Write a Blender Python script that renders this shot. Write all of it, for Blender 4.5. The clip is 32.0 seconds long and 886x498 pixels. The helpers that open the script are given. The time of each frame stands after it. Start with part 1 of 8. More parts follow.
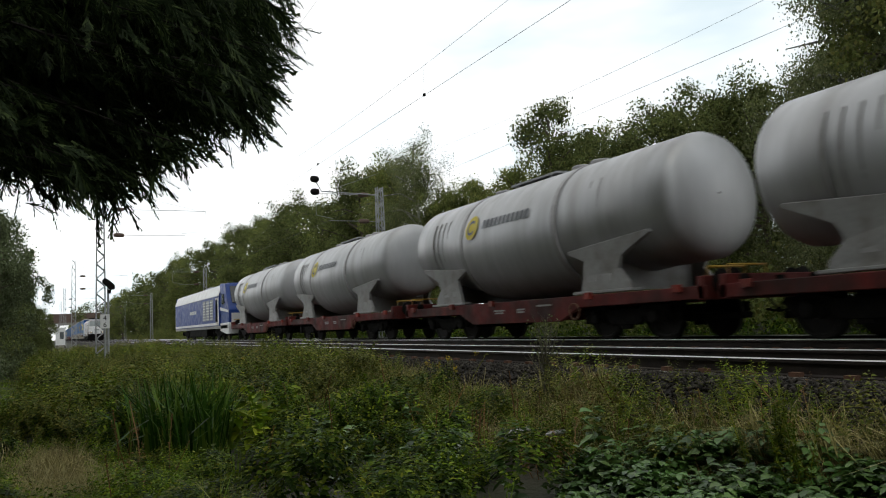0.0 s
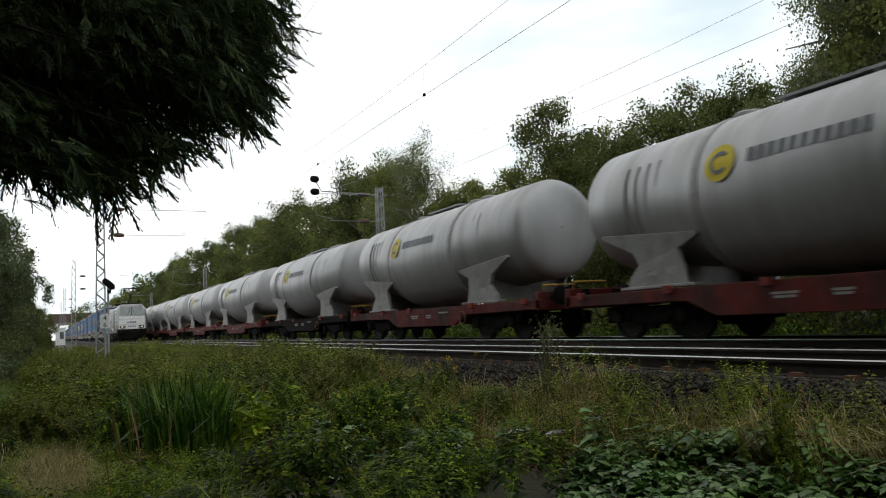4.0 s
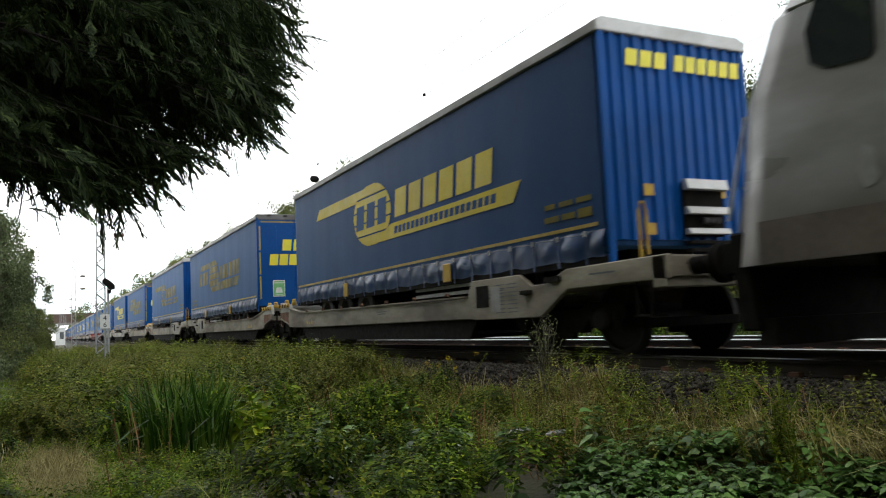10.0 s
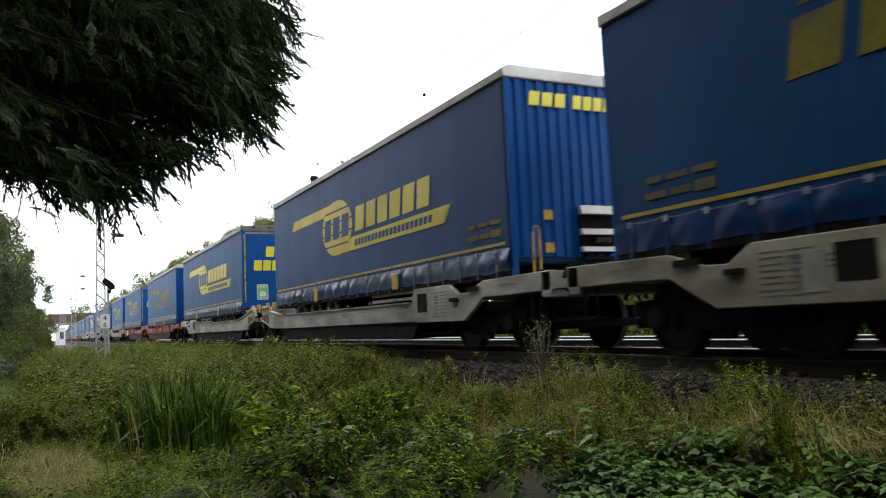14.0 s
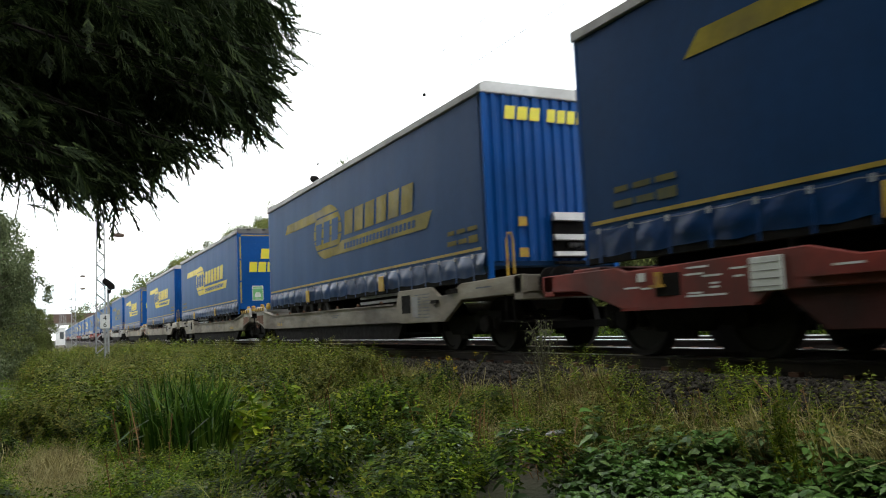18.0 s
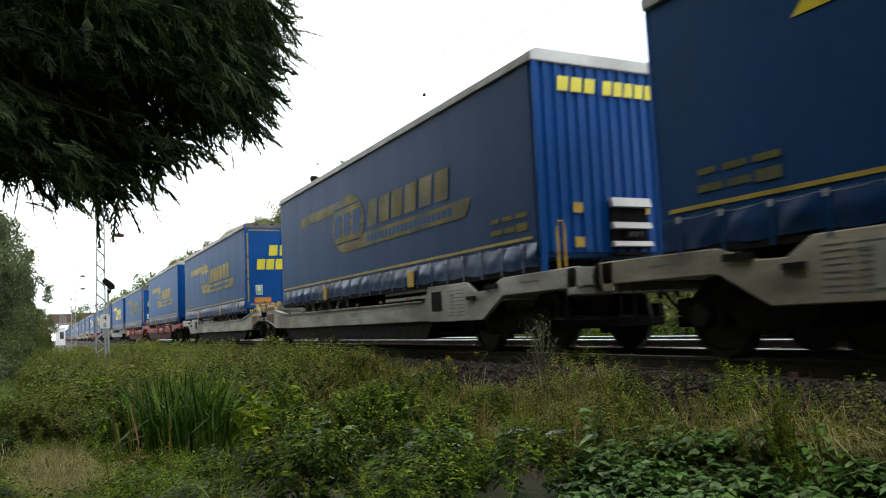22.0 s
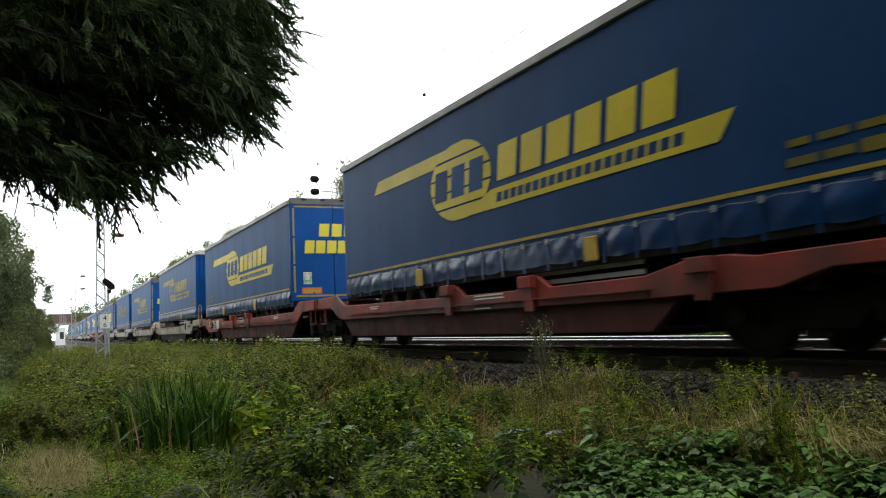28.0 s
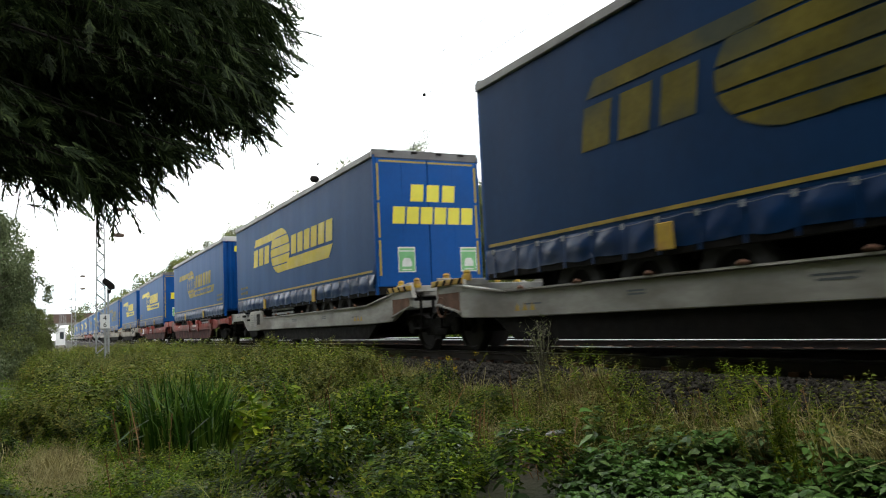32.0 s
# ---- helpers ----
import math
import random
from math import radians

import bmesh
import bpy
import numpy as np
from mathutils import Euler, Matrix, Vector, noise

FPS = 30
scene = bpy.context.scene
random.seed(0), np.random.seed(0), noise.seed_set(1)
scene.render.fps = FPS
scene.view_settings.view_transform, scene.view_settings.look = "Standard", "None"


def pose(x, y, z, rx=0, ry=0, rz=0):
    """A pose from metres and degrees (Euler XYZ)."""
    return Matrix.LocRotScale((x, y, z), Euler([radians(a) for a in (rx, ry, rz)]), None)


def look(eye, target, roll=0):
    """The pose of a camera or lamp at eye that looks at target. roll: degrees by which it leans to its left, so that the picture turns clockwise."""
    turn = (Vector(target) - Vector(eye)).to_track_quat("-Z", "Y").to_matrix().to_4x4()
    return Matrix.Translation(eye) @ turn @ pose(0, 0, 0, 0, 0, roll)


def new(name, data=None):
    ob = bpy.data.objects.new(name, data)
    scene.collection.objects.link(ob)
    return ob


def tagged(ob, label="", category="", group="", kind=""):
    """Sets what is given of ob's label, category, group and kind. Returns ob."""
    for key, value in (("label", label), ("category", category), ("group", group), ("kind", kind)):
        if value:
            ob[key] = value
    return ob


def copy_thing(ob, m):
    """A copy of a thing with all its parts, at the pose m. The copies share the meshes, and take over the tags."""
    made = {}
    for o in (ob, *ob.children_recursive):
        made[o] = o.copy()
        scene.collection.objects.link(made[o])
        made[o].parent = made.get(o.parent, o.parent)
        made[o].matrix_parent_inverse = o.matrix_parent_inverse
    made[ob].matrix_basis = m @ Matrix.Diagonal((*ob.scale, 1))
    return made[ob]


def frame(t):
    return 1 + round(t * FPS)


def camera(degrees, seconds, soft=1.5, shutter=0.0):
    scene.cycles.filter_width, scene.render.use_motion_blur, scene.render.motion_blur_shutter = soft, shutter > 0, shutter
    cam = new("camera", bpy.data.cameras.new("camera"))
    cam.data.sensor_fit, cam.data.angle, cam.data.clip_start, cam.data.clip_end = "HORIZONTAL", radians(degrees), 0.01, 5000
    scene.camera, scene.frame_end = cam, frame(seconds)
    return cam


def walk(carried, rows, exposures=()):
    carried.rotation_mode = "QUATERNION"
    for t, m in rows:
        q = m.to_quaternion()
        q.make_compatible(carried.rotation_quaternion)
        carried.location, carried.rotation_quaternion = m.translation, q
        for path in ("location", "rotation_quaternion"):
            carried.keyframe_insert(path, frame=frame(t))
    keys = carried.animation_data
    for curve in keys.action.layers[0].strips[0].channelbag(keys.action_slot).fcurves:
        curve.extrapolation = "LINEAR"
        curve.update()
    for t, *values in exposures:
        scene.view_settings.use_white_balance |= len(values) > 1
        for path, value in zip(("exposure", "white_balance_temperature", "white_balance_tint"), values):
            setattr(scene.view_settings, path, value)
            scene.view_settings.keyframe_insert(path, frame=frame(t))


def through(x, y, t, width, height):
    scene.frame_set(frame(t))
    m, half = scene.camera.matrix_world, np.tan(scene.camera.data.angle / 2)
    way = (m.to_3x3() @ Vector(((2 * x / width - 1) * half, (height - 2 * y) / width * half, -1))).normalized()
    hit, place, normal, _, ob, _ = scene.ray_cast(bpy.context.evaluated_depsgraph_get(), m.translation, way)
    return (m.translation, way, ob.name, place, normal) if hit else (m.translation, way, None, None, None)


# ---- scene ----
# World: x across the tracks, y along them, z up; the rail tops lie at z = 0.
EYE = Vector((0.0, 0.0, 0.525))
YAW, PITCH, ROLL = 0.4692, 0.0931, -2.636
TRACK_B, TRACK_A = 7.40, 11.37          # centre lines of the near and the far track
SPEED_A = 24.5                          # far train, away from the eye

cam = camera(59.02, 32.0, soft=1.1, shutter=0.14)
AIM = EYE + Vector((math.sin(YAW) * math.cos(PITCH), math.cos(YAW) * math.cos(PITCH), math.sin(PITCH)))
walk(cam, [(0.0, look(EYE, AIM, ROLL)), (32.0, look(EYE, AIM, ROLL))],
     exposures=[(0.0, -0.9), (9.15, -0.9), (10.3, 0.12), (32.0, 0.12)])

# how far the near train has rolled towards -y, by the time
ROLLED = [(0.0, -207.3), (3.0, -159.7), (5.5, -120.07), (7.0, -96.27), (8.5, -72.41), (10.0, -48.81), (11.0, -32.79),
          (12.0, -16.47), (13.0, 0.0), (14.0, 16.55), (16.0, 49.9), (17.0, 66.75), (18.0, 83.93), (19.0, 101.2),
          (20.0, 118.35), (21.0, 135.65), (22.0, 153.1), (23.0, 170.85), (24.0, 188.6), (25.0, 206.75),
          (27.5, 252.0), (28.5, 270.2), (30.0, 298.0), (31.0, 316.7), (32.0, 335.5)]

# ---- light ----
SUN_EL, SUN_AZ = radians(62), radians(200)
world = bpy.data.worlds.new("overcast_sky")
scene.world = world
world.use_nodes = True
wn, wl = world.node_tree.nodes, world.node_tree.links
wn.clear()
w_out = wn.new("ShaderNodeOutputWorld")
w_bg = wn.new("ShaderNodeBackground")
w_sky = wn.new("ShaderNodeTexSky")
w_sky.sky_type, w_sky.sun_disc = "NISHITA", False
w_sky.sun_elevation, w_sky.sun_rotation = SUN_EL, SUN_AZ
w_sky.air_density, w_sky.dust_density, w_sky.ozone_density = 1.0, 3.0, 1.0
w_co = wn.new("ShaderNodeTexCoord")
w_map = wn.new("ShaderNodeMapping")
w_map.inputs["Scale"].default_value = (1.2, 1.2, 4.0)
w_noise = wn.new("ShaderNodeTexNoise")
w_noise.inputs["Scale"].default_value, w_noise.inputs["Detail"].default_value = 1.6, 5.0
w_ramp = wn.new("ShaderNodeValToRGB")
w_ramp.color_ramp.elements[0].position, w_ramp.color_ramp.elements[1].position = 0.34, 0.54
w_ramp.color_ramp.elements[0].color = (14.6, 17.0, 18.0, 1)
w_ramp.color_ramp.elements[1].color = (23.0, 23.1, 23.1, 1)
w_mix = wn.new("ShaderNodeMixRGB")
w_mix.inputs["Fac"].default_value = 0.88
w_bg.inputs["Strength"].default_value = 0.1
wl.new(w_co.outputs["Generated"], w_map.inputs["Vector"])
wl.new(w_map.outputs["Vector"], w_noise.inputs["Vector"])
wl.new(w_noise.outputs["Fac"], w_ramp.inputs["Fac"])
wl.new(w_sky.outputs["Color"], w_mix.inputs["Color1"])
wl.new(w_ramp.outputs["Color"], w_mix.inputs["Color2"])
w_sep = wn.new("ShaderNodeSeparateXYZ")
w_haze = wn.new("ShaderNodeMapRange")
w_haze.inputs["From Max"].default_value = 0.8
w_haze.inputs["To Min"].default_value, w_haze.inputs["To Max"].default_value = 1.4, 0.75
w_bright = wn.new("ShaderNodeVectorMath")
w_bright.operation = "SCALE"
wl.new(w_co.outputs["Generated"], w_sep.inputs["Vector"])
wl.new(w_sep.outputs["Z"], w_haze.inputs["Value"])
wl.new(w_mix.outputs["Color"], w_bright.inputs[0])
wl.new(w_haze.outputs["Result"], w_bright.inputs["Scale"])
wl.new(w_bright.outputs["Vector"], w_bg.inputs["Color"])
wl.new(w_bg.outputs["Background"], w_out.inputs["Surface"])
sun = new("sun", bpy.data.lights.new("sun", "SUN"))
sun.data.energy, sun.data.angle, sun.data.color = 0.5, radians(40), (1.0, 0.96, 0.9)
sun.matrix_world = look((math.sin(SUN_AZ) * 50, math.cos(SUN_AZ) * 50, math.tan(SUN_EL) * 50), (0, 0, 0))


# ---- materials ----
def mat(name, colour, rough=0.6, metal=0.0, vary=0.25, scale=3.0, bump=0.0, bump_scale=40.0, dirt=None, dirt_amount=0.0,
        dirt_scale=1.2, stretch=(1, 1, 1), island=0.0, spec=0.5, per_object=0.0):
    """A surface with two scales of variation: broad blotches and fine grain, stains of a second colour, fine relief."""
    m = bpy.data.materials.new(name)
    m.use_nodes = True
    n, l = m.node_tree.nodes, m.node_tree.links
    bsdf = n["Principled BSDF"]
    bsdf.inputs["Roughness"].default_value, bsdf.inputs["Metallic"].default_value = rough, metal
    bsdf.inputs["Specular IOR Level"].default_value = spec
    co = n.new("ShaderNodeTexCoord")
    mp = n.new("ShaderNodeMapping")
    mp.inputs["Scale"].default_value = stretch
    l.new(co.outputs["Object"], mp.inputs["Vector"])

    def tex(s, detail=4.0):
        t = n.new("ShaderNodeTexNoise")
        t.inputs["Scale"].default_value, t.inputs["Detail"].default_value = s, detail
        l.new(mp.outputs["Vector"], t.inputs["Vector"])
        return t

    def mix(kind, fac, a, b):
        x = n.new("ShaderNodeMixRGB")
        x.blend_type = kind
        for k, v in (("Fac", fac), ("Color1", a), ("Color2", b)):
            if hasattr(v, "is_linked"):
                l.new(v, x.inputs[k])
            else:
                x.inputs[k].default_value = v
        return x.outputs["Color"]

    def ramp(src, lo, hi, a, b):
        r = n.new("ShaderNodeMapRange")
        r.inputs["From Min"].default_value, r.inputs["From Max"].default_value = lo, hi
        r.inputs["To Min"].default_value, r.inputs["To Max"].default_value = a, b
        l.new(src, r.inputs["Value"])
        return r.outputs["Result"]

    c = (*colour, 1)
    broad = ramp(tex(scale).outputs["Fac"], 0.3, 0.7, 1 - vary, 1 + vary)
    fine = ramp(tex(scale * 9).outputs["Fac"], 0.3, 0.7, 1 - vary * 0.5, 1 + vary * 0.5)
    mul = n.new("ShaderNodeMath")
    mul.operation = "MULTIPLY"
    l.new(broad, mul.inputs[0])
    l.new(fine, mul.inputs[1])
    shade = mul.outputs[0]
    if island or per_object:
        if island:
            info = n.new("ShaderNodeNewGeometry").outputs["Random Per Island"]
        else:
            info = n.new("ShaderNodeObjectInfo").outputs["Random"]
        k = island or per_object
        m2 = n.new("ShaderNodeMath")
        m2.operation = "MULTIPLY"
        l.new(shade, m2.inputs[0])
        l.new(ramp(info, 0, 1, 1 - k, 1 + k), m2.inputs[1])
        shade = m2.outputs[0]
    comb = n.new("ShaderNodeVectorMath")
    comb.operation = "SCALE"
    comb.inputs[0].default_value = colour
    l.new(shade, comb.inputs["Scale"])
    out = comb.outputs["Vector"]
    if dirt_amount:
        d = ramp(tex(dirt_scale, 6.0).outputs["Fac"], 0.42, 0.66, 0.0, dirt_amount)
        out = mix("MIX", d, out, (*dirt, 1))
        l.new(ramp(tex(dirt_scale * 3).outputs["Fac"], 0.3, 0.7, max(rough - 0.12, 0.05), min(rough + 0.15, 1)), bsdf.inputs["Roughness"])
    l.new(out, bsdf.inputs["Base Color"])
    if bump:
        b = n.new("ShaderNodeBump")
        b.inputs["Strength"].default_value, b.inputs["Distance"].default_value = bump, 0.02
        l.new(tex(bump_scale, 3.0).outputs["Fac"], b.inputs["Height"])
        l.new(b.outputs["Normal"], bsdf.inputs["Normal"])
    return m


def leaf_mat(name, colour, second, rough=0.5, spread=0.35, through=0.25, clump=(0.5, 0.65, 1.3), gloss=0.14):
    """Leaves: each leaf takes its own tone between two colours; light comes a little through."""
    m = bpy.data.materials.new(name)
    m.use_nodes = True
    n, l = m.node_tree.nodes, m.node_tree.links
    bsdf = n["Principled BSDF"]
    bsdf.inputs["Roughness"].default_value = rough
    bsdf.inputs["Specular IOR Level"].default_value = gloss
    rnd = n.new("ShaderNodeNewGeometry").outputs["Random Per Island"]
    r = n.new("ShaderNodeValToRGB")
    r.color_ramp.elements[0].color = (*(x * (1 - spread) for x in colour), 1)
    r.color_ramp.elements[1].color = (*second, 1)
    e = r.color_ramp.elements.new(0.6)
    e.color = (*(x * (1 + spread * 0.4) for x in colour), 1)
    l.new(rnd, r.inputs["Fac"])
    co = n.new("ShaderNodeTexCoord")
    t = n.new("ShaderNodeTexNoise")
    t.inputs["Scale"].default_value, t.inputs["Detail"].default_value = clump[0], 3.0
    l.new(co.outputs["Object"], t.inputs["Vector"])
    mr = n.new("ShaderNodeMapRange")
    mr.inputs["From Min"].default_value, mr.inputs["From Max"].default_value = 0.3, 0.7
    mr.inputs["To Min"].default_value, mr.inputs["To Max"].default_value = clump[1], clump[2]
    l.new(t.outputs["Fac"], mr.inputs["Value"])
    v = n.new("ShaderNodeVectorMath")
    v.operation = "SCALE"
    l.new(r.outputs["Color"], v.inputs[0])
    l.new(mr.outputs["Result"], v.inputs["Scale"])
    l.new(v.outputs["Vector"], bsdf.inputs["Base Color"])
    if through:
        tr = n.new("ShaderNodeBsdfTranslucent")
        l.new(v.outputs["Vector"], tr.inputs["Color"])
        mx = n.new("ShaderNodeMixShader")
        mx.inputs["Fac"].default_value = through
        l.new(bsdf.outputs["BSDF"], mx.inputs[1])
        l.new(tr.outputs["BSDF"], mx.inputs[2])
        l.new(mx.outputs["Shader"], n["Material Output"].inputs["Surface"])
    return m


def grime_shade(m, z0, z1, colour, amount):
    """Grime on a vehicle's side, thickest at its lower edge, in uneven streaks; on wagons it paints low shade too."""
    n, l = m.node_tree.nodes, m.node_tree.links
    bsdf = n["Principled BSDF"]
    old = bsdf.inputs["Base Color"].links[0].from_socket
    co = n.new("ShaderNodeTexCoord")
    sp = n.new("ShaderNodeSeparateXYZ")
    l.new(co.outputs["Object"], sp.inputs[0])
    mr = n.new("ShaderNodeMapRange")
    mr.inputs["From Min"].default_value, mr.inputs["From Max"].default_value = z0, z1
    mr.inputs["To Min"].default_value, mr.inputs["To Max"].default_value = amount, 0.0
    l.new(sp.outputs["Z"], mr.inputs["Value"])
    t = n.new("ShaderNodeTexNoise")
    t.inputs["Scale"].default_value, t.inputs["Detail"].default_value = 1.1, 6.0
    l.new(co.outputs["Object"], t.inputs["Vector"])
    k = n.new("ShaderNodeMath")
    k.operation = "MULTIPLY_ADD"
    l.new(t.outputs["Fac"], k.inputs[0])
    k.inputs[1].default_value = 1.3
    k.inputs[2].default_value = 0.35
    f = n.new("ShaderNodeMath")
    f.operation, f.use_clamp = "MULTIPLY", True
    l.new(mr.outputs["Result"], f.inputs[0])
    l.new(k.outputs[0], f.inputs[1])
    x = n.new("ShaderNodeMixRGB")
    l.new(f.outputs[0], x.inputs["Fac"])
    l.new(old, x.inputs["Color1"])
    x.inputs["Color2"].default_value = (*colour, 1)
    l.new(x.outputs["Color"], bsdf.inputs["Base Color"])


def glow(name, colour, strength):
    m = bpy.data.materials.new(name)
    m.use_nodes = True
    b = m.node_tree.nodes["Principled BSDF"]
    b.inputs["Base Color"].default_value = (*colour, 1)
    b.inputs["Emission Color"].default_value = (*colour, 1)
    b.inputs["Emission Strength"].default_value = strength
    return m


M_SOIL = mat("soil", (0.028, 0.024, 0.013), 0.95, vary=0.4, scale=1.2, bump=0.6, bump_scale=18, dirt=(0.035, 0.05, 0.012), dirt_amount=0.8, dirt_scale=0.5)
M_BALLAST = mat("ballast_bed", (0.018, 0.015, 0.012), 0.95, vary=0.45, scale=6, bump=1.0, bump_scale=30)
M_STONE = mat("ballast_stone", (0.046, 0.041, 0.034), 0.95, vary=0.3, scale=8, island=0.85, bump=0.3, bump_scale=60, spec=0.2)
# Paler far ballast: newer grey stone, with the open light painted in.
M_STONEPALE = mat("pale_ballast_stone", (0.15, 0.142, 0.13), 0.9, vary=0.3, scale=8, island=0.6, bump=0.3, bump_scale=60)
M_BEDPALE = mat("pale_ballast_bed", (0.085, 0.08, 0.072), 0.9, vary=0.5, scale=9, bump=1.0, bump_scale=30)
M_SLEEPER = mat("sleeper_concrete", (0.22, 0.21, 0.185), 0.9, vary=0.3, scale=5, bump=0.3, bump_scale=50, dirt=(0.06, 0.048, 0.038), dirt_amount=0.8, dirt_scale=3, per_object=0.3)
M_RAIL = mat("rail_steel", (0.030, 0.021, 0.017), 0.8, 0.0, vary=0.3, scale=6, bump=0.2)
# Far rail heads: pale and only part metal, the sky glint painted in.
M_RAILTOP = mat("rail_head_painted_glint", (0.85, 0.85, 0.85), 0.4, 0.4, vary=0.1, scale=4)
M_RAILDULL = mat("rail_head_worn", (0.62, 0.61, 0.60), 0.35, 1.0, vary=0.15, scale=4)
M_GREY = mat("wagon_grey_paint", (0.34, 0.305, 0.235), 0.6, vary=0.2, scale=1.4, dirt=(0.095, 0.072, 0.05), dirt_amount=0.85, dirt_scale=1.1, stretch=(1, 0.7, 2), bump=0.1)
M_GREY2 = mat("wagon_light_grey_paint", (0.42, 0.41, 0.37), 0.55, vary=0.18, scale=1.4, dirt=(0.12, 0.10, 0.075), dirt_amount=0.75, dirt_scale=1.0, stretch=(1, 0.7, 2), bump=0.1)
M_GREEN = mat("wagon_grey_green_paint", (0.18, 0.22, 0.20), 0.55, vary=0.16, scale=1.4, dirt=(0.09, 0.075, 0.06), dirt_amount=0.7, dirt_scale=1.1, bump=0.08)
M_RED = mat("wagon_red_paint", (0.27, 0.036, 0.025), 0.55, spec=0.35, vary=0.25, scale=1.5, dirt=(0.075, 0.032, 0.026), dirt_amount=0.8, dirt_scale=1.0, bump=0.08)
# Wagon sides darken downwards: dirt, with the shade low down painted in.
grime_shade(M_GREY, 0.45, 1.2, (0.06, 0.05, 0.036), 0.42)
grime_shade(M_GREY2, 0.45, 1.2, (0.07, 0.06, 0.045), 0.32)
grime_shade(M_RED, 0.6, 1.1, (0.035, 0.016, 0.012), 0.45)
M_TANKRED = mat("tank_wagon_dark_red_paint", (0.115, 0.014, 0.011), 0.65, spec=0.25, vary=0.3, scale=1.5, dirt=(0.03, 0.015, 0.012), dirt_amount=0.9, dirt_scale=1.2, bump=0.1)
M_WEBRED = mat("dark_red_brown", (0.058, 0.015, 0.012), 0.8, spec=0.25, vary=0.3, scale=2, bump=0.15, dirt=(0.018, 0.012, 0.010), dirt_amount=0.8, dirt_scale=1.5)
M_RUST = mat("rusty_steel", (0.15, 0.075, 0.045), 0.85, vary=0.35, scale=4, bump=0.3)
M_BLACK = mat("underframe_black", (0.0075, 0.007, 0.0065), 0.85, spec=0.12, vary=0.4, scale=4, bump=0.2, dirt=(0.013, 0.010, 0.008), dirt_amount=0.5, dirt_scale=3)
M_WHEEL = mat("wheel_steel", (0.013, 0.011, 0.010), 0.75, 0.1, vary=0.3, scale=5)
M_TYRE = mat("tyre_rubber", (0.022, 0.022, 0.022), 0.85, vary=0.3, scale=6)
M_YELLOW = mat("hitch_yellow_paint", (0.55, 0.36, 0.03), 0.55, vary=0.25, scale=5, dirt=(0.22, 0.09, 0.04), dirt_amount=0.85, dirt_scale=5)
M_CURTAIN = mat("blue_tarpaulin", (0.005, 0.037, 0.115), 0.54, spec=0.09, vary=0.13, scale=0.7, bump=0.04, bump_scale=5, per_object=0.2)
def sheen(m, weight, rough, tint):
    """The soft tinted sheen of a woven, coated cloth."""
    b = m.node_tree.nodes["Principled BSDF"]
    b.inputs["Sheen Weight"].default_value, b.inputs["Sheen Roughness"].default_value = weight, rough
    b.inputs["Sheen Tint"].default_value = (*tint, 1)


sheen(M_CURTAIN, 0.52, 0.40, (0.14, 0.28, 0.50))
M_HEM = mat("glossy_blue_tarpaulin_hem", (0.003, 0.032, 0.112), 0.30, spec=0.45, vary=0.25, scale=2.0, bump=0.10, bump_scale=7, per_object=0.15)
M_CORD = mat("grey_cord", (0.16, 0.17, 0.18), 0.7, vary=0.35, scale=3)
M_DOOR = mat("blue_door_paint", (0.0015, 0.066, 0.265), 0.45, spec=0.15, vary=0.1, scale=1.0, dirt=(0.004, 0.050, 0.18), dirt_amount=0.4, dirt_scale=0.8, per_object=0.12)
M_LOGO = mat("yellow_lettering_film", (0.60, 0.48, 0.02), 0.45, spec=0.2, vary=0.1, scale=2, dirt=(0.34, 0.29, 0.06), dirt_amount=0.4, dirt_scale=1.0)
M_LOGOFADE = mat("weathered_yellow_lettering", (0.150, 0.125, 0.022), 0.5, spec=0.1, vary=0.25, scale=2, dirt=(0.045, 0.068, 0.075), dirt_amount=0.7, dirt_scale=0.9)
M_LOGOMID = mat("dull_yellow_lettering", (0.26, 0.21, 0.022), 0.5, spec=0.12, vary=0.2, scale=2, dirt=(0.12, 0.11, 0.05), dirt_amount=0.6, dirt_scale=0.9)
M_DOORLOGO = mat("door_yellow_lettering", (0.68, 0.60, 0.03), 0.4, vary=0.06, scale=3)
M_EDGE = mat("yellow_edge_stripe", (0.33, 0.24, 0.03), 0.5, vary=0.25, scale=3)
M_ROOFRAIL = mat("trailer_roof_edge", (0.125, 0.12, 0.118), 0.5, vary=0.25, scale=3, dirt=(0.06, 0.05, 0.045), dirt_amount=0.6, dirt_scale=2)
M_RAILGREY = mat("grey_roof_rail", (0.30, 0.29, 0.28), 0.5, vary=0.2, scale=3, dirt=(0.12, 0.11, 0.10), dirt_amount=0.5, dirt_scale=2)
M_SILVER = mat("aluminium_edge", (0.50, 0.50, 0.49), 0.45, 0.3, vary=0.15, scale=4, dirt=(0.2, 0.19, 0.17), dirt_amount=0.5, dirt_scale=2)
M_GREENPLATE = mat("green_sticker", (0.16, 0.42, 0.17), 0.5, vary=0.15, scale=6)
M_PALE = mat("pale_plate", (0.62, 0.64, 0.60), 0.5, vary=0.1, scale=6)
M_ORANGE = mat("orange_reflective_plate", (0.70, 0.10, 0.02), 0.4, vary=0.1, scale=6)
M_TANK = mat("tank_white_grey", (0.43, 0.435, 0.44), 0.42, 0.45, vary=0.06, scale=0.6, dirt=(0.25, 0.24, 0.225), dirt_amount=0.5, dirt_scale=0.7, stretch=(1, 2.2, 0.35), bump=0.02, spec=0.4)
M_TANKBAND = mat("tank_band", (0.30, 0.295, 0.29), 0.5, vary=0.15, scale=2)
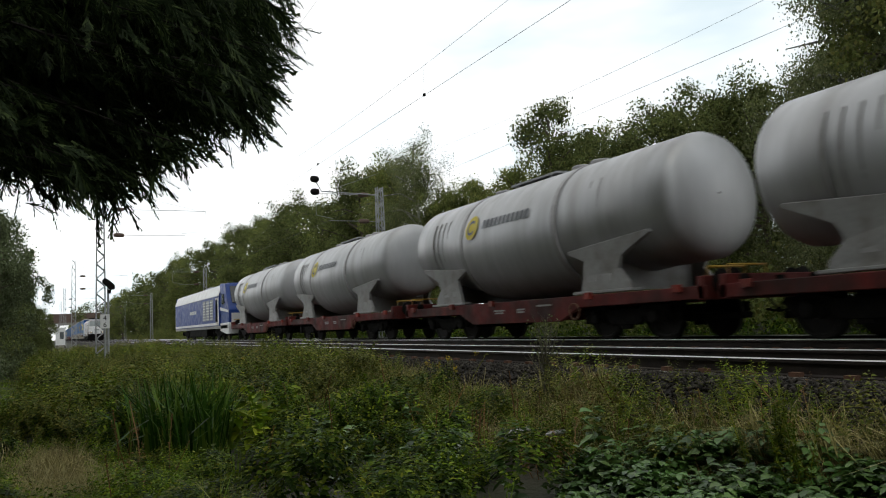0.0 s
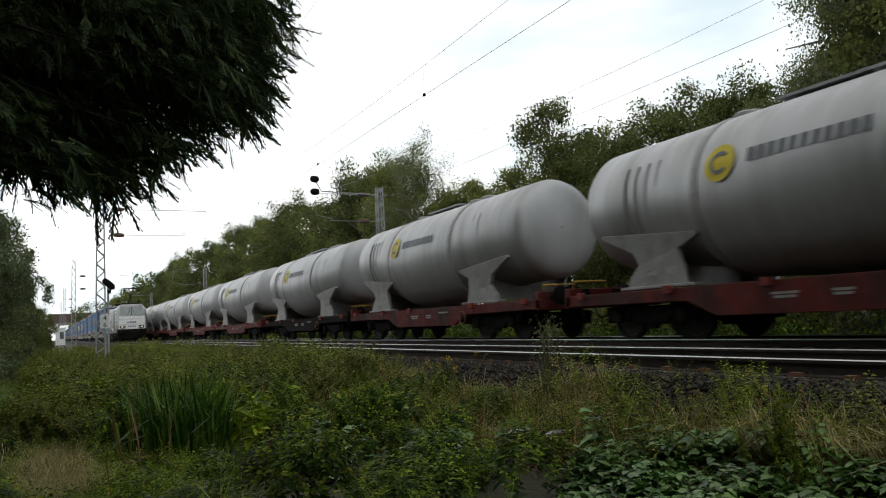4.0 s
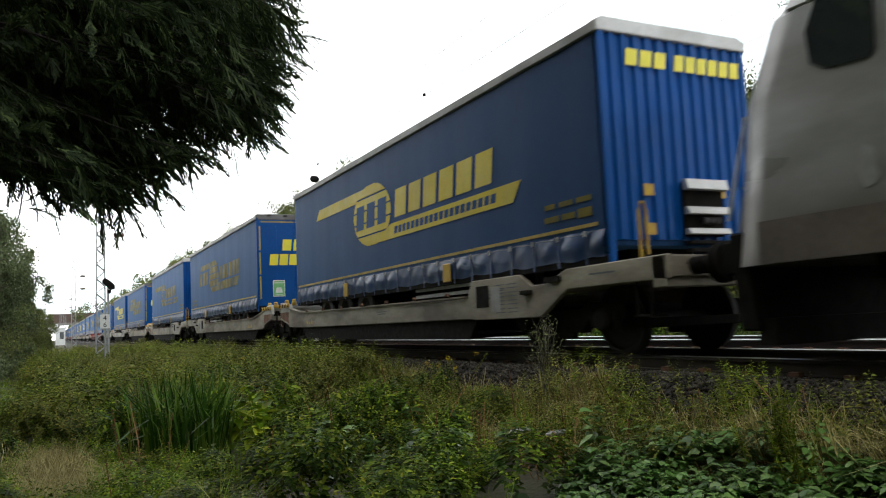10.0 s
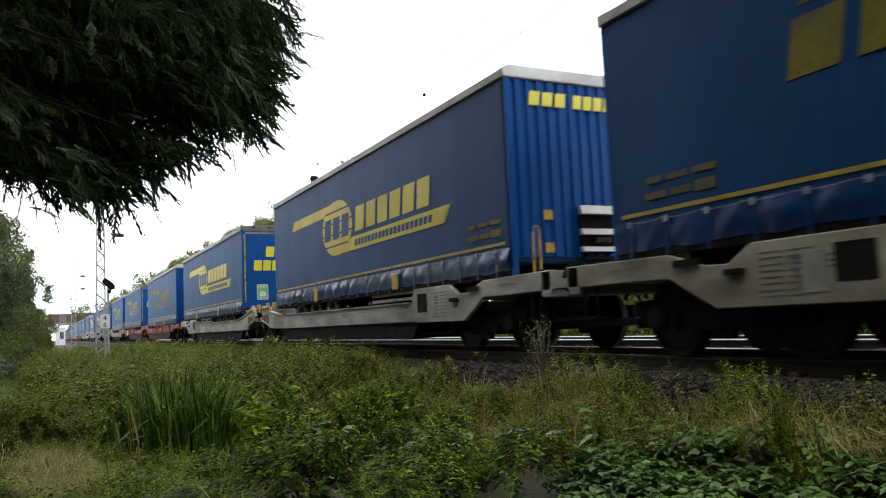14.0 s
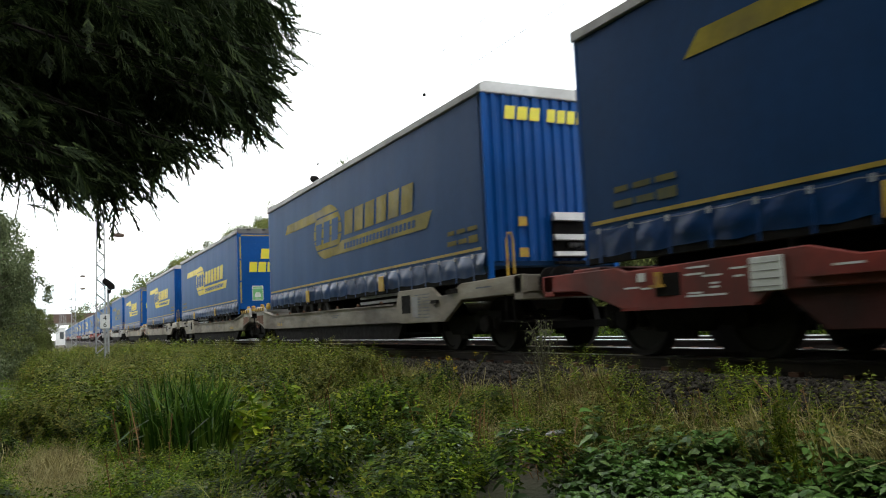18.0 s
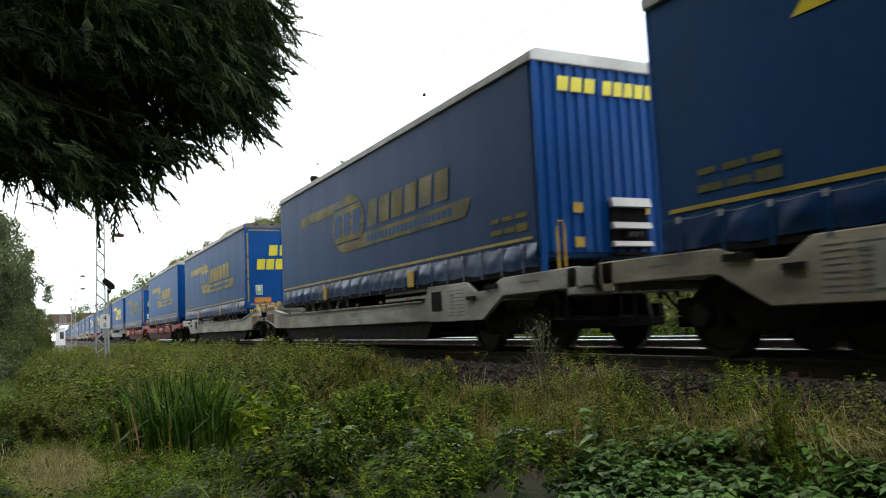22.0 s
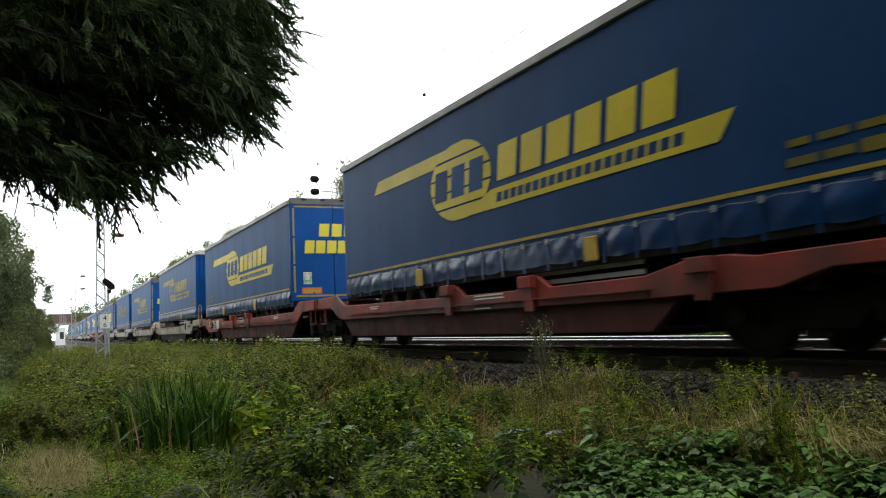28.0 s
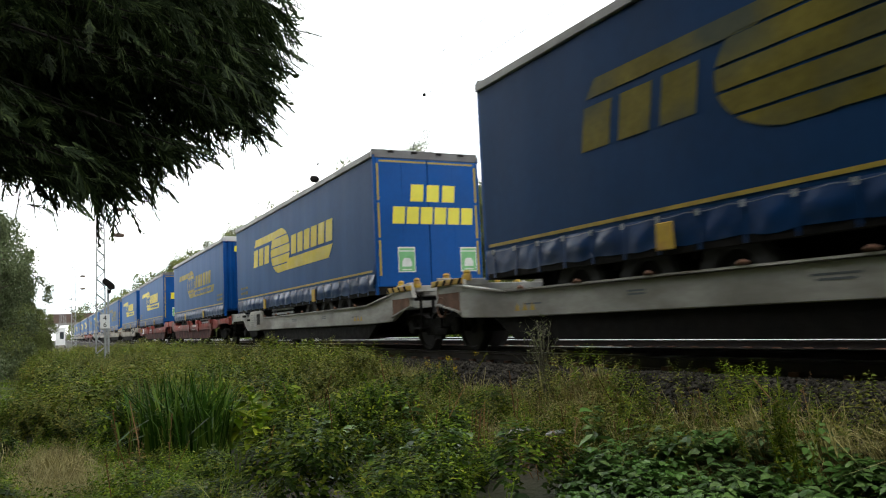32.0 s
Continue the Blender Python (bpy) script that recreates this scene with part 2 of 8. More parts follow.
M_SADDLE = mat("saddle_grey", (0.31, 0.31, 0.30), 0.5, vary=0.18, scale=2, dirt=(0.13, 0.115, 0.10), dirt_amount=0.7, dirt_scale=2)
M_MARKGREY = mat("dark_grey_print", (0.09, 0.10, 0.11), 0.5, vary=0.1)
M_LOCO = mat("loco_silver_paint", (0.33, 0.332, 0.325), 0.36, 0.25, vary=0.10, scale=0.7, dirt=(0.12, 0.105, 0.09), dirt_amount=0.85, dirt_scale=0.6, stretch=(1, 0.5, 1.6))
grime_shade(M_LOCO, 0.9, 2.7, (0.078, 0.066, 0.048), 0.80)
M_LOCOROOF = mat("loco_roof_paint", (0.60, 0.61, 0.62), 0.4, 0.1, vary=0.15, scale=1.2, dirt=(0.2, 0.18, 0.16), dirt_amount=0.5, dirt_scale=1.0)
M_LOCOBLUE = mat("loco_sky_blue_paint", (0.015, 0.27, 0.62), 0.4, vary=0.1, scale=1.0, dirt=(0.06, 0.2, 0.36), dirt_amount=0.4, dirt_scale=1.0)
M_LOCORED = mat("red_film", (0.36, 0.03, 0.04), 0.45, vary=0.1, scale=2)
M_LOCODIRT = mat("brown_skirt_grime", (0.10, 0.08, 0.065), 0.7, vary=0.25, scale=1.5, bump=0.1)
M_PATCH = mat("cleaned_white_patch", (0.56, 0.57, 0.57), 0.5, vary=0.15, scale=4)
M_FRONTWHITE = mat("loco_front_white", (0.62, 0.63, 0.63), 0.4, vary=0.08, scale=2, dirt=(0.4, 0.38, 0.35), dirt_amount=0.4, dirt_scale=2)
M_BLUELOCO = mat("far_loco_blue_paint", (0.014, 0.050, 0.235), 0.4, spec=0.3, vary=0.15, scale=1.0, dirt=(0.03, 0.045, 0.11), dirt_amount=0.5, dirt_scale=1.0)
M_WHITE = mat("white_paint", (0.74, 0.75, 0.74), 0.5, vary=0.08, scale=3, dirt=(0.5, 0.48, 0.45), dirt_amount=0.4, dirt_scale=1.5)
M_GLASS = mat("dark_window_glass", (0.02, 0.025, 0.028), 0.06, vary=0.1, spec=0.8)
# The pale base colour paints the sky's reflection into the glass.
M_WINDSCREEN = mat("sky_painted_windscreen", (0.19, 0.22, 0.215), 0.08, vary=0.1, spec=0.8)
M_LAMP = glow("headlight_warm", (1.0, 0.86, 0.60), 1.5)
M_STEEL = mat("galvanised_steel", (0.29, 0.30, 0.30), 0.6, 0.2, vary=0.2, scale=4)
M_WIRE = mat("overhead_wire", (0.10, 0.11, 0.11), 0.6, 0.3, vary=0.1)
M_BROWN = mat("bridge_steel_brown", (0.10, 0.065, 0.05), 0.8, vary=0.2, scale=1)
M_BARK = mat("tree_bark", (0.075, 0.06, 0.045), 0.9, vary=0.35, scale=5, bump=0.6, bump_scale=20)
M_BIRCHBARK = mat("birch_bark", (0.40, 0.39, 0.36), 0.8, vary=0.35, scale=5, dirt=(0.05, 0.05, 0.05), dirt_amount=0.8, dirt_scale=6, bump=0.3)
M_DARKBARK = mat("conifer_bark", (0.02, 0.016, 0.013), 0.9, vary=0.3, scale=5)
M_PINE = leaf_mat("conifer_spray", (0.030, 0.047, 0.019), (0.105, 0.145, 0.052), 0.6, 0.35, 0.35, (2.0, 0.4, 1.8), 0.14)
M_OAK = leaf_mat("oak_leaves", (0.100, 0.126, 0.038), (0.180, 0.190, 0.062), 0.6, 0.35, 0.28, (0.7, 0.6, 1.45), 0.1)
M_MAPLE = leaf_mat("maple_leaves", (0.150, 0.182, 0.050), (0.25, 0.245, 0.075), 0.6, 0.35, 0.35, (0.7, 0.6, 1.4), 0.1)
M_BIRCH = leaf_mat("birch_leaves", (0.155, 0.180, 0.078), (0.235, 0.245, 0.115), 0.6, 0.3, 0.35, (0.7, 0.6, 1.4), 0.1)
M_WILLOW = leaf_mat("willow_leaves", (0.105, 0.135, 0.060), (0.185, 0.21, 0.115), 0.5, 0.3, 0.3)
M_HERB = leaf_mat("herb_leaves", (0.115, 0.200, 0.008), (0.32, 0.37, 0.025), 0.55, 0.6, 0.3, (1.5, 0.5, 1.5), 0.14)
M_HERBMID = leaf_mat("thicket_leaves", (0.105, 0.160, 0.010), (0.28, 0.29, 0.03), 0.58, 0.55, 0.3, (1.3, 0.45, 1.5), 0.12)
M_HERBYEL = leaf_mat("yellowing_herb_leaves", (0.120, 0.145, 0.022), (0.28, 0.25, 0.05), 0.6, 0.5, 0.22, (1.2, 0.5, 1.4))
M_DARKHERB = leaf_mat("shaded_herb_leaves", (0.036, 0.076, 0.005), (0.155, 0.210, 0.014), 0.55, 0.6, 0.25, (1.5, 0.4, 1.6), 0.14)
M_BRAMBLE = leaf_mat("bramble_leaves", (0.070, 0.155, 0.028), (0.19, 0.29, 0.09), 0.36, 0.5, 0.2, (1.5, 0.5, 1.5), 0.42)
M_IRIS = leaf_mat("iris_blades", (0.036, 0.092, 0.010), (0.15, 0.235, 0.035), 0.5, 0.5, 0.25, (1.0, 0.7, 1.3), 0.14)
M_GRASS = leaf_mat("grass_blades", (0.17, 0.27, 0.028), (0.33, 0.37, 0.08), 0.55, 0.4, 0.3, (1.0, 0.6, 1.4))
M_DRY = leaf_mat("dry_grass_blades", (0.32, 0.28, 0.115), (0.52, 0.46, 0.23), 0.7, 0.45, 0.25, (1.5, 0.6, 1.4))
M_RUSSET = leaf_mat("russet_dry_stalks", (0.22, 0.12, 0.05), (0.34, 0.22, 0.10), 0.7, 0.4, 0.15)
M_TWIG = mat("wiry_twigs", (0.10, 0.095, 0.06), 0.8, vary=0.3, scale=8)
M_FLOWER = leaf_mat("yellow_flower_heads", (0.45, 0.33, 0.02), (0.6, 0.48, 0.05), 0.6, 0.2, 0.1)
M_WHITEFLOWER = leaf_mat("white_flower_heads", (0.6, 0.6, 0.55), (0.75, 0.75, 0.7), 0.6, 0.1, 0.1)


# ---- mesh tools ----
class Geo:
    """Vertices and faces of one mesh."""

    def __init__(self):
        self.v, self.f = [], []

    def poly(self, pts, faces):
        o = len(self.v)
        self.v += [tuple(p) for p in pts]
        self.f += [tuple(o + i for i in q) for q in faces]
        return self

    def box(self, x0, x1, y0, y1, z0, z1):
        return self.poly([(x, y, z) for x in (x0, x1) for y in (y0, y1) for z in (z0, z1)],
                         [(0, 1, 3, 2), (4, 6, 7, 5), (0, 4, 5, 1), (2, 3, 7, 6), (0, 2, 6, 4), (1, 5, 7, 3)])

    def prism(self, outline, a, b, axis="x"):
        """An outline drawn in the plane across the axis, drawn out from a to b. For x it is (y, z), for y (x, z), for z (x, y)."""
        n = len(outline)

        def at(p, h):
            return {"x": (h, p[0], p[1]), "y": (p[0], h, p[1]), "z": (p[0], p[1], h)}[axis]
        pts = [at(p, a) for p in outline] + [at(p, b) for p in outline]
        faces = [tuple(range(n)), tuple(range(2 * n - 1, n - 1, -1))] + [(i, (i + 1) % n, n + (i + 1) % n, n + i) for i in range(n)]
        return self.poly(pts, faces)

    def tube(self, path, radius, seg=8, cap=True):
        """A round bar along a path; radius may be a list."""
        path = [Vector(p) for p in path]
        rad = radius if isinstance(radius, (list, tuple)) else [radius] * len(path)
        o = len(self.v)
        for i, p in enumerate(path):
            d = (path[min(i + 1, len(path) - 1)] - path[max(i - 1, 0)]).normalized()
            s = d.orthogonal().normalized() if abs(d.z) > 0.99 else d.cross(Vector((0, 0, 1))).normalized()
            u = d.cross(s)
            for k in range(seg):
                a = 2 * math.pi * k / seg
                self.v.append(tuple(p + (s * math.cos(a) + u * math.sin(a)) * rad[i]))
        for i in range(len(path) - 1):
            for k in range(seg):
                a, b = o + i * seg + k, o + i * seg + (k + 1) % seg
                self.f.append((a, b, b + seg, a + seg))
        if cap:
            self.f.append(tuple(o + k for k in range(seg)))
            self.f.append(tuple(o + (len(path) - 1) * seg + k for k in reversed(range(seg))))
        return self

    def lathe(self, profile, centre, axis="x", seg=24):
        """(distance along the axis, radius) pairs turned round an axis."""
        o, c = len(self.v), Vector(centre)
        for h, r in profile:
            for k in range(seg):
                a = 2 * math.pi * k / seg
                p, q = r * math.cos(a), r * math.sin(a)
                self.v.append(tuple(c + Vector({"x": (h, p, q), "y": (p, h, q), "z": (p, q, h)}[axis])))
        for i in range(len(profile) - 1):
            for k in range(seg):
                a, b = o + i * seg + k, o + i * seg + (k + 1) % seg
                self.f.append((a, b, b + seg, a + seg))
        self.f.append(tuple(o + k for k in range(seg)))
        self.f.append(tuple(o + (len(profile) - 1) * seg + k for k in reversed(range(seg))))
        return self

    def mesh(self, name, bevel=0.0, smooth=False, seg=1):
        me = bpy.data.meshes.new(name)
        me.from_pydata(self.v, [], self.f)
        bm = bmesh.new()
        bm.from_mesh(me)
        bmesh.ops.recalc_face_normals(bm, faces=bm.faces)
        if bevel:
            edges = [e for e in bm.edges if len(e.link_faces) == 2 and e.calc_face_angle() > 0.5]
            bmesh.ops.bevel(bm, geom=edges, offset=bevel, segments=seg, profile=0.5, affect="EDGES", clamp_overlap=True)
        bm.to_mesh(me)
        bm.free()
        if smooth:
            me.shade_smooth()
            me.set_sharp_from_angle(angle=radians(38))
        return me


def part(name, geo, material, parent, label="", bevel=0.0, smooth=False, seg=1):
    """One mesh object under a thing or under a part."""
    me = geo if isinstance(geo, bpy.types.Mesh) else geo.mesh(name, bevel, smooth, seg)
    if not me.materials:
        me.materials.append(material)
    ob = new(name, me)
    ob.parent = parent
    if label:
        ob["label"] = label
    return ob


def thing(name, label, category, group="", kind="", at=None, geo=None, material=None, bevel=0.0, smooth=False):
    me = None
    if geo is not None:
        me = geo if isinstance(geo, bpy.types.Mesh) else geo.mesh(name, bevel, smooth)
        me.materials.append(material)
    ob = tagged(new(name, me), label, category, group, kind)
    if at is not None:
        ob.matrix_basis = at
    return ob


def quads(name, V, F):
    """A mesh from arrays of vertices and of four-cornered faces."""
    V, F = np.asarray(V, dtype=np.float32), np.asarray(F, dtype=np.int32)
    me = bpy.data.meshes.new(name)
    me.vertices.add(len(V))
    me.vertices.foreach_set("co", V.ravel())
    me.loops.add(F.size)
    me.loops.foreach_set("vertex_index", F.ravel())
    me.polygons.add(len(F))
    me.polygons.foreach_set("loop_start", np.arange(0, F.size, 4, dtype=np.int32))
    me.update(calc_edges=True)
    me.validate()
    return me


def scatter(variants, places, rng, lo=0.8, hi=1.2, lean=0.12, mounds=0.0):
    """Copies of small (V, F) plants at places (x, y, z), turned and sized at random, in one pair of arrays."""
    vs, fs, o = [], [], 0
    for p in places:
        V, F = variants[rng.integers(len(variants))]
        a, s = rng.uniform(0, 2 * np.pi), rng.uniform(lo, hi)
        if mounds:
            s *= max(0.35, 0.95 + mounds * (0.6 * noise.noise((p[0] * 1.1, p[1] * 0.8, 9.0)) + noise.noise((p[0] * 2.3, p[1] * 1.7, 4.0))))
        c, d = np.cos(a), np.sin(a)
        R = np.array([[c, -d, 0], [d, c, 0], [0, 0, 1]])
        W = (V @ R.T) * s
        W[:, :2] += W[:, 2:3] * rng.normal(0, lean, 2)
        vs.append(W + np.asarray(p))
        fs.append(F + o)
        o += len(V)
    return np.concatenate(vs), np.concatenate(fs)


# ---- the ground, the tracks ----
def ground_z(x, y):
    """Height of the ground: a low verge beside the path, the flat of the line, a rising bank behind it."""
    pts = [(-60, -1.1), (-1.5, -1.1), (3.5, -1.0), (4.5, -0.85), (5.0, -0.62), (14.2, -0.62), (16.0, -0.35), (24.0, 0.6), (60.0, 2.5), (200, 3.0)]
    z = float(np.interp(x, [p[0] for p in pts], [p[1] for p in pts]))
    return z + 0.06 * noise.noise((x * 0.4, y * 0.4, 0.0)) * (1 if x < 4.6 or x > 14.5 else 0)


def build_ground():
    xs = [-1500, -400, -120, -60, -30, -15, -8] + [-5 + 0.6 * i for i in range(16)] + [4.5, 5.0, 9, 14.2, 15, 16, 18, 20, 24, 30, 40, 60, 120, 300, 1500]
    ys = [-1500, -300, -80, -30, -12, -4] + [0.8 * i for i in range(60)] + [52 + 6 * i for i in range(14)] + [150, 190, 260, 400, 800, 2500]
    v = [(x, y, ground_z(x, y)) for x in xs for y in ys]
    n = len(ys)
    f = [(i * n + j, (i + 1) * n + j, (i + 1) * n + j + 1, i * n + j + 1) for i in range(len(xs) - 1) for j in range(n - 1)]
    g = Geo()
    g.v, g.f = v, f
    thing("ground", "dark earth verge under herbs and grass beside the railway", "ground", kind="structure", geo=g, material=M_SOIL, smooth=True)


def build_ballast():
    """The raised bed of crushed stone under both tracks, with loose stones along its near shoulder."""
    rng = np.random.default_rng(5)
    outline = [(4.55, -0.95), (4.9, -0.76), (5.85, -0.22), (6.05, -0.178), (6.2, -0.178), (6.35, -0.20), (8.45, -0.20), (9.4, -0.27), (10.1, -0.20), (12.7, -0.20), (14.1, -0.66), (14.3, -0.95)]
    bed = thing("ballast", "dark grey crushed-stone bed under two tracks", "ballast", kind="structure",
                geo=Geo().prism(outline, -120, 600, "y"), material=M_BALLAST)
    base = np.array([(-1, -1, -1), (1, -1, -1), (1, 1, -1), (-1, 1, -1), (-.7, -.7, 1), (.7, -.7, 1), (.7, .7, 1), (-.7, .7, 1)], float)
    F = np.array([(0, 3, 2, 1), (4, 5, 6, 7), (0, 1, 5, 4), (1, 2, 6, 5), (2, 3, 7, 6), (3, 0, 4, 7)])
    vs, fs, o = [], [], 0
    far = [[], [], 0]
    part("far_bed", Geo().box(8.95, 12.65, -120, 600, -0.32, -0.19), M_BEDPALE, bed, "paler stone bed of the far track")
    for i in range(44000):
        y = 1.5 + 40 * rng.random() ** 1.7
        x = rng.uniform(4.5, 6.5) if i % 4 else rng.uniform(6.0, 13.0)
        z = float(np.interp(x, [p[0] for p in outline], [p[1] for p in outline]))
        s = rng.uniform(0.008, 0.027, 3) if x < 8.8 else rng.uniform(0.018, 0.035, 3)
        W = (base + rng.normal(0, 0.25, base.shape)) * s
        a, b = rng.uniform(0, 6.28, 2)
        R = np.array(Euler((a, b, a * 1.7)).to_matrix())
        if x > 8.8:
            far[0].append(W @ R.T + (x, y, max(z, -0.19) + 0.012))
            far[1].append(F + far[2])
            far[2] += 8
            continue
        vs.append(W @ R.T + (x, y, z + 0.012))
        fs.append(F + o)
        o += 8
    me = quads("stones", np.concatenate(vs), np.concatenate(fs))
    st = part("stones", me, M_STONE, bed, "loose grey-brown ballast stones")
    st["kind"] = "stuff"
    st = part("far_stones", quads("far_stones", np.concatenate(far[0]), np.concatenate(far[1])), M_STONEPALE, bed, "pale loose ballast stones")
    st["kind"] = "stuff"


def rail_outline(x):
    h = [(-.062, -.172), (.062, -.172), (.062, -.160), (.012, -.145), (.010, -.045), (.036, -.035), (.036, -.006), (.028, 0), (-.028, 0), (-.036, -.006), (-.036, -.035), (-.010, -.045), (-.012, -.145), (-.062, -.160)]
    return [(x + a, b) for a, b in h]


def build_track(x, label):
    track = tagged(new("railway_track"), label, "railway track", kind="structure")
    for s in (-0.752, 0.752):
        r = part("rail", Geo().prism(rail_outline(x + s), -110, 560, "y"), M_RAIL, track, "rusty rail with a polished running surface")
        d = -0.014 if x > 9 else -0.005
        part("running_surface", Geo().prism([(x + s + a, b) for a, b in ((-0.039, d), (-0.036, -0.004), (-0.025, 0.002), (-0.008, 0.005), (0.008, 0.005), (0.025, 0.002), (0.036, -0.004), (0.039, d))], -110, 560, "y"), M_RAILTOP if x > 9 else M_RAILDULL, r, "bright polished rail head, glint painted pale on the far track")
    body = Geo()
    body.prism([(-1.3, -0.36), (1.3, -0.36), (1.3, -0.20), (1.22, -0.172), (0.45, -0.172), (0.35, -0.205), (-0.35, -0.205), (-0.45, -0.172), (-1.22, -0.172), (-1.3, -0.20)], -0.13, 0.13, "y")
    me = body.mesh("sleeper", 0.012)
    me.materials.append(M_SLEEPER)
    clip = Geo()
    for s in (-0.752, 0.752):
        for d in (-0.1, 0.1):
            clip.box(s + d - 0.04, s + d + 0.04, -0.06, 0.06, -0.172, -0.125)
    cm = clip.mesh("fastening")
    cm.materials.append(M_RUST)
    rng = random.Random(int(x * 10))
    for i in range(140):
        ob = new("sleeper", me)
        ob.parent = track
        ob.matrix_basis = pose(x + rng.uniform(-0.015, 0.015), -6 + 0.6 * i, rng.uniform(-0.006, 0.006), 0, rng.uniform(-0.3, 0.3), rng.uniform(-0.5, 0.5))
        if i < 75:
            c = new("fastening", cm)
            c.parent = ob
    rest = Geo()
    for i in range(140, 700):
        rest.box(x - 1.3, x + 1.3, -6.13 + 0.6 * i, -5.87 + 0.6 * i, -0.3, -0.175)
    tagged(part("far_sleepers", rest, M_SLEEPER, track), kind="stuff")
    return track


# ---- railway vehicles ----
def wheelset(parent, y, r=0.46, half=0.75):
    g = Geo()
    for s in (-1, 1):
        g.lathe([(s * (half - 0.07), r * 0.3), (s * (half - 0.07), r + 0.028), (s * (half - 0.045), r + 0.028), (s * (half - 0.035), r), (s * (half + 0.06), r - 0.006), (s * (half + 0.065), r * 0.86),
                 (s * (half + 0.03), r * 0.8), (s * (half + 0.03), r * 0.35), (s * (half + 0.09), r * 0.3), (s * (half + 0.09), 0.02)], (0, 0, 0), "x", 28)
    g.tube([(-half, 0, 0), (half, 0, 0)], 0.08, 10)
    ob = part("wheelset", g, M_WHEEL, parent, "worn steel wheels on one axle", smooth=True)
    ob.location = (0, y, r)
    return ob


def bogie(parent, y, base=1.8, r=0.46, colour=None):
    """A two-axle bogie: side frames, springs, axle boxes, brake gear, two wheelsets."""
    g = Geo()
    h = base / 2
    for s in (-1, 1):
        x0, x1 = (s * 0.93, s * 1.06) if s > 0 else (s * 1.06, s * 0.93)
        g.prism([(-h - 0.42, 0.50), (-h - 0.42, 0.66), (-h + 0.30, 0.70), (-0.42, 0.62), (0.42, 0.62), (h - 0.30, 0.70), (h + 0.42, 0.66), (h + 0.42, 0.50), (h + 0.25, 0.40), (h - 0.28, 0.52), (0.40, 0.30), (-0.40, 0.30), (-h + 0.28, 0.52), (-h - 0.25, 0.40)][::-1], x0, x1, "x")
        for w in (-h, h):
            g.lathe([(s * 1.0, 0.10), (s * 1.02, 0.15), (s * 1.13, 0.15), (s * 1.15, 0.11), (s * 1.15, 0.02)], (0, w, r), "x", 12)
            for d in (-0.24, 0.24):
                g.tube([(s * 1.02, w + d, 0.36), (s * 1.02, w + d, 0.56)], 0.075, 8)
        g.box(s * 0.99 - 0.05, s * 0.99 + 0.05, -0.16, 0.16, 0.22, 0.36)
    g.box(-0.95, 0.95, -0.22, 0.22, 0.42, 0.66)
    for w in (-h - 0.55, h + 0.55):
        g.box(-0.9, 0.9, w - 0.05, w + 0.05, 0.34, 0.46)
    b = part("bogie", g, colour or M_BLACK, parent, "grimy two-axle bogie", bevel=0.012)
    b.location = (0, y, 0)
    for w in (-h, h):
        wheelset(b, w, r)
    return b


def buffers(parent, y, z=1.05, d=-1, tone=None):
    """Two side buffers at an end; d is the way they point."""
    for s in (-1, 1):
        g = Geo().lathe([(0, 0.10), (d * 0.30, 0.10), (d * 0.31, 0.075), (d * 0.50, 0.075), (d * 0.51, 0.22), (d * 0.545, 0.225), (d * 0.565, 0.17), (d * 0.57, 0.02)], (s * 0.875, y, z), "y", 18)
        part("buffer", g, tone or M_BLACK, parent, "", smooth=True)


def coupling(parent, y, d):
    g = Geo().tube([(0, y - d * 0.2, 0.98), (0, y + d * 0.45, 0.96), (0, y + d * 0.55, 0.72)], 0.035, 8)
    g.box(-0.08, 0.08, y - 0.1, y + 0.1, 0.88, 1.08)
    g.tube([(0.28, y, 0.8), (0.32, y + d * 0.3, 0.45), (0.3, y + d * 0.55, 0.5)], 0.025, 6)
    part("screw_coupling", g, M_BLACK, parent, "")


def ring_bar(x, y, z, r, t=0.018):
    """A round bar bent to a hoop that faces -x."""
    return Geo().tube([(x, y + r * math.cos(2 * math.pi * k / 20), z + r * math.sin(2 * math.pi * k / 20)) for k in range(21)], t, 6)


def slab(g, x, outline, t=0.02):
    """A flat piece on a side wall that faces -x, drawn as (y, z)."""
    return g.prism(outline, x - t, x, "x")


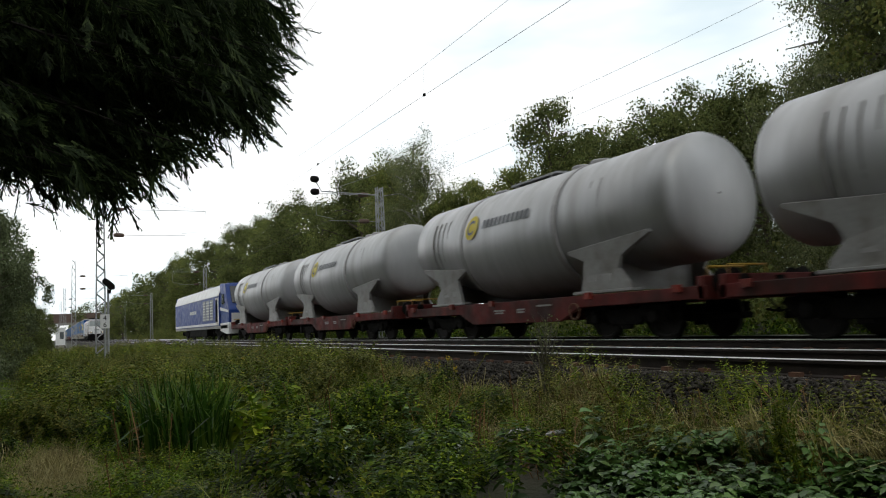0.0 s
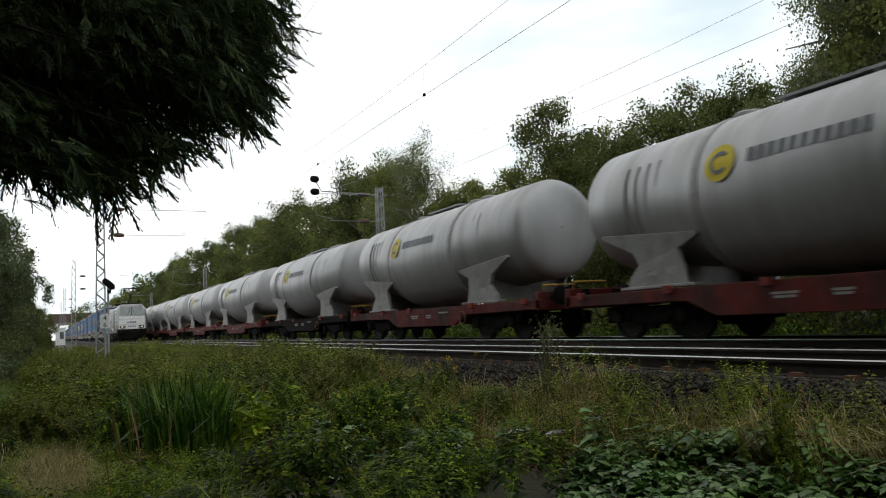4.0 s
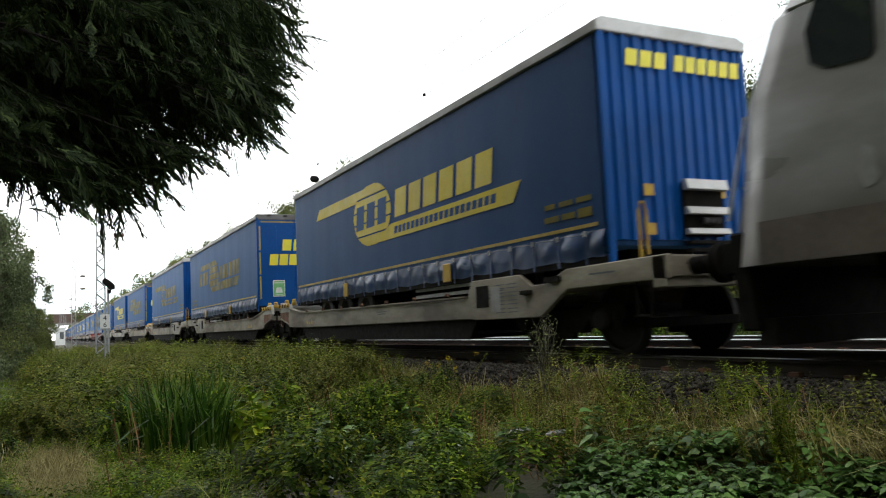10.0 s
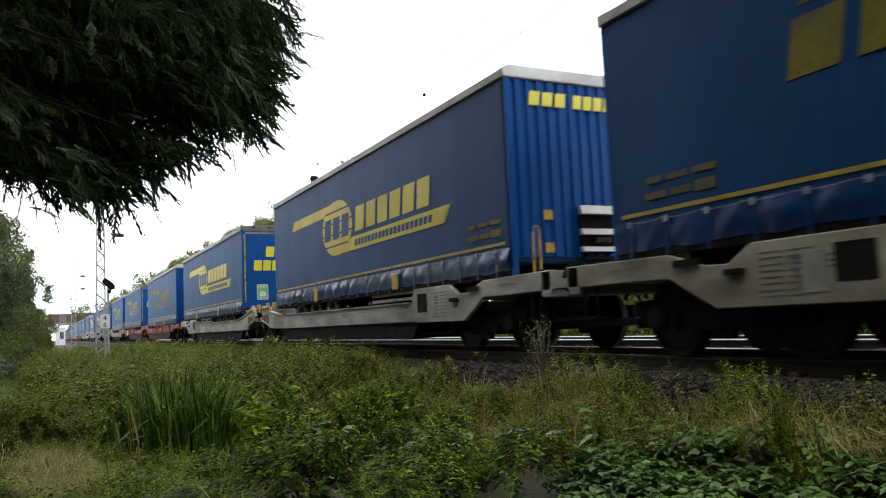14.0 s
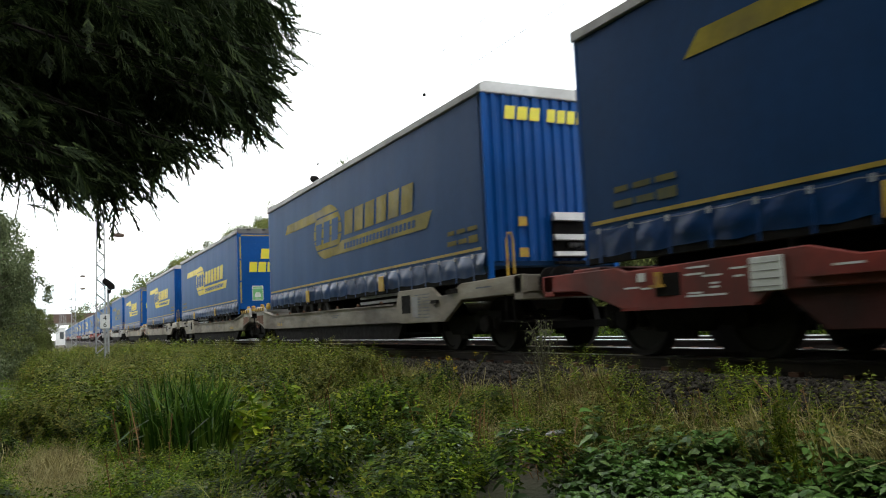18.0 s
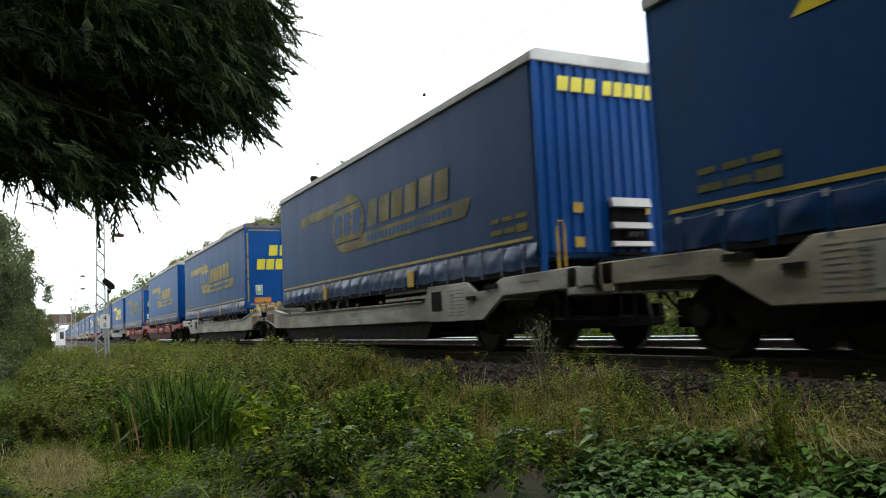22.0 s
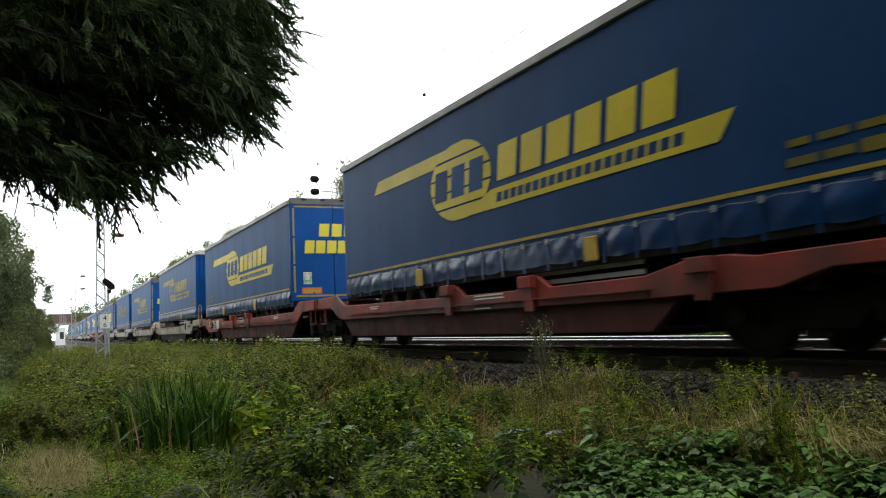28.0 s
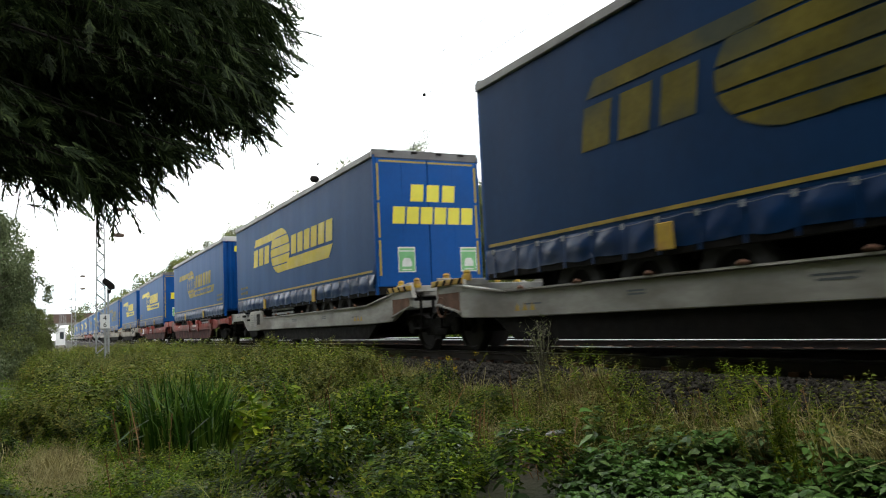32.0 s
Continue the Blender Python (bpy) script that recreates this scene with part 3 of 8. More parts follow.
def pocket_wagon(paint, label, low):
    """A double pocket wagon: two halves that meet on the middle bogie; -y leads."""
    w = tagged(new("pocket_wagon"), label, "railway wagon", "wagons of the intermodal train")
    half = [(-0.55, 1.14), (-1.2, 1.13), (-2.8, 0.93), (-12.1, 0.90), (-12.25, 1.16), (-13.7, 1.16), (-14.0, 0.98), (-14.35, 0.99), (-14.85, 1.15), (-16.75, 1.17), (-16.75, 0.89),
            (-14.85, 0.88), (-14.2, 0.53), (-12.3, 0.53), (-12.2, 0.55), (-2.9, 0.55), (-1.5, 0.58), (-0.95, 0.80), (-0.55, 0.84)]
    web = [(-2.4, 0.56), (-12.3, 0.56), (-12.0, 0.22), (-3.0, 0.22)]
    for e in (1, -1):
        out = [(y * e, z) for y, z in half]
        lowo = [(y * e, z) for y, z in web]
        for s in (-1, 1):
            a, b = (s * 1.30, s * 1.22) if s < 0 else (1.22, 1.30)
            beam = part("side_beam", Geo().prism(out, a, b, "x"), paint, w, low, bevel=0.012)
            g = Geo()
            flange = [(y, z + 0.004) for y, z in half[1:4]] + [(-12.08, 0.904)]
            for (y0, z0), (y1, z1) in zip(flange, flange[1:]):
                g.prism([(y0 * e, z0), (y1 * e, z1), (y1 * e, z1 + 0.025), (y0 * e, z0 + 0.025)], s * 1.345 if s < 0 else 1.2, -1.2 if s < 0 else 1.345, "x")
            part("top_flange", g, paint, beam)
            part("lower_web", Geo().prism(lowo, s * 1.24 if s < 0 else 1.12, -1.12 if s < 0 else 1.24, "x"), M_BLACK, w, "dark lower web of the beam", bevel=0.01)
            if s < 0:
                # plates, rivets and stencilled notes that cannot be read
                g = Geo()
                for y0, z0, ww in ((-3.6, 0.72, 0.45), (-5.8, 0.78, 0.30), (-5.8, 0.74, 0.30), (-8.4, 0.78, 0.5), (-8.4, 0.735, 0.4), (-13.0, 0.95, 0.5), (-13.0, 0.90, 0.42), (-13.0, 0.85, 0.5), (-15.6, 1.03, 0.5)):
                    c = y0 * e
                    g.box(-1.3035, -1.30, c - ww / 2, c + ww / 2, z0, z0 + 0.022)
                tagged(part("stencilled_notes", g, M_MARKGREY, beam, "small dark stencilled notes"), kind="stuff")
                g = Geo()
                for k in range(3):
                    c = (-3.2 - 0.2 * k) * e
                    g.prism([(c - 0.07, 0.64), (c + 0.07, 0.64), (c, 0.75)], -1.304, -1.30, "x")
                tagged(part("warning_mark", g, M_YELLOW, beam, "worn yellow warning triangles"), kind="stuff")
                g = Geo()
                for k in range(7):
                    c = (-3.4 - 1.35 * k) * e
                    g.tube([(-1.36, c - 0.06, 0.96), (-1.37, c, 0.985), (-1.36, c + 0.06, 0.96)], 0.022, 6)
                part("lashing_hooks", g, M_RUST, beam)
                g = Geo().box(-1.345, -1.30, -14.55 * e - 0.18, -14.55 * e + 0.18, 1.0, 1.07)
                g.box(-1.36, -1.30, -13.9 * e - 0.12, -13.9 * e + 0.12, 0.86, 0.92)
                tagged(part("step_bracket", g, M_BLACK, beam), kind="stuff")
                g = Geo()
                for r in range(4):
                    for c in range(2):
                        y0 = (-13.62 + 0.34 * c) * e
                        g.box(-1.3035, -1.30, min(y0, y0 + 0.28 * e), max(y0, y0 + 0.28 * e), 0.62 + 0.12 * r, 0.635 + 0.12 * r)
                        g.box(-1.3035, -1.30, min(y0, y0 + 0.28 * e), max(y0, y0 + 0.28 * e), 0.675 + 0.12 * r, 0.69 + 0.12 * r)
                tagged(part("stencil_print", g, M_MARKGREY, beam, "rows of small dark stencilled notes"), kind="stuff")
                part("end_plate", Geo().prism([(-0.62 * e, 0.86), (-1.42 * e, 0.70), (-1.42 * e, 1.09), (-0.62 * e, 1.105)], -1.307, -1.30, "x"), M_RUST, beam, "rust-brown plate at the joint", bevel=0.002)
                part("end_step", Geo().prism([(-0.62 * e, 0.845), (-1.46 * e, 0.685), (-1.46 * e, 0.66), (-0.62 * e, 0.82)], -1.335, -1.30, "x"), paint, beam)
                part("notice_panel", Geo().box(-1.306, -1.30, -13.0 * e - 0.13, -13.0 * e + 0.13, 0.64, 1.02), M_SADDLE, beam, "pale notice panel", bevel=0.002)
                part("load_plate", Geo().box(-1.306, -1.30, -12.6 * e - 0.2, -12.6 * e + 0.2, 0.72, 1.06), M_BLACK, beam, "black load table plate", bevel=0.002)
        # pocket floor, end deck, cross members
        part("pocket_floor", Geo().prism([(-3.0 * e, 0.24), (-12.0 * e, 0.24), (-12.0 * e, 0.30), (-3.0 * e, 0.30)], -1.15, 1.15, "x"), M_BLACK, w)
        g = Geo().prism([(-13.9 * e, 0.86), (-16.75 * e, 0.92), (-16.75 * e, 1.05), (-14.6 * e, 1.0), (-13.9 * e, 0.98)], -1.22, 1.22, "x")
        part("end_deck", g, paint, w)
        part("middle_deck", Geo().box(-1.22, 1.22, min(-2.7 * e, -0.6 * e), max(-2.7 * e, -0.6 * e), 0.82, 0.95), paint, w)
        # headstock with buffers
        part("headstock", Geo().box(-1.3, 1.3, min(-16.72 * e, -16.5 * e), max(-16.72 * e, -16.5 * e), 0.80, 1.16), paint, w, bevel=0.01)
        buffers(w, -16.6 * e, 1.03, -e)
        coupling(w, -16.6 * e, -e)
        bogie(w, -14.4 * e)
        # rail of the shunter's step
        g = Geo().tube([(-1.26, -16.3 * e, 0.9), (-1.26, -16.3 * e, 1.72), (-1.23, -16.3 * e, 1.82), (-1.18, -16.3 * e, 1.82), (-1.15, -16.3 * e, 1.72), (-1.15, -16.3 * e, 1.2)], 0.02, 8)
        if e > 0:
            part("grab_handle", g, M_YELLOW, w, "worn yellow shunter's grab rail", smooth=True)
        g = Geo().box(-1.3, -1.05, -16.3 * e - 0.14, -16.3 * e + 0.14, 0.48, 0.51)
        for d in (-0.12, 0.12):
            g.tube([(-1.26, -16.3 * e + d, 0.5), (-1.26, -16.3 * e + d, 0.92)], 0.016, 6)
        part("shunter_step", g, M_BLACK, w)
    bogie(w, 0.0)
    # hitch stands over the middle bogie
    for e in (1, -1):
        g = Geo()
        for s in (-1, 1):
            g.box(s * 0.95 - 0.22, s * 0.95 + 0.22, e * 1.0 - 0.42, e * 1.0 + 0.42, 1.12, 1.24)
            g.prism([(e * 0.55 - 0.1, 1.0), (e * 1.5 + 0.1 * e, 1.0), (e * 1.5, 1.22), (e * 0.6, 1.3)], s * 1.26 - 0.05, s * 1.26 + 0.05, "x")
        g.box(-0.9, 0.9, e * 0.95 - 0.12, e * 0.95 + 0.12, 1.05, 1.18)
        part("hitch_stand", g, M_GREY2, w, "dirty pale grey trailer hitch stand", bevel=0.012)
        for s in (-1, 1):
            for k in (0.62, 1.38):
                g = Geo().lathe([(1.2, 0.075), (1.28, 0.08), (1.32, 0.055), (1.35, 0.065), (1.38, 0.04), (1.385, 0.01)], (s * 1.12, e * k, 0), "z", 12)
                part("guide_knob", g, M_YELLOW, w, "yellow guide knob", smooth=True)
            g = Geo().prism([(e * 0.45, 1.14), (e * 1.6, 1.14), (e * 1.6, 1.24), (e * 0.45, 1.24)], s * 1.33 - 0.02, s * 1.33 + 0.02, "x")
            plate = part("guide_plate", g, M_YELLOW, w, "yellow and black striped guide plate", bevel=0.01)
            for k in range(4):
                c = e * (0.6 + 0.28 * k)
                part("stripe", Geo().prism([(c, 1.145), (c + e * 0.1, 1.145), (c + e * 0.18, 1.235), (c + e * 0.08, 1.235)], s * 1.353 - 0.001, s * 1.353 + 0.001, "x"), M_BLACK, plate)
    # the joint: draw gear, steps and hoses between the halves
    part("draw_gear", Geo().box(-0.3, 0.3, -0.8, 0.8, 0.7, 0.95), M_BLACK, w)
    for e in (-1, 1):
        g = Geo().tube([(-1.15, e * 0.42, 0.42), (-1.15, e * 0.42, 1.05)], 0.025, 6)
        g.box(-1.25, -1.05, e * 0.42 - 0.16, e * 0.42 + 0.16, 0.42, 0.45)
        g.box(-1.25, -1.05, e * 0.42 - 0.16, e * 0.42 + 0.16, 0.68, 0.71)
        part("joint_step", g, M_BLACK, w)
        part("air_hose", Geo().tube([(-0.95, e * 0.3, 0.95), (-1.1, 0.0, 0.62), (-0.95, -e * 0.3, 0.95)], 0.03, 6), M_BLACK, w)
    part("hand_wheel", ring_bar(-1.3, -0.75, 0.78, 0.17), M_RUST, w)
    return w


def red_wagon():
    """A red double pocket wagon of another make: deep ribbed sills with raised humps."""
    w = tagged(new("pocket_wagon"), "weathered red double pocket wagon with stepped side sills", "railway wagon", "wagons of the intermodal train")
    top = [(-0.16, 1.24), (-1.55, 1.26), (-2.1, 1.0), (-7.2, 0.95), (-7.35, 1.12), (-7.7, 1.12), (-8.0, 0.94), (-9.6, 0.94), (-9.8, 1.10), (-10.2, 1.10), (-10.45, 0.94)]
    front = [(-12.4, 0.95), (-13.0, 1.06), (-13.6, 1.08), (-14.0, 1.03), (-16.75, 1.07), (-16.75, 0.86), (-14.8, 0.85), (-14.2, 0.70), (-12.6, 0.68)]
    rear = [(-12.0, 0.95), (-12.5, 1.07), (-15.0, 1.02), (-15.2, 1.08), (-16.75, 1.08), (-16.75, 0.86), (-15.9, 0.83), (-15.1, 0.58), (-13.1, 0.56), (-12.95, 0.68)]
    inner = [(-2.0, 0.68), (-1.7, 0.74), (-1.2, 0.97), (-0.16, 0.99)]
    web = [(-1.9, 0.69), (-12.9, 0.69), (-12.4, 0.30), (-2.5, 0.30)]
    for e in (1, -1):
        out = [(y * e, z) for y, z in top + (front if e > 0 else rear) + inner]
        for s in (-1, 1):
            a, b = (-1.30, -1.22) if s < 0 else (1.22, 1.30)
            beam = part("side_beam", Geo().prism(out, a, b, "x"), M_RED, w, "", bevel=0.012)
            g = Geo().box(min(s * 1.22, s * 1.35), max(s * 1.22, s * 1.35), min(-2.4 * e, -12.5 * e), max(-2.4 * e, -12.5 * e), 0.78, 0.80)
            part("rib", g, M_RED, beam)
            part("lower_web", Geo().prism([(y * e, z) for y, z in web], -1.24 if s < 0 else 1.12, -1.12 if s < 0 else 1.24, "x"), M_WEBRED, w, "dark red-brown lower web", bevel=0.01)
            if s < 0:
                for c, hh in ((-7.5, 1.13), (-10.0, 1.11), (-13.3, 1.07))[:3 if e > 0 else 2]:
                    g = Geo().box(-1.42, -1.28, c * e - 0.16, c * e + 0.16, hh - 0.16, hh + 0.01)
                    g.prism([(c * e - 0.1, 0.62), (c * e + 0.1, 0.62), (c * e + 0.14, hh - 0.1), (c * e - 0.14, hh - 0.1)], -1.36, -1.29, "x")
                    part("spigot_bracket", g, M_RED, beam, "", bevel=0.01)
                g = Geo()
                stencils = [(-4.0, 0.9, 0.5), (-4.0, 0.86, 0.4), (-8.8, 0.90, 0.9), (-8.8, 0.85, 0.9), (-8.6, 0.70, 0.5)]
                if e < 0:
                    stencils += [(-13.85, 0.97, 0.3), (-13.75, 0.67, 0.55), (-13.65, 0.87, 0.26), (-13.9, 0.90, 0.26), (-13.9, 0.70, 0.2), (-13.3, 0.92, 0.2), (-13.3, 0.84, 0.12), (-13.62, 0.75, 0.12), (-13.62, 0.79, 0.12), (-14.9, 0.81, 0.26), (-14.65, 0.79, 0.18), (-12.1, 0.86, 0.3)]
                for y0, z0, ww in stencils:
                    g.box(-1.3035, -1.30, y0 * e - ww / 2, y0 * e + ww / 2, z0, z0 + 0.02)
                tagged(part("stencilled_notes", g, M_PALE, beam, "small pale stencilled notes"), kind="stuff")
                if e > 0:
                    continue
                part("label_plate", Geo().box(-1.315, -1.30, -14.72 * e - 0.06, -14.72 * e + 0.06, 0.88, 0.98), M_PALE, beam, "small white label plate")
                board = part("notice_board", Geo().box(-1.33, -1.30, -12.95 * e - 0.19, -12.95 * e + 0.19, 0.68, 1.01), M_PALE, beam, "white framed notice board", bevel=0.006)
                g = Geo()
                for k in range(4):
                    g.box(-1.334, -1.33, -12.95 * e - 0.17, -12.95 * e + 0.17, 0.72 + 0.075 * k, 0.727 + 0.075 * k)
                part("notice_lines", g, M_SADDLE, board, "thin grey lines")
                # No hollow here: a flat black plate paints the recess's shade.
                part("valve_recess", Geo().box(-1.306, -1.30, -14.3 * e - 0.19, -14.3 * e + 0.19, 0.70, 0.95), M_BLACK, beam, "flat black plate painting a recess's shade")
                g = Geo().box(-1.36, -1.306, -14.42 * e - 0.03, -14.42 * e + 0.03, 0.82, 0.97)
                g.box(-1.36, -1.306, -14.42 * e - 0.07, -14.42 * e + 0.12, 0.80, 0.83)
                part("brake_lever", g, M_YELLOW, beam, "yellow brake lever")
                part("bottom_flange", Geo().box(-1.33, -1.22, min(-15.08 * e, -13.1 * e), max(-15.08 * e, -13.1 * e), 0.555, 0.585), M_RED, beam)
        part("pocket_floor", Geo().prism([(-2.5 * e, 0.26), (-12.4 * e, 0.26), (-12.4 * e, 0.32), (-2.5 * e, 0.32)], -1.15, 1.15, "x"), M_BLACK, w)
        g = Geo().prism([(-13.4 * e, 0.86), (-16.75 * e, 0.90), (-16.75 * e, 1.03), (-13.4 * e, 1.0)], -1.22, 1.22, "x")
        part("end_deck", g, M_RED, w)
        part("middle_deck", Geo().box(-1.22, 1.22, min(-2.2 * e, -0.25 * e), max(-2.2 * e, -0.25 * e), 1.0, 1.12), M_RED, w)
        part("headstock", Geo().box(-1.3, 1.3, min(-16.72 * e, -16.5 * e), max(-16.72 * e, -16.5 * e), 0.80, 1.08), M_RED, w, bevel=0.01)
        buffers(w, -16.6 * e, 1.03, -e)
        coupling(w, -16.6 * e, -e)
        bogie(w, -14.4 * e)
        g = Geo().box(-1.1, 1.1, -16.0 * e - 0.3, -16.0 * e + 0.3, 1.0, 1.14)
        part("hitch_stand", g, M_RED, w, "", bevel=0.02)
    bogie(w, 0.0)
    part("draw_gear", Geo().box(-0.3, 0.3, -0.6, 0.6, 0.7, 0.95), M_BLACK, w)
    for e in (-1, 1):
        g = Geo().tube([(-1.2, e * 0.35, 0.4), (-1.2, e * 0.35, 1.2)], 0.025, 6)
        g.box(-1.3, -1.05, e * 0.35 - 0.16, e * 0.35 + 0.16, 0.40, 0.43)
        g.box(-1.3, -1.05, e * 0.35 - 0.16, e * 0.35 + 0.16, 0.66, 0.69)
        part("joint_step", g, M_BLACK, w)
    for e in (-1, 1):
        part("ladder_frame", Geo().tube([(-1.25, e * 0.62, 0.62), (-1.25, e * 0.2, 0.62), (-1.25, e * 0.2, 1.1), (-1.25, e * 0.62, 1.1), (-1.25, e * 0.62, 0.62)], 0.03, 6), M_RED, w)
    return w


def blocks(g, y, z, step, width, height, count, lean, x, t=0.002):
    """A word as plain slanted blocks on a side wall; y runs down along the reading direction."""
    for k in range(count):
        a = y - k * step
        slab(g, x, [(a, z), (a - width, z), (a - width - lean, z + height), (a - lean, z + height)], t)
    return g


def trailer(front_leads, logo, label, style, orange=False, top=4.28):
    """A curtain-sided trailer, 13.5 m long, its leading end at y = 0; z as it sits in the wagon."""
    T = tagged(new("semi_trailer"), label, "semi-trailer", "trailers on the intermodal train")
    L, W, TOP, BOT = 13.5, 1.275, top, 1.42
    # body core with a slightly arched roof
    core = [(-W + 0.03, BOT - 0.05), (W - 0.03, BOT - 0.05), (W - 0.03, TOP - 0.10), (W - 0.12, TOP - 0.03), (0, TOP), (-W + 0.12, TOP - 0.03), (-W + 0.03, TOP - 0.10)]
    part("body", Geo().prism(core, 0.06, L - 0.06, "y"), M_CURTAIN, T)
    # curtains: a sheet in shallow vertical waves, gathered over the buckles
    rng = random.Random(style * 7 + front_leads)
    for s in (-1, 1):
        g = Geo()
        ny, zs = 68, [1.585, 1.75, 2.3, 2.9, 3.5, TOP - 0.26, TOP - 0.22]
        for i in range(ny + 1):
            y = 0.09 + (L - 0.18) * i / ny
            for z in zs:
                wave = 0.0035 * math.sin(y * 4.1 + style) + 0.0025 * math.sin(y * 9.7 + z * 1.3)
                g.v.append((s * (W + 0.004 + wave), y, z))
        n = len(zs)
        for i in range(ny):
            for k in range(n - 1):
                a = i * n + k
                g.f.append((a, a + n, a + n + 1, a + 1))
        cur = part("curtain", g, M_CURTAIN, T, "blue tarpaulin curtain, slightly wavy", smooth=True)
        if s < 0:
            near = cur
        # the loose hem, billowing between its straps
        g = Geo()
        ny, rows = 132, [(1.59, 0.0), (1.54, 0.35), (1.46, 0.9), (1.40, 1.0), (1.34, 0.75), (1.29, 0.35), (1.25, 0.3)]
        for i in range(ny + 1):
            y = 0.09 + (L - 0.18) * i / ny
            u = abs(math.sin(math.pi * (y - 0.45) / 0.605))
            amp = 0.045 * u ** 0.7 * (0.75 + 0.35 * math.sin(y * 1.7 + style))
            for z, k in rows:
                g.v.append((s * (W + 0.002 + amp * k + 0.006 * math.sin(y * 17 + z * 21)), y, z - 0.02 * u * (z < 1.3) + 0.012 * math.sin(y * 6.1) * (z < 1.3)))
        n = len(rows)
        for i in range(ny):
            for k in range(n - 1):
                a = i * n + k
                g.f.append((a, a + n, a + n + 1, a + 1))
        part("curtain_hem", g, M_HEM, T, "dark glossy curtain hem billowing between straps", smooth=True)
        part("hem_cord", Geo().tube([(s * (W + 0.03), 0.3 + (L - 0.6) * i / 88, 1.575 - 0.022 * abs(math.sin(math.pi * i / 4))) for i in range(89)], 0.004, 4, False), M_CORD, T, "pale cord along the hem")
    # straps with buckles under the curtain
    for s in (-1, 1):
        g, h = Geo(), Geo()
        for k in range(22):
            y = 0.45 + k * 0.605
            x = s * (W + 0.034)
            g.box(min(x, x - s * 0.006), max(x, x - s * 0.006), y - 0.02, y + 0.02, BOT - 0.26, BOT + 0.17)
            h.box(min(x, x + s * 0.016), max(x, x + s * 0.016), y - 0.022, y + 0.022, BOT + 0.10, BOT + 0.17)
        st = tagged(part("strap_webbing", g, M_HEM, T, "dark blue tension straps"), kind="stuff")
        tagged(part("buckle_metal", h, M_STEEL, st, "steel buckles"), kind="stuff")
    # bottom rail and side board
    for s in (-1, 1):
        a, b = (s * W, s * (W - 0.05)) if s < 0 else (W - 0.05, W)
        part("side_rail", Geo().box(a, b, 0.05, L - 0.05, BOT - 0.27, BOT - 0.16), M_BLACK, T, "dark side rail", bevel=0.008)
        a, b = (s * (W + 0.045), s * (W - 0.06)) if s < 0 else (W - 0.06, W + 0.045)
        part("roof_rail", Geo().box(a, b, 0.02, L - 0.02, TOP - 0.21, TOP - 0.075), M_RAILGREY, T, "grey roof edge rail", bevel=0.012)
    # yellow line along the curtain
    x = -W - 0.012
    part("yellow_line", slab(Geo(), x, [(0.2, 1.638), (L - 0.2, 1.638), (L - 0.2, 1.684), (0.2, 1.684)], 0.004), M_EDGE, near, "thin yellow line")
    # side mark: wedge bar, ball with lines, a row of blocks, long slanted bar
    def mark(name, outline, label="", m=None, off=0.0):
        part(name, slab(Geo(), x - off, outline, 0.002), m or logo, near, label)

    def word(name, y, z, step, width, height, count, lean, m=None, off=0.0):
        for k in range(count):
            q = y - k * step
            mark(name, [(q, z), (q - width, z), (q - width - lean, z + height), (q - lean, z + height)], "", m, off)
    if style == 2:      # the ball stands behind the first three blocks
        mark("wedge_bar", [(10.7, 3.25), (8.0, 3.25), (7.5, 3.48), (10.5, 3.48)], "slanted yellow bar")
        word("mark_block", 10.85, 2.6, 0.72, 0.55, 0.55, 3, 0.10)
        ball = (7.52, 2.85, 1.05, 0.66)
        word("mark_block", 6.35, 2.62, 0.62, 0.50, 0.53, 6, 0.08)
        mark("long_bar", [(7.25, 2.22), (3.05, 2.22), (2.70, 2.54), (6.55, 2.54)], "long slanted yellow bar")
    else:
        mark("wedge_bar", [(11.55, 3.22), (8.7, 3.22), (8.2, 3.47), (11.3, 3.47)], "slanted yellow bar")
        ball = (7.78, 2.86, 1.06, 0.66)
        word("mark_block", 6.55, 2.63, 0.655, 0.53, 0.54, 6, 0.09)
        mark("long_bar", [(7.75, 2.23), (2.15, 2.23), (1.90, 2.53), (6.75, 2.53)], "long slanted yellow bar")
    # ball in slices with gaps between them
    cy, cz, ry, rz = ball
    cuts = [-1, -0.62, -0.2, 0.2, 0.62, 1]
    for lo, hi in zip(cuts, cuts[1:]):
        lo2, hi2 = lo + 0.025, hi - 0.025
        pts = []
        for k in range(7):
            u = lo2 + (hi2 - lo2) * k / 6
            pts.append((cy - ry * math.sqrt(max(0, 1 - u * u)), cz + rz * u))
        for k in range(6, -1, -1):
            u = lo2 + (hi2 - lo2) * k / 6
            pts.append((cy + ry * math.sqrt(max(0, 1 - u * u)), cz + rz * u))
        part("ball_slice", slab(Geo(), x - 0.002, pts, 0.002), logo, near, "slice of a yellow ball")
    if style != 2:
        word("ball_block", cy + 0.92, cz - 0.26, 0.62, 0.46, 0.52, 3, 0.08, M_CURTAIN, 0.005)
        tagged(part("bar_note", blocks(Geo(), 6.6, 2.31, 0.2, 0.15, 0.14, 20, 0.03, x - 0.002), M_CURTAIN, near, "row of small dark blocks"), kind="stuff")
    # small notes near the front wall
    nf = 0.3 if front_leads else L - 1.7
    g = Geo()
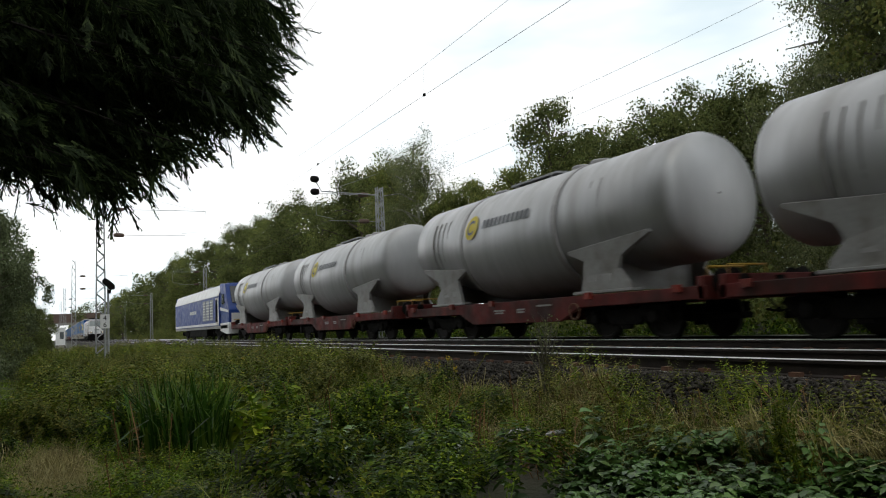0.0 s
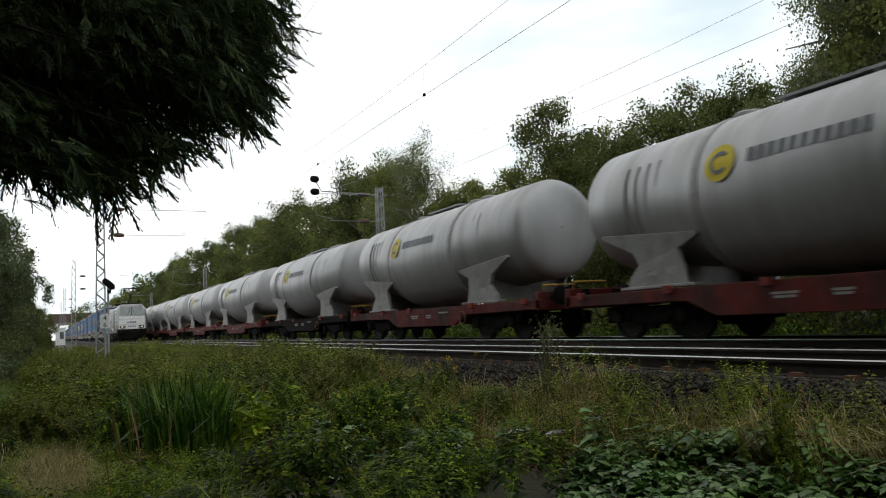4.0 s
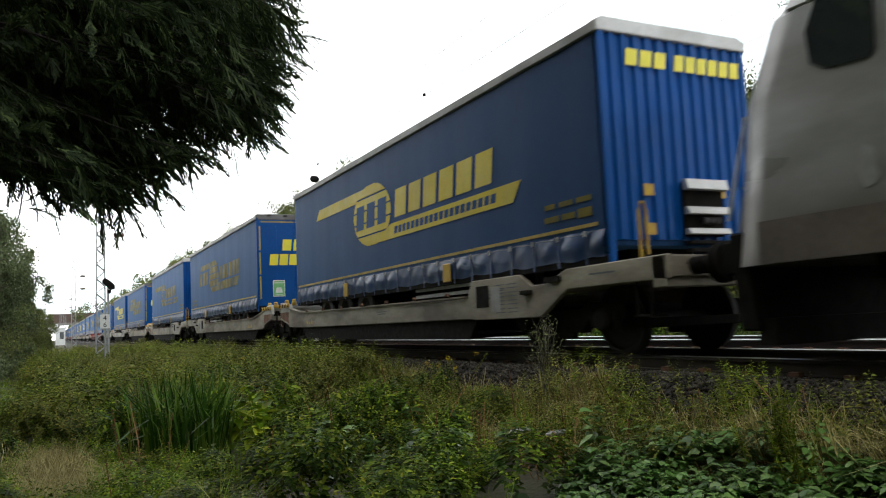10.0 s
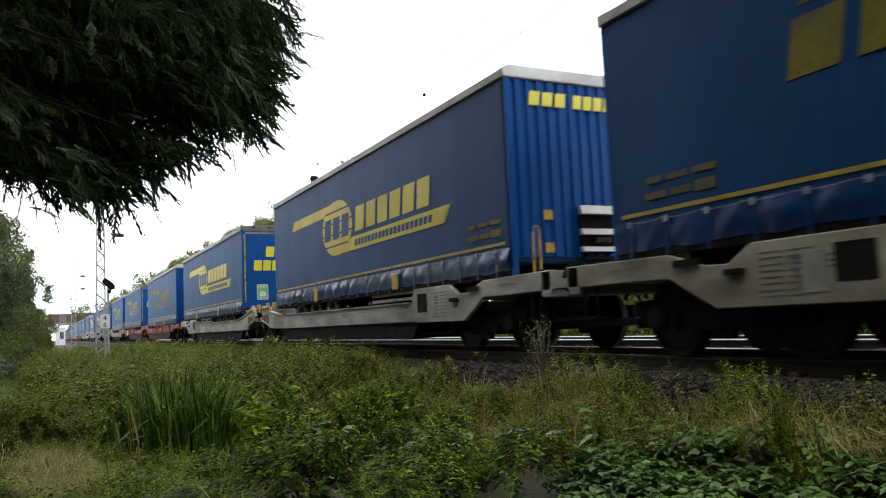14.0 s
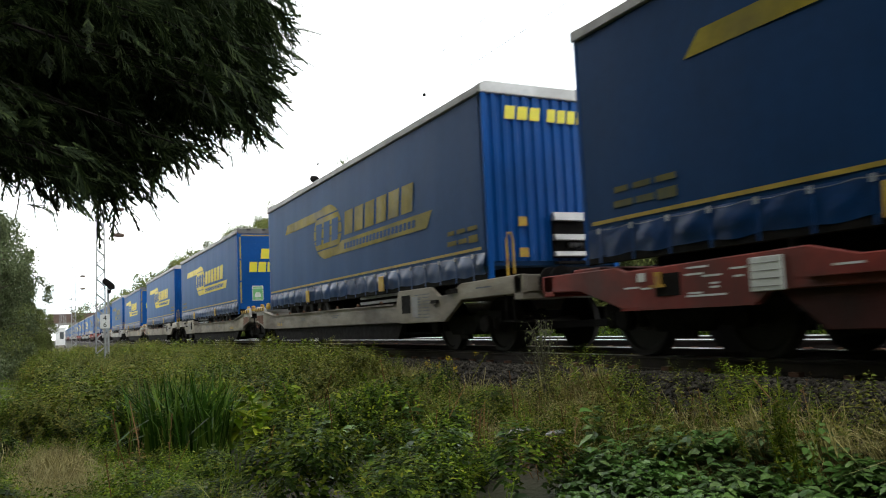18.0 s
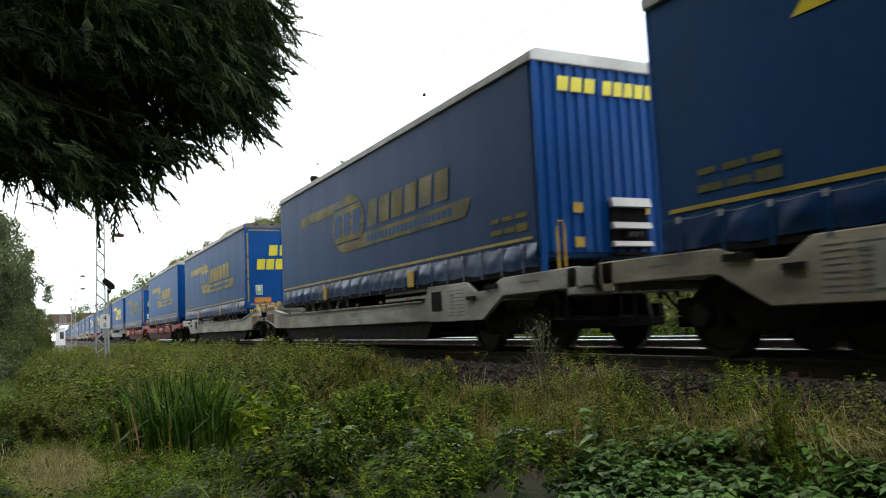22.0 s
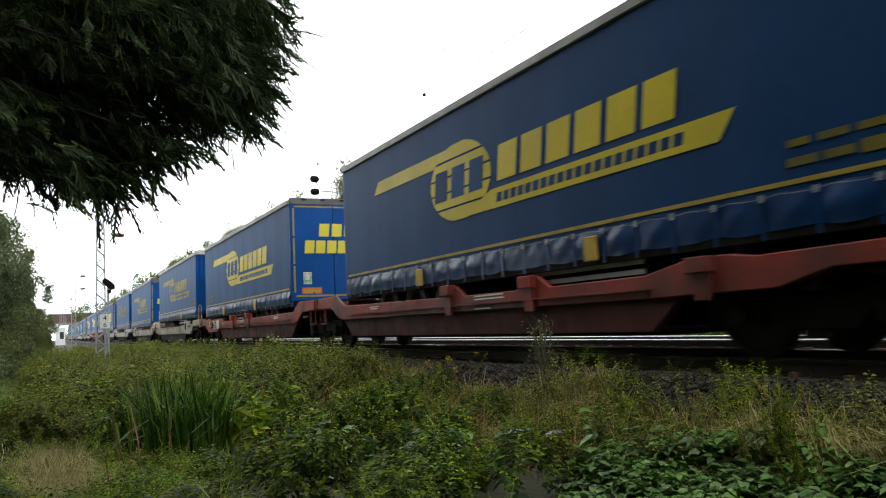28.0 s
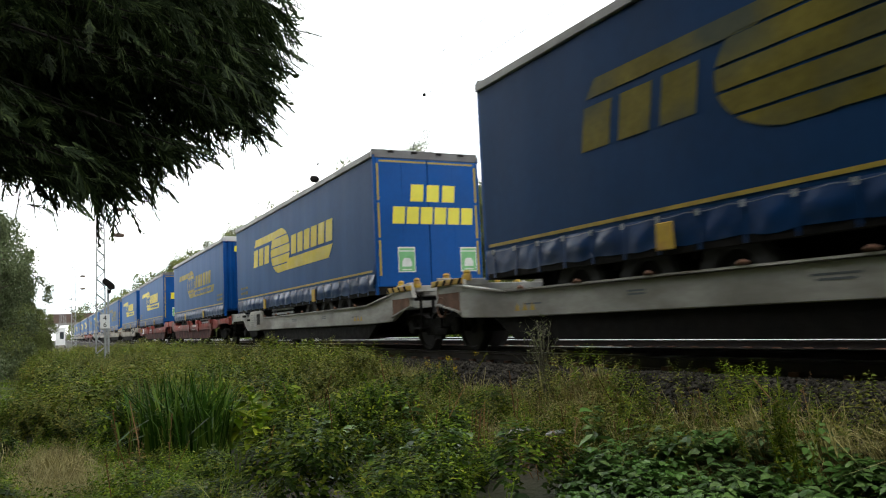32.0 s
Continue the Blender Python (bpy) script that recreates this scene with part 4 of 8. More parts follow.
    for yy, zz, ww, hh in ((nf, 1.98, 0.32, 0.07), (nf + 0.4, 1.98, 0.3, 0.07), (nf + 0.8, 1.98, 0.24, 0.07), (nf, 1.78, 0.3, 0.12), (nf + 0.36, 1.80, 0.3, 0.08), (nf + 0.72, 1.80, 0.34, 0.08)):
        slab(g, x, [(yy, zz), (yy + ww, zz), (yy + ww, zz + hh), (yy, zz + hh)], 0.004)
    tagged(part("side_note", g, M_LOGOFADE, near, "small worn yellow notes"), kind="stuff")
    # yellow tags hung over the rail
    for yy in ((4.2, 9.3) if not front_leads else (4.3, 9.4)):
        g = Geo().prism([(yy - 0.14, BOT - 0.22), (yy + 0.14, BOT - 0.22), (yy + 0.13, BOT + 0.09), (yy - 0.13, BOT + 0.09)], -W - 0.075, -W - 0.05, "x")
        part("yellow_tag", g, M_YELLOW, near, "dull yellow pad", bevel=0.01)
    # the two ends
    rear_y, rear_d = (L, 1) if front_leads else (0.0, -1)
    front_y, front_d = (0.0, -1) if front_leads else (L, 1)

    def flat(y, d, t):
        return (y + d * t, y) if d < 0 else (y, y + d * t)
    # rear: frame, two doors, bars, marks
    a, b = flat(rear_y, rear_d, -0.10)
    for s in (-1, 1):
        g = Geo().box(s * W - 0.055 * (s > 0), s * W + 0.055 * (s < 0), min(a, b), max(a, b), BOT - 0.27, TOP - 0.14)
        part("rear_post", g, M_DOOR, T, "blue rear corner post", bevel=0.006)
    part("rear_header", Geo().box(-W, W, min(a, b), max(a, b), TOP - 0.205, TOP - 0.015), M_ROOFRAIL, T, "weathered rear roof header", bevel=0.012)
    g = Geo()
    for k in (-0.85, -0.3, 0.3, 0.85):
        a3, b3 = flat(rear_y, rear_d, 0.03)
        g.box(k - 0.06, k + 0.06, a3, b3, TOP - 0.085, TOP - 0.045)
    part("marker_lamps", g, M_BLACK, T)
    for s in (-1, 1):
        x0, x1 = (-W + 0.06, -0.006) if s < 0 else (0.006, W - 0.06)
        a, b = flat(rear_y, rear_d, -0.045)
        door = part("rear_door", Geo().box(x0, x1, min(a, b), max(a, b), BOT - 0.1, TOP - 0.21), M_DOOR, T, "bright blue rear door", bevel=0.01)
        g = Geo()
        xb = s * 0.62
        g.tube([(xb, rear_y - rear_d * 0.004, BOT - 0.08), (xb, rear_y - rear_d * 0.004, TOP - 0.24)], 0.008, 8)
        for zz in (1.5, 3.95):
            a3, b3 = flat(rear_y, rear_d, 0.010)
            g.box(xb - 0.03, xb + 0.03, a3, b3, zz, zz + 0.04)
        part("locking_bar", g, M_DOOR, door, "slim blue locking bar", smooth=True)
        a4, b4 = flat(rear_y + rear_d * 0.001, rear_d, 0.004)
        es = Geo()
        xe = s * (W - 0.10)
        for z0, z1 in ((1.55, 2.3), (2.36, 3.1), (3.16, 3.95)):
            es.box(xe - 0.025, xe + 0.025, a4, b4, z0, z1)
        es.box(min(s * 0.02, s * (W - 0.14)), max(s * 0.02, s * (W - 0.14)), a4, b4, TOP - 0.29, TOP - 0.25)
        if orange:
            es.box(min(s * 0.02, s * (W - 0.14)), max(s * 0.02, s * (W - 0.14)), a4, b4, 1.42, 1.47)
        part("edge_stripe", es, M_EDGE, door, "yellow reflective edge stripes")
        # stickers: a bordered plate with a bar of print, a small vehicle shape and two lines
        px = (-0.80 if s < 0 else 0.92) if orange else (-0.57 if s < 0 else 0.93)
        hw, z0, z1 = (0.12, 1.78, 2.12) if orange else (0.20, 1.62, 2.16)
        hw = min(hw, W - 0.13 - px) if s > 0 else hw
        a5, b5 = flat(rear_y + rear_d * 0.005, rear_d, 0.003)
        pl = part("sticker", Geo().box(px - hw, px + hw, a4, b4, z0, z1), M_PALE, door, "sticker with a pale border")
        part("sticker_field", Geo().box(px - hw + 0.02, px + hw - 0.02, a5, b5, z0 + 0.02, z1 - 0.10), M_GREENPLATE if (s < 0 or not orange) else M_MARKGREY, pl, "printed field of the sticker")
        part("sticker_head", Geo().box(px - hw + 0.03, px + hw - 0.03, a5, b5, z1 - 0.075, z1 - 0.03), M_GREENPLATE, pl)
        a6, b6 = flat(rear_y + rear_d * 0.008, rear_d, 0.003)
        q = hw * 0.55
        part("sticker_shape", Geo().prism([(px - q, z0 + 0.12), (px + q, z0 + 0.12), (px + q, z0 + 0.22), (px + q * 0.6, z0 + 0.30), (px - q * 0.6, z0 + 0.30), (px - q, z0 + 0.22)], min(a6, b6), max(a6, b6), "y"), M_PALE, pl)
        part("sticker_line", Geo().box(px - q, px + q, a6, b6, z0 + 0.045, z0 + 0.065), M_PALE, pl)
        if orange:
            ox = -0.68 if s < 0 else 0.80
            ol = part("marker_plate", Geo().box(ox - 0.29, ox + 0.29, a4, b4, 1.5, 1.68), M_ORANGE, door, "orange-red reflective plate")
            part("plate_field", Geo().box(ox - 0.25, ox + 0.25, a5, b5, 1.53, 1.65), M_YELLOW, ol)
    a4, b4 = flat(rear_y + rear_d * 0.001, rear_d, 0.005)
    ya, yb = min(a4, b4), max(a4, b4)
    for k in range(9):
        x0, z0, wd = (-0.43 + 0.38 * k, 3.15, 0.30) if k < 3 else (-0.87 + 0.33 * (k - 3), 2.66, 0.28)
        g = Geo().prism([(x0, z0), (x0 + wd, z0), (x0 + wd + 0.03, z0 + 0.37), (x0 + 0.03, z0 + 0.37)], ya, yb, "y")
        part("door_block", g, M_DOORLOGO, T, "yellow block on the doors" if k == 0 else "")
    g = Geo().box(-W + 0.02, W - 0.02, min(flat(rear_y, rear_d, -0.12)), max(flat(rear_y, rear_d, -0.12)), BOT - 0.27, BOT - 0.1)
    part("rear_sill", g, M_BLACK, T, bevel=0.01)
    # front wall with pressed ribs
    a, b = flat(front_y, front_d, -0.06)
    g = Geo()
    n, prof = 12, []
    for k in range(n):
        x0 = -W + 0.1 + (2 * W - 0.2) * k / n
        s = (2 * W - 0.2) / n
        prof += [(x0, 0.0), (x0 + 0.35 * s, 0.0), (x0 + 0.5 * s, 0.04), (x0 + 0.85 * s, 0.04)]
    prof.append((W - 0.1, 0.0))
    outline = [(p, front_y - front_d * 0.0 + front_d * (q - 0.05)) for p, q in prof] + [(W - 0.1, front_y - front_d * 0.09), (-W + 0.1, front_y - front_d * 0.09)]
    part("front_wall", Geo().prism(outline, BOT + 0.02, TOP - 0.18, "z"), M_DOOR, T, "ribbed blue front wall")
    for s in (-1, 1):
        g = Geo().box(s * W - 0.10 * (s > 0), s * W + 0.10 * (s < 0), min(a, b), max(a, b), BOT - 0.27, TOP - 0.16)
        part("front_post", g, M_DOOR, T, "", bevel=0.012)
    g = Geo().prism([(-W - 0.03, TOP - 0.20), (W + 0.03, TOP - 0.20), (W + 0.03, TOP - 0.06), (W - 0.1, TOP), (-W + 0.1, TOP), (-W - 0.03, TOP - 0.06)], min(front_y - front_d * 0.14, front_y + front_d * 0.02), max(front_y - front_d * 0.14, front_y + front_d * 0.02), "y")
    part("front_header", g, M_SILVER, T, "silver-grey front roof header", bevel=0.015)
    if front_leads:
        a4, b4 = flat(front_y, front_d, 0.006)
        for k in range(9):
            x0, wd = (-0.86 + 0.24 * k, 0.19) if k < 3 else (-0.04 + 0.2 * (k - 3), 0.16)
            g = Geo().prism([(x0, TOP - 0.6), (x0 + wd, TOP - 0.6), (x0 + wd + 0.03, TOP - 0.38), (x0 + 0.03, TOP - 0.38)], min(a4, b4), max(a4, b4), "y")
            part("front_block", g, M_DOORLOGO, T, "yellow block on the front wall" if k == 0 else "")
        for xs, zs in ((-0.62, 2.0), (0.62, 2.0), (-0.62, 1.5)):
            part("front_tag", Geo().box(xs - 0.08, xs + 0.08, front_y - 0.02, front_y - 0.002, zs, zs + 0.15), M_YELLOW, T, "yellow tag")
        # cooler-like box and connector panel
        p = part("connector_panel", Geo().box(-0.08, 0.60, front_y - 0.07, front_y - 0.0, 1.48, 2.20), M_BLACK, T, "black connector panel on the front wall", bevel=0.02)
        for z0, z1 in ((2.08, 2.22), (1.76, 1.86), (1.50, 1.58)):
            part("panel_ledge", Geo().prism([(front_y - 0.17, z0), (front_y - 0.06, z0), (front_y - 0.06, z1), (front_y - 0.13, z1)], -0.1, 0.62, "x"), M_SILVER, p, "silver ledge", bevel=0.008)
        for xs in (0.2, 0.3, 0.4):
            part("coupling_head", Geo().lathe([(-0.16, 0.02), (-0.15, 0.045), (-0.06, 0.05)], (xs, front_y, 1.68), "y", 10), M_TYRE, p)
        for k in range(2):
            part("step_rung", Geo().box(-0.05, 0.6, front_y - 0.12, front_y - 0.0, 1.28 + 0.1 * k, 1.32 + 0.1 * k), M_BLACK, T)
    # chassis, axles, tyres, mudguards
    part("chassis", Geo().box(-0.55, 0.55, 0.5, L - 0.5, 0.98, BOT - 0.05), M_BLACK, T)
    ax0 = (L - 4.9) if front_leads else 2.3
    for k in range(3):
        y = ax0 + 1.31 * k
        for s in (-1, 1):
            g = Geo().lathe([(s * 0.82, 0.28), (s * 0.80, 0.47), (s * 0.83, 0.515), (s * 1.15, 0.515), (s * 1.19, 0.47), (s * 1.18, 0.29), (s * 1.12, 0.27)], (0, y, 0.86), "x", 24)
            ty = part("tyre", g, M_TYRE, T, "black trailer tyre", smooth=True)
            g = Geo().lathe([(s * 1.13, 0.28), (s * 1.10, 0.22), (s * 1.14, 0.12), (s * 1.19, 0.10), (s * 1.19, 0.02)], (0, y, 0.86), "x", 16)
            part("hub", g, M_BLACK, ty, "dark hub", smooth=True)
            g = Geo()
            arc = [(y + 0.60 * math.cos(t), 0.86 + 0.58 * math.sin(t)) for t in [math.pi * q / 8 for q in range(1, 8)]]
            arc2 = [(y + 0.57 * math.cos(t), 0.86 + 0.55 * math.sin(t)) for t in [math.pi * q / 8 for q in range(7, 0, -1)]]
            g.prism(arc + arc2, s * 0.82 if s > 0 else -1.2, s * 1.2 if s > 0 else -0.82, "x")
            part("mudguard", g, M_BLACK, T)
    for s in (-1, 1):
        y0 = 5.9 if front_leads else 6.6
        g = Geo()
        for z in (0.98, 1.1):
            g.box(s * 1.18 - 0.015, s * 1.18 + 0.015, y0 - 2.4 if front_leads else y0, y0 if front_leads else y0 + 2.4, z, z + 0.06)
        part("side_guard", g, M_STEEL, T, "grey side guard bars")
    g = Geo()
    yk = 2.6 if front_leads else L - 2.6
    for s in (-0.6, 0.6):
        g.tube([(s, yk, 0.75), (s, yk, 1.3)], 0.06, 8)
        g.box(s - 0.14, s + 0.14, yk - 0.14, yk + 0.14, 0.7, 0.75)
    part("landing_leg", g, M_STEEL, T)
    return T


def electric_loco():
    """A silver four-axle electric locomotive; -y leads. Origin at the middle, rail height."""
    L = tagged(new("electric_locomotive"), "dirty silver-grey electric locomotive with a sky-blue rear panel", "locomotive")
    W = 1.47
    side = [(-8.78, 0.95), (-8.80, 1.50), (-8.45, 2.55), (-8.0, 3.52), (-7.8, 3.72), (7.8, 3.72), (8.0, 3.52), (8.45, 2.55), (8.80, 1.50), (8.78, 0.95), (7.0, 0.92), (-7.0, 0.92)]
    # hull: lower walls upright, upper walls leaning in, roof in two slopes
    sect = [(-W, 0.92), (-W, 2.45), (-W + 0.05, 3.17), (-1.12, 3.46), (-0.9, 3.54), (0.9, 3.54), (1.12, 3.46), (W - 0.05, 3.17), (W, 2.45), (W, 0.92)]
    g = Geo()
    ends = []
    for z, y in ((0.92, 8.62), (1.5, 8.66), (2.45, 8.36), (3.25, 8.02), (3.62, 7.86), (3.74, 7.70)):
        ends.append((z, y))

    def reach(z):
        return float(np.interp(z, [e[0] for e in ends], [e[1] for e in ends]))
    n = len(sect)
    stations = [-1.0, -0.985, -0.95, 0.95, 0.985, 1.0]
    for q in stations:
        for x, z in sect:
            y = reach(z) * q
            k = 1.0 if abs(q) < 0.97 else (0.955 if abs(q) < 0.99 else 0.88)
            g.v.append((x * (k if abs(x) > 1.0 else 1.0), y, z))
    for i in range(len(stations) - 1):
        for k in range(n):
            a, b = i * n + k, i * n + (k + 1) % n
            g.f.append((a, b, b + n, a + n))
    g.f.append(tuple(range(n)))
    g.f.append(tuple((len(stations) - 1) * n + k for k in reversed(range(n))))
    hull = part("hull", g, M_LOCO, L, "silver-grey body with streaks of brake grime", smooth=True)
    part("roof_edge", Geo().prism([(-1.43, 3.18), (-1.13, 3.47), (-1.15, 3.51), (-1.46, 3.20)], -5.9, 5.9, "y"), M_LOCOROOF, hull, "paler roof slope")
    part("roof_edge", Geo().prism([(1.43, 3.18), (1.13, 3.47), (1.15, 3.51), (1.46, 3.20)], -5.9, 5.9, "y"), M_LOCOROOF, hull)
    for a, b in ((-7.78, -5.92), (5.92, 7.78)):
        part("cab_roof", Geo().prism([(-1.43, 3.19), (-1.14, 3.62), (-0.9, 3.73), (0.9, 3.73), (1.14, 3.62), (1.43, 3.19)], a, b, "y"), M_LOCOROOF, hull, "pale raised cab roof", bevel=0.02)
    for k in range(6):
        y = -5.9 + 2.3 * k
        part("roof_panel", Geo().prism([(-1.44, 3.225), (-1.165, 3.495), (-1.17, 3.512), (-1.455, 3.235)], y, y + 1.9, "y"), M_PATCH if k % 2 else M_LOCOROOF, hull, "pale roof hatch panel")
    x = -W - 0.003
    part("grime_band", Geo().box(x - 0.003, x, -8.2, 8.2, 0.925, 1.32), M_LOCODIRT, hull, "brown grime along the lower edge")
    part("blue_panel", Geo().box(x - 0.004, x, 4.1, 5.86, 0.96, 2.47), M_LOCOBLUE, hull, "sky-blue panel")
    part("blue_panel_top", Geo().prism([(-W - 0.006, 2.47), (-W + 0.044, 3.16), (-W + 0.05, 3.16), (-W, 2.47)], 4.1, 5.86, "y"), M_LOCOBLUE, hull)
    # red three-armed mark and a row of dark blocks, as plain shapes
    for pts in ([(1.15, 3.0), (0.85, 3.0), (0.74, 2.22), (1.37, 2.2)], [(1.62, 2.05), (0.80, 2.16), (0.86, 1.92), (1.60, 1.68)], [(0.68, 2.14), (0.20, 1.95), (0.33, 1.70), (0.72, 2.0)]):
        part("red_mark", slab(Geo(), x - 0.004, [(p, min(q, 2.43)) for p, q in pts], 0.004), M_LOCORED, hull, "dark red arm of a three-armed mark")
    g = Geo().prism([(1.23, 2.43), (0.80, 2.43), (0.85, 2.95), (1.15, 2.95)], 0, 0.004, "x")
    g.v = [(-(W - (z - 2.45) * 0.0625) - 0.006 - vx, y, z) for vx, y, z in g.v]
    part("red_mark_tip", g, M_LOCORED, hull)
    for k in range(7):
        hgt = (0.26, 0.28, 0.36, 0.28, 0.28, 0.28, 0.42)[k]
        q = 0.08 - 0.385 * k
        part("mark_block", slab(Geo(), x - 0.004, [(q, 2.0), (q - 0.25, 2.0), (q - 0.25, 2.0 + hgt), (q, 2.0 + hgt)], 0.003), M_MARKGREY, hull, "dark grey block" if k == 0 else "")
    # cleaned patches where the dirt was wiped off
    rng = random.Random(3)
    for y0, y1, z0, z1 in ((-5.6, -2.9, 1.22, 1.45), (-3.9, -3.6, 1.02, 1.26), (-4.6, -4.3, 1.0, 1.26), (-3.2, -2.95, 1.02, 1.2), (-6.6, -6.25, 1.0, 1.16), (-7.1, -6.8, 1.0, 1.18), (0.2, 1.5, 1.18, 1.34), (0.9, 1.02, 1.0, 1.2), (2.2, 2.6, 1.02, 1.14), (3.1, 3.5, 1.02, 1.2), (-1.6, -1.4, 1.0, 1.15), (-1.2, -1.05, 1.0, 1.18), (-8.0, -7.7, 1.0, 1.18)):
        cy, cz, ry, rz = (y0 + y1) / 2, (z0 + z1) / 2, (y1 - y0) / 2, (z1 - z0) / 2
        pts = [(cy + ry * (abs(math.cos(t)) ** 0.5) * math.copysign(1, math.cos(t)) * rng.uniform(0.88, 1.05), cz + rz * (abs(math.sin(t)) ** 0.5) * math.copysign(1, math.sin(t)) * rng.uniform(0.85, 1.05)) for t in [2 * math.pi * q / 18 for q in range(18)]]
        part("wiped_patch", slab(Geo(), x - 0.004, pts, 0.003), M_PATCH, hull, "pale wiped patch")
    # doors, windows, grips at both cabs on both sides
    for e in (-1, 1):
        for s in (-1, 1):
            def lay(y0, y1, z0, z1, t=0.012, off=0.003):
                a = s * (W + off)
                return Geo().box(min(a, a + s * t), max(a, a + s * t), min(y0 * e, y1 * e), max(y0 * e, y1 * e), z0, z1)
            door = part("cab_door", lay(5.95, 6.72, 1.10, 2.44), M_LOCO, L, "cab door with dark seams", bevel=0.01)
            g = Geo().box(0, 0.012, min(5.95 * e, 6.72 * e), max(5.95 * e, 6.72 * e), 2.46, 3.22)
            g.v = [(s * (W - (z - 2.45) * 0.0625 + 0.004 + vx), y, z) for vx, y, z in g.v]
            part("door_top", g, M_LOCO, door)
            seam = Geo()
            for y in (5.9, 6.75):
                a = s * (W + 0.02)
                seam.tube([(a, y * e, 1.0), (a, y * e, 2.46), (a - s * 0.045, y * e, 3.2)], 0.022, 6)
            part("door_grip", seam, M_STEEL, door, "grey grab rail")
            wz = [(6.90 * e, 2.56), (6.96 * e, 2.50), (7.36 * e, 2.53), (7.50 * e, 2.62), (7.54 * e, 2.92), (7.42 * e, 3.18), (6.96 * e, 3.20), (6.90 * e, 3.14)]
            g = Geo().prism(wz, 0, 0.012, "x")
            g.v = [(s * (W - (z - 2.45) * 0.0625 + 0.004 + vx), y, z) for vx, y, z in g.v]
            part("side_window", g, M_GLASS, L, "dark cab side window")
            part("door_handle", lay(6.60, 6.66, 1.72, 1.98, 0.05), M_STEEL, door, "worn lever handle")
            part("kick_plate", lay(6.02, 6.66, 1.12, 1.24, 0.006, 0.017), M_SILVER, door, "scuffed bare kick plate")
            for pts in ((6.2, 1.42, 0.16, 0.14), (6.45, 1.62, 0.12, 0.16), (6.12, 1.78, 0.09, 0.10), (6.5, 1.34, 0.10, 0.07), (7.05, 1.62, 0.10, 0.20)):
                rr = random.Random(int(pts[0] * 100))
                blob = [(e * (pts[0] + pts[2] * math.cos(q * 0.45) * rr.uniform(0.6, 1.1)), pts[1] + pts[3] * math.sin(q * 0.45) * rr.uniform(0.6, 1.1)) for q in range(14)]
                a = s * (W + (0.017 if pts[0] < 6.7 else 0.005))
                part("bare_patch", Geo().prism(blob, min(a, a + s * 0.003), max(a, a + s * 0.003), "x"), M_SADDLE, door, "flaked pale patch")
            part("step_recess", lay(6.0, 6.65, 0.72, 0.98, 0.01, -0.05), M_BLACK, L)
            for z in (0.45, 0.68):
                part("step", lay(6.05, 6.6, z, z + 0.03, 0.1, -0.12), M_STEEL, L)
        # the front: pale upper panel, windscreen, light clusters, number panel, dark lower apron
        y = lambda z: e * (reach(z) + 0.006)

        def face(x0, x1, z0, z1, t=0.012, b=None):
            x2, x3 = b or (x0, x1)
            return Geo().poly([(x0, y(z0), z0), (x1, y(z0), z0), (x3, y(z1), z1), (x2, y(z1), z1), (x0, y(z0) + e * t, z0), (x1, y(z0) + e * t, z0), (x3, y(z1) + e * t, z1), (x2, y(z1) + e * t, z1)],
                              [(0, 1, 2, 3), (4, 7, 6, 5), (0, 4, 5, 1), (1, 5, 6, 2), (2, 6, 7, 3), (3, 7, 4, 0)])
        fr = part("front_panel", face(-1.24, 1.24, 1.28, 2.58, 0.014, (-1.2, 1.2)), M_FRONTWHITE, L, "white-grey front panel", bevel=0.006)
        part("windscreen", face(-1.12, 1.12, 2.64, 3.46, 0.016, (-1.02, 1.02)), M_WINDSCREEN, L, "wide windscreen, the sky's reflection painted pale", bevel=0.01)
        part("screen_post", face(-0.025, 0.025, 2.62, 3.47, 0.03), M_BLACK, L)
        part("roof_visor", face(-1.1, 1.1, 3.48, 3.66, 0.02, (-0.95, 0.95)), M_STEEL, L)
        for s in (-1, 1):
            g = Geo().tube([(s * 0.45, e * (reach(2.6) + 0.04), 2.55), (s * 0.18, e * (reach(3.1) + 0.04), 3.1)], 0.014, 6)
            g.tube([(s * 0.26, e * (reach(2.9) + 0.04), 2.8), (s * 0.1, e * (reach(3.35) + 0.04), 3.3)], 0.02, 6)
            part("wiper", g, M_BLACK, L)
            hl = part("light_cluster", face(s * 0.86 - 0.25, s * 0.86 + 0.25, 1.36, 1.62, 0.03), M_BLACK, L, "black light cluster", bevel=0.01)
            part("lamp_glass", Geo().lathe([(0, 0.06), (e * 0.02, 0.06), (e * 0.035, 0.04), (e * 0.04, 0.01)], (s * 0.92, e * (reach(1.5) + 0.035), 1.5), "y", 16), M_LAMP, hl, "lit warm headlight", smooth=True)
            part("tail_lamp", Geo().lathe([(0, 0.06), (e * 0.02, 0.06), (e * 0.03, 0.01)], (s * 0.72, e * (reach(1.5) + 0.035), 1.48), "y", 12), M_PALE, hl)
            part("corner_rail", Geo().tube([(s * 1.3, e * (reach(1.4) + 0.05), 1.4), (s * 1.26, e * (reach(2.4) + 0.05), 2.4)], 0.018, 6), M_SILVER, L)
        part("lamp_housing", face(-0.17, 0.17, 2.32, 2.52, 0.03), M_SILVER, fr, "silver middle lamp housing", bevel=0.008)
        part("top_lamp", Geo().lathe([(0.012 * e, 0.055), (e * 0.03, 0.055), (e * 0.04, 0.02)], (0.0, e * (reach(2.42) + 0.02), 2.42), "y", 16), M_LAMP, fr, "lit middle headlight", smooth=True)
        g = Geo()
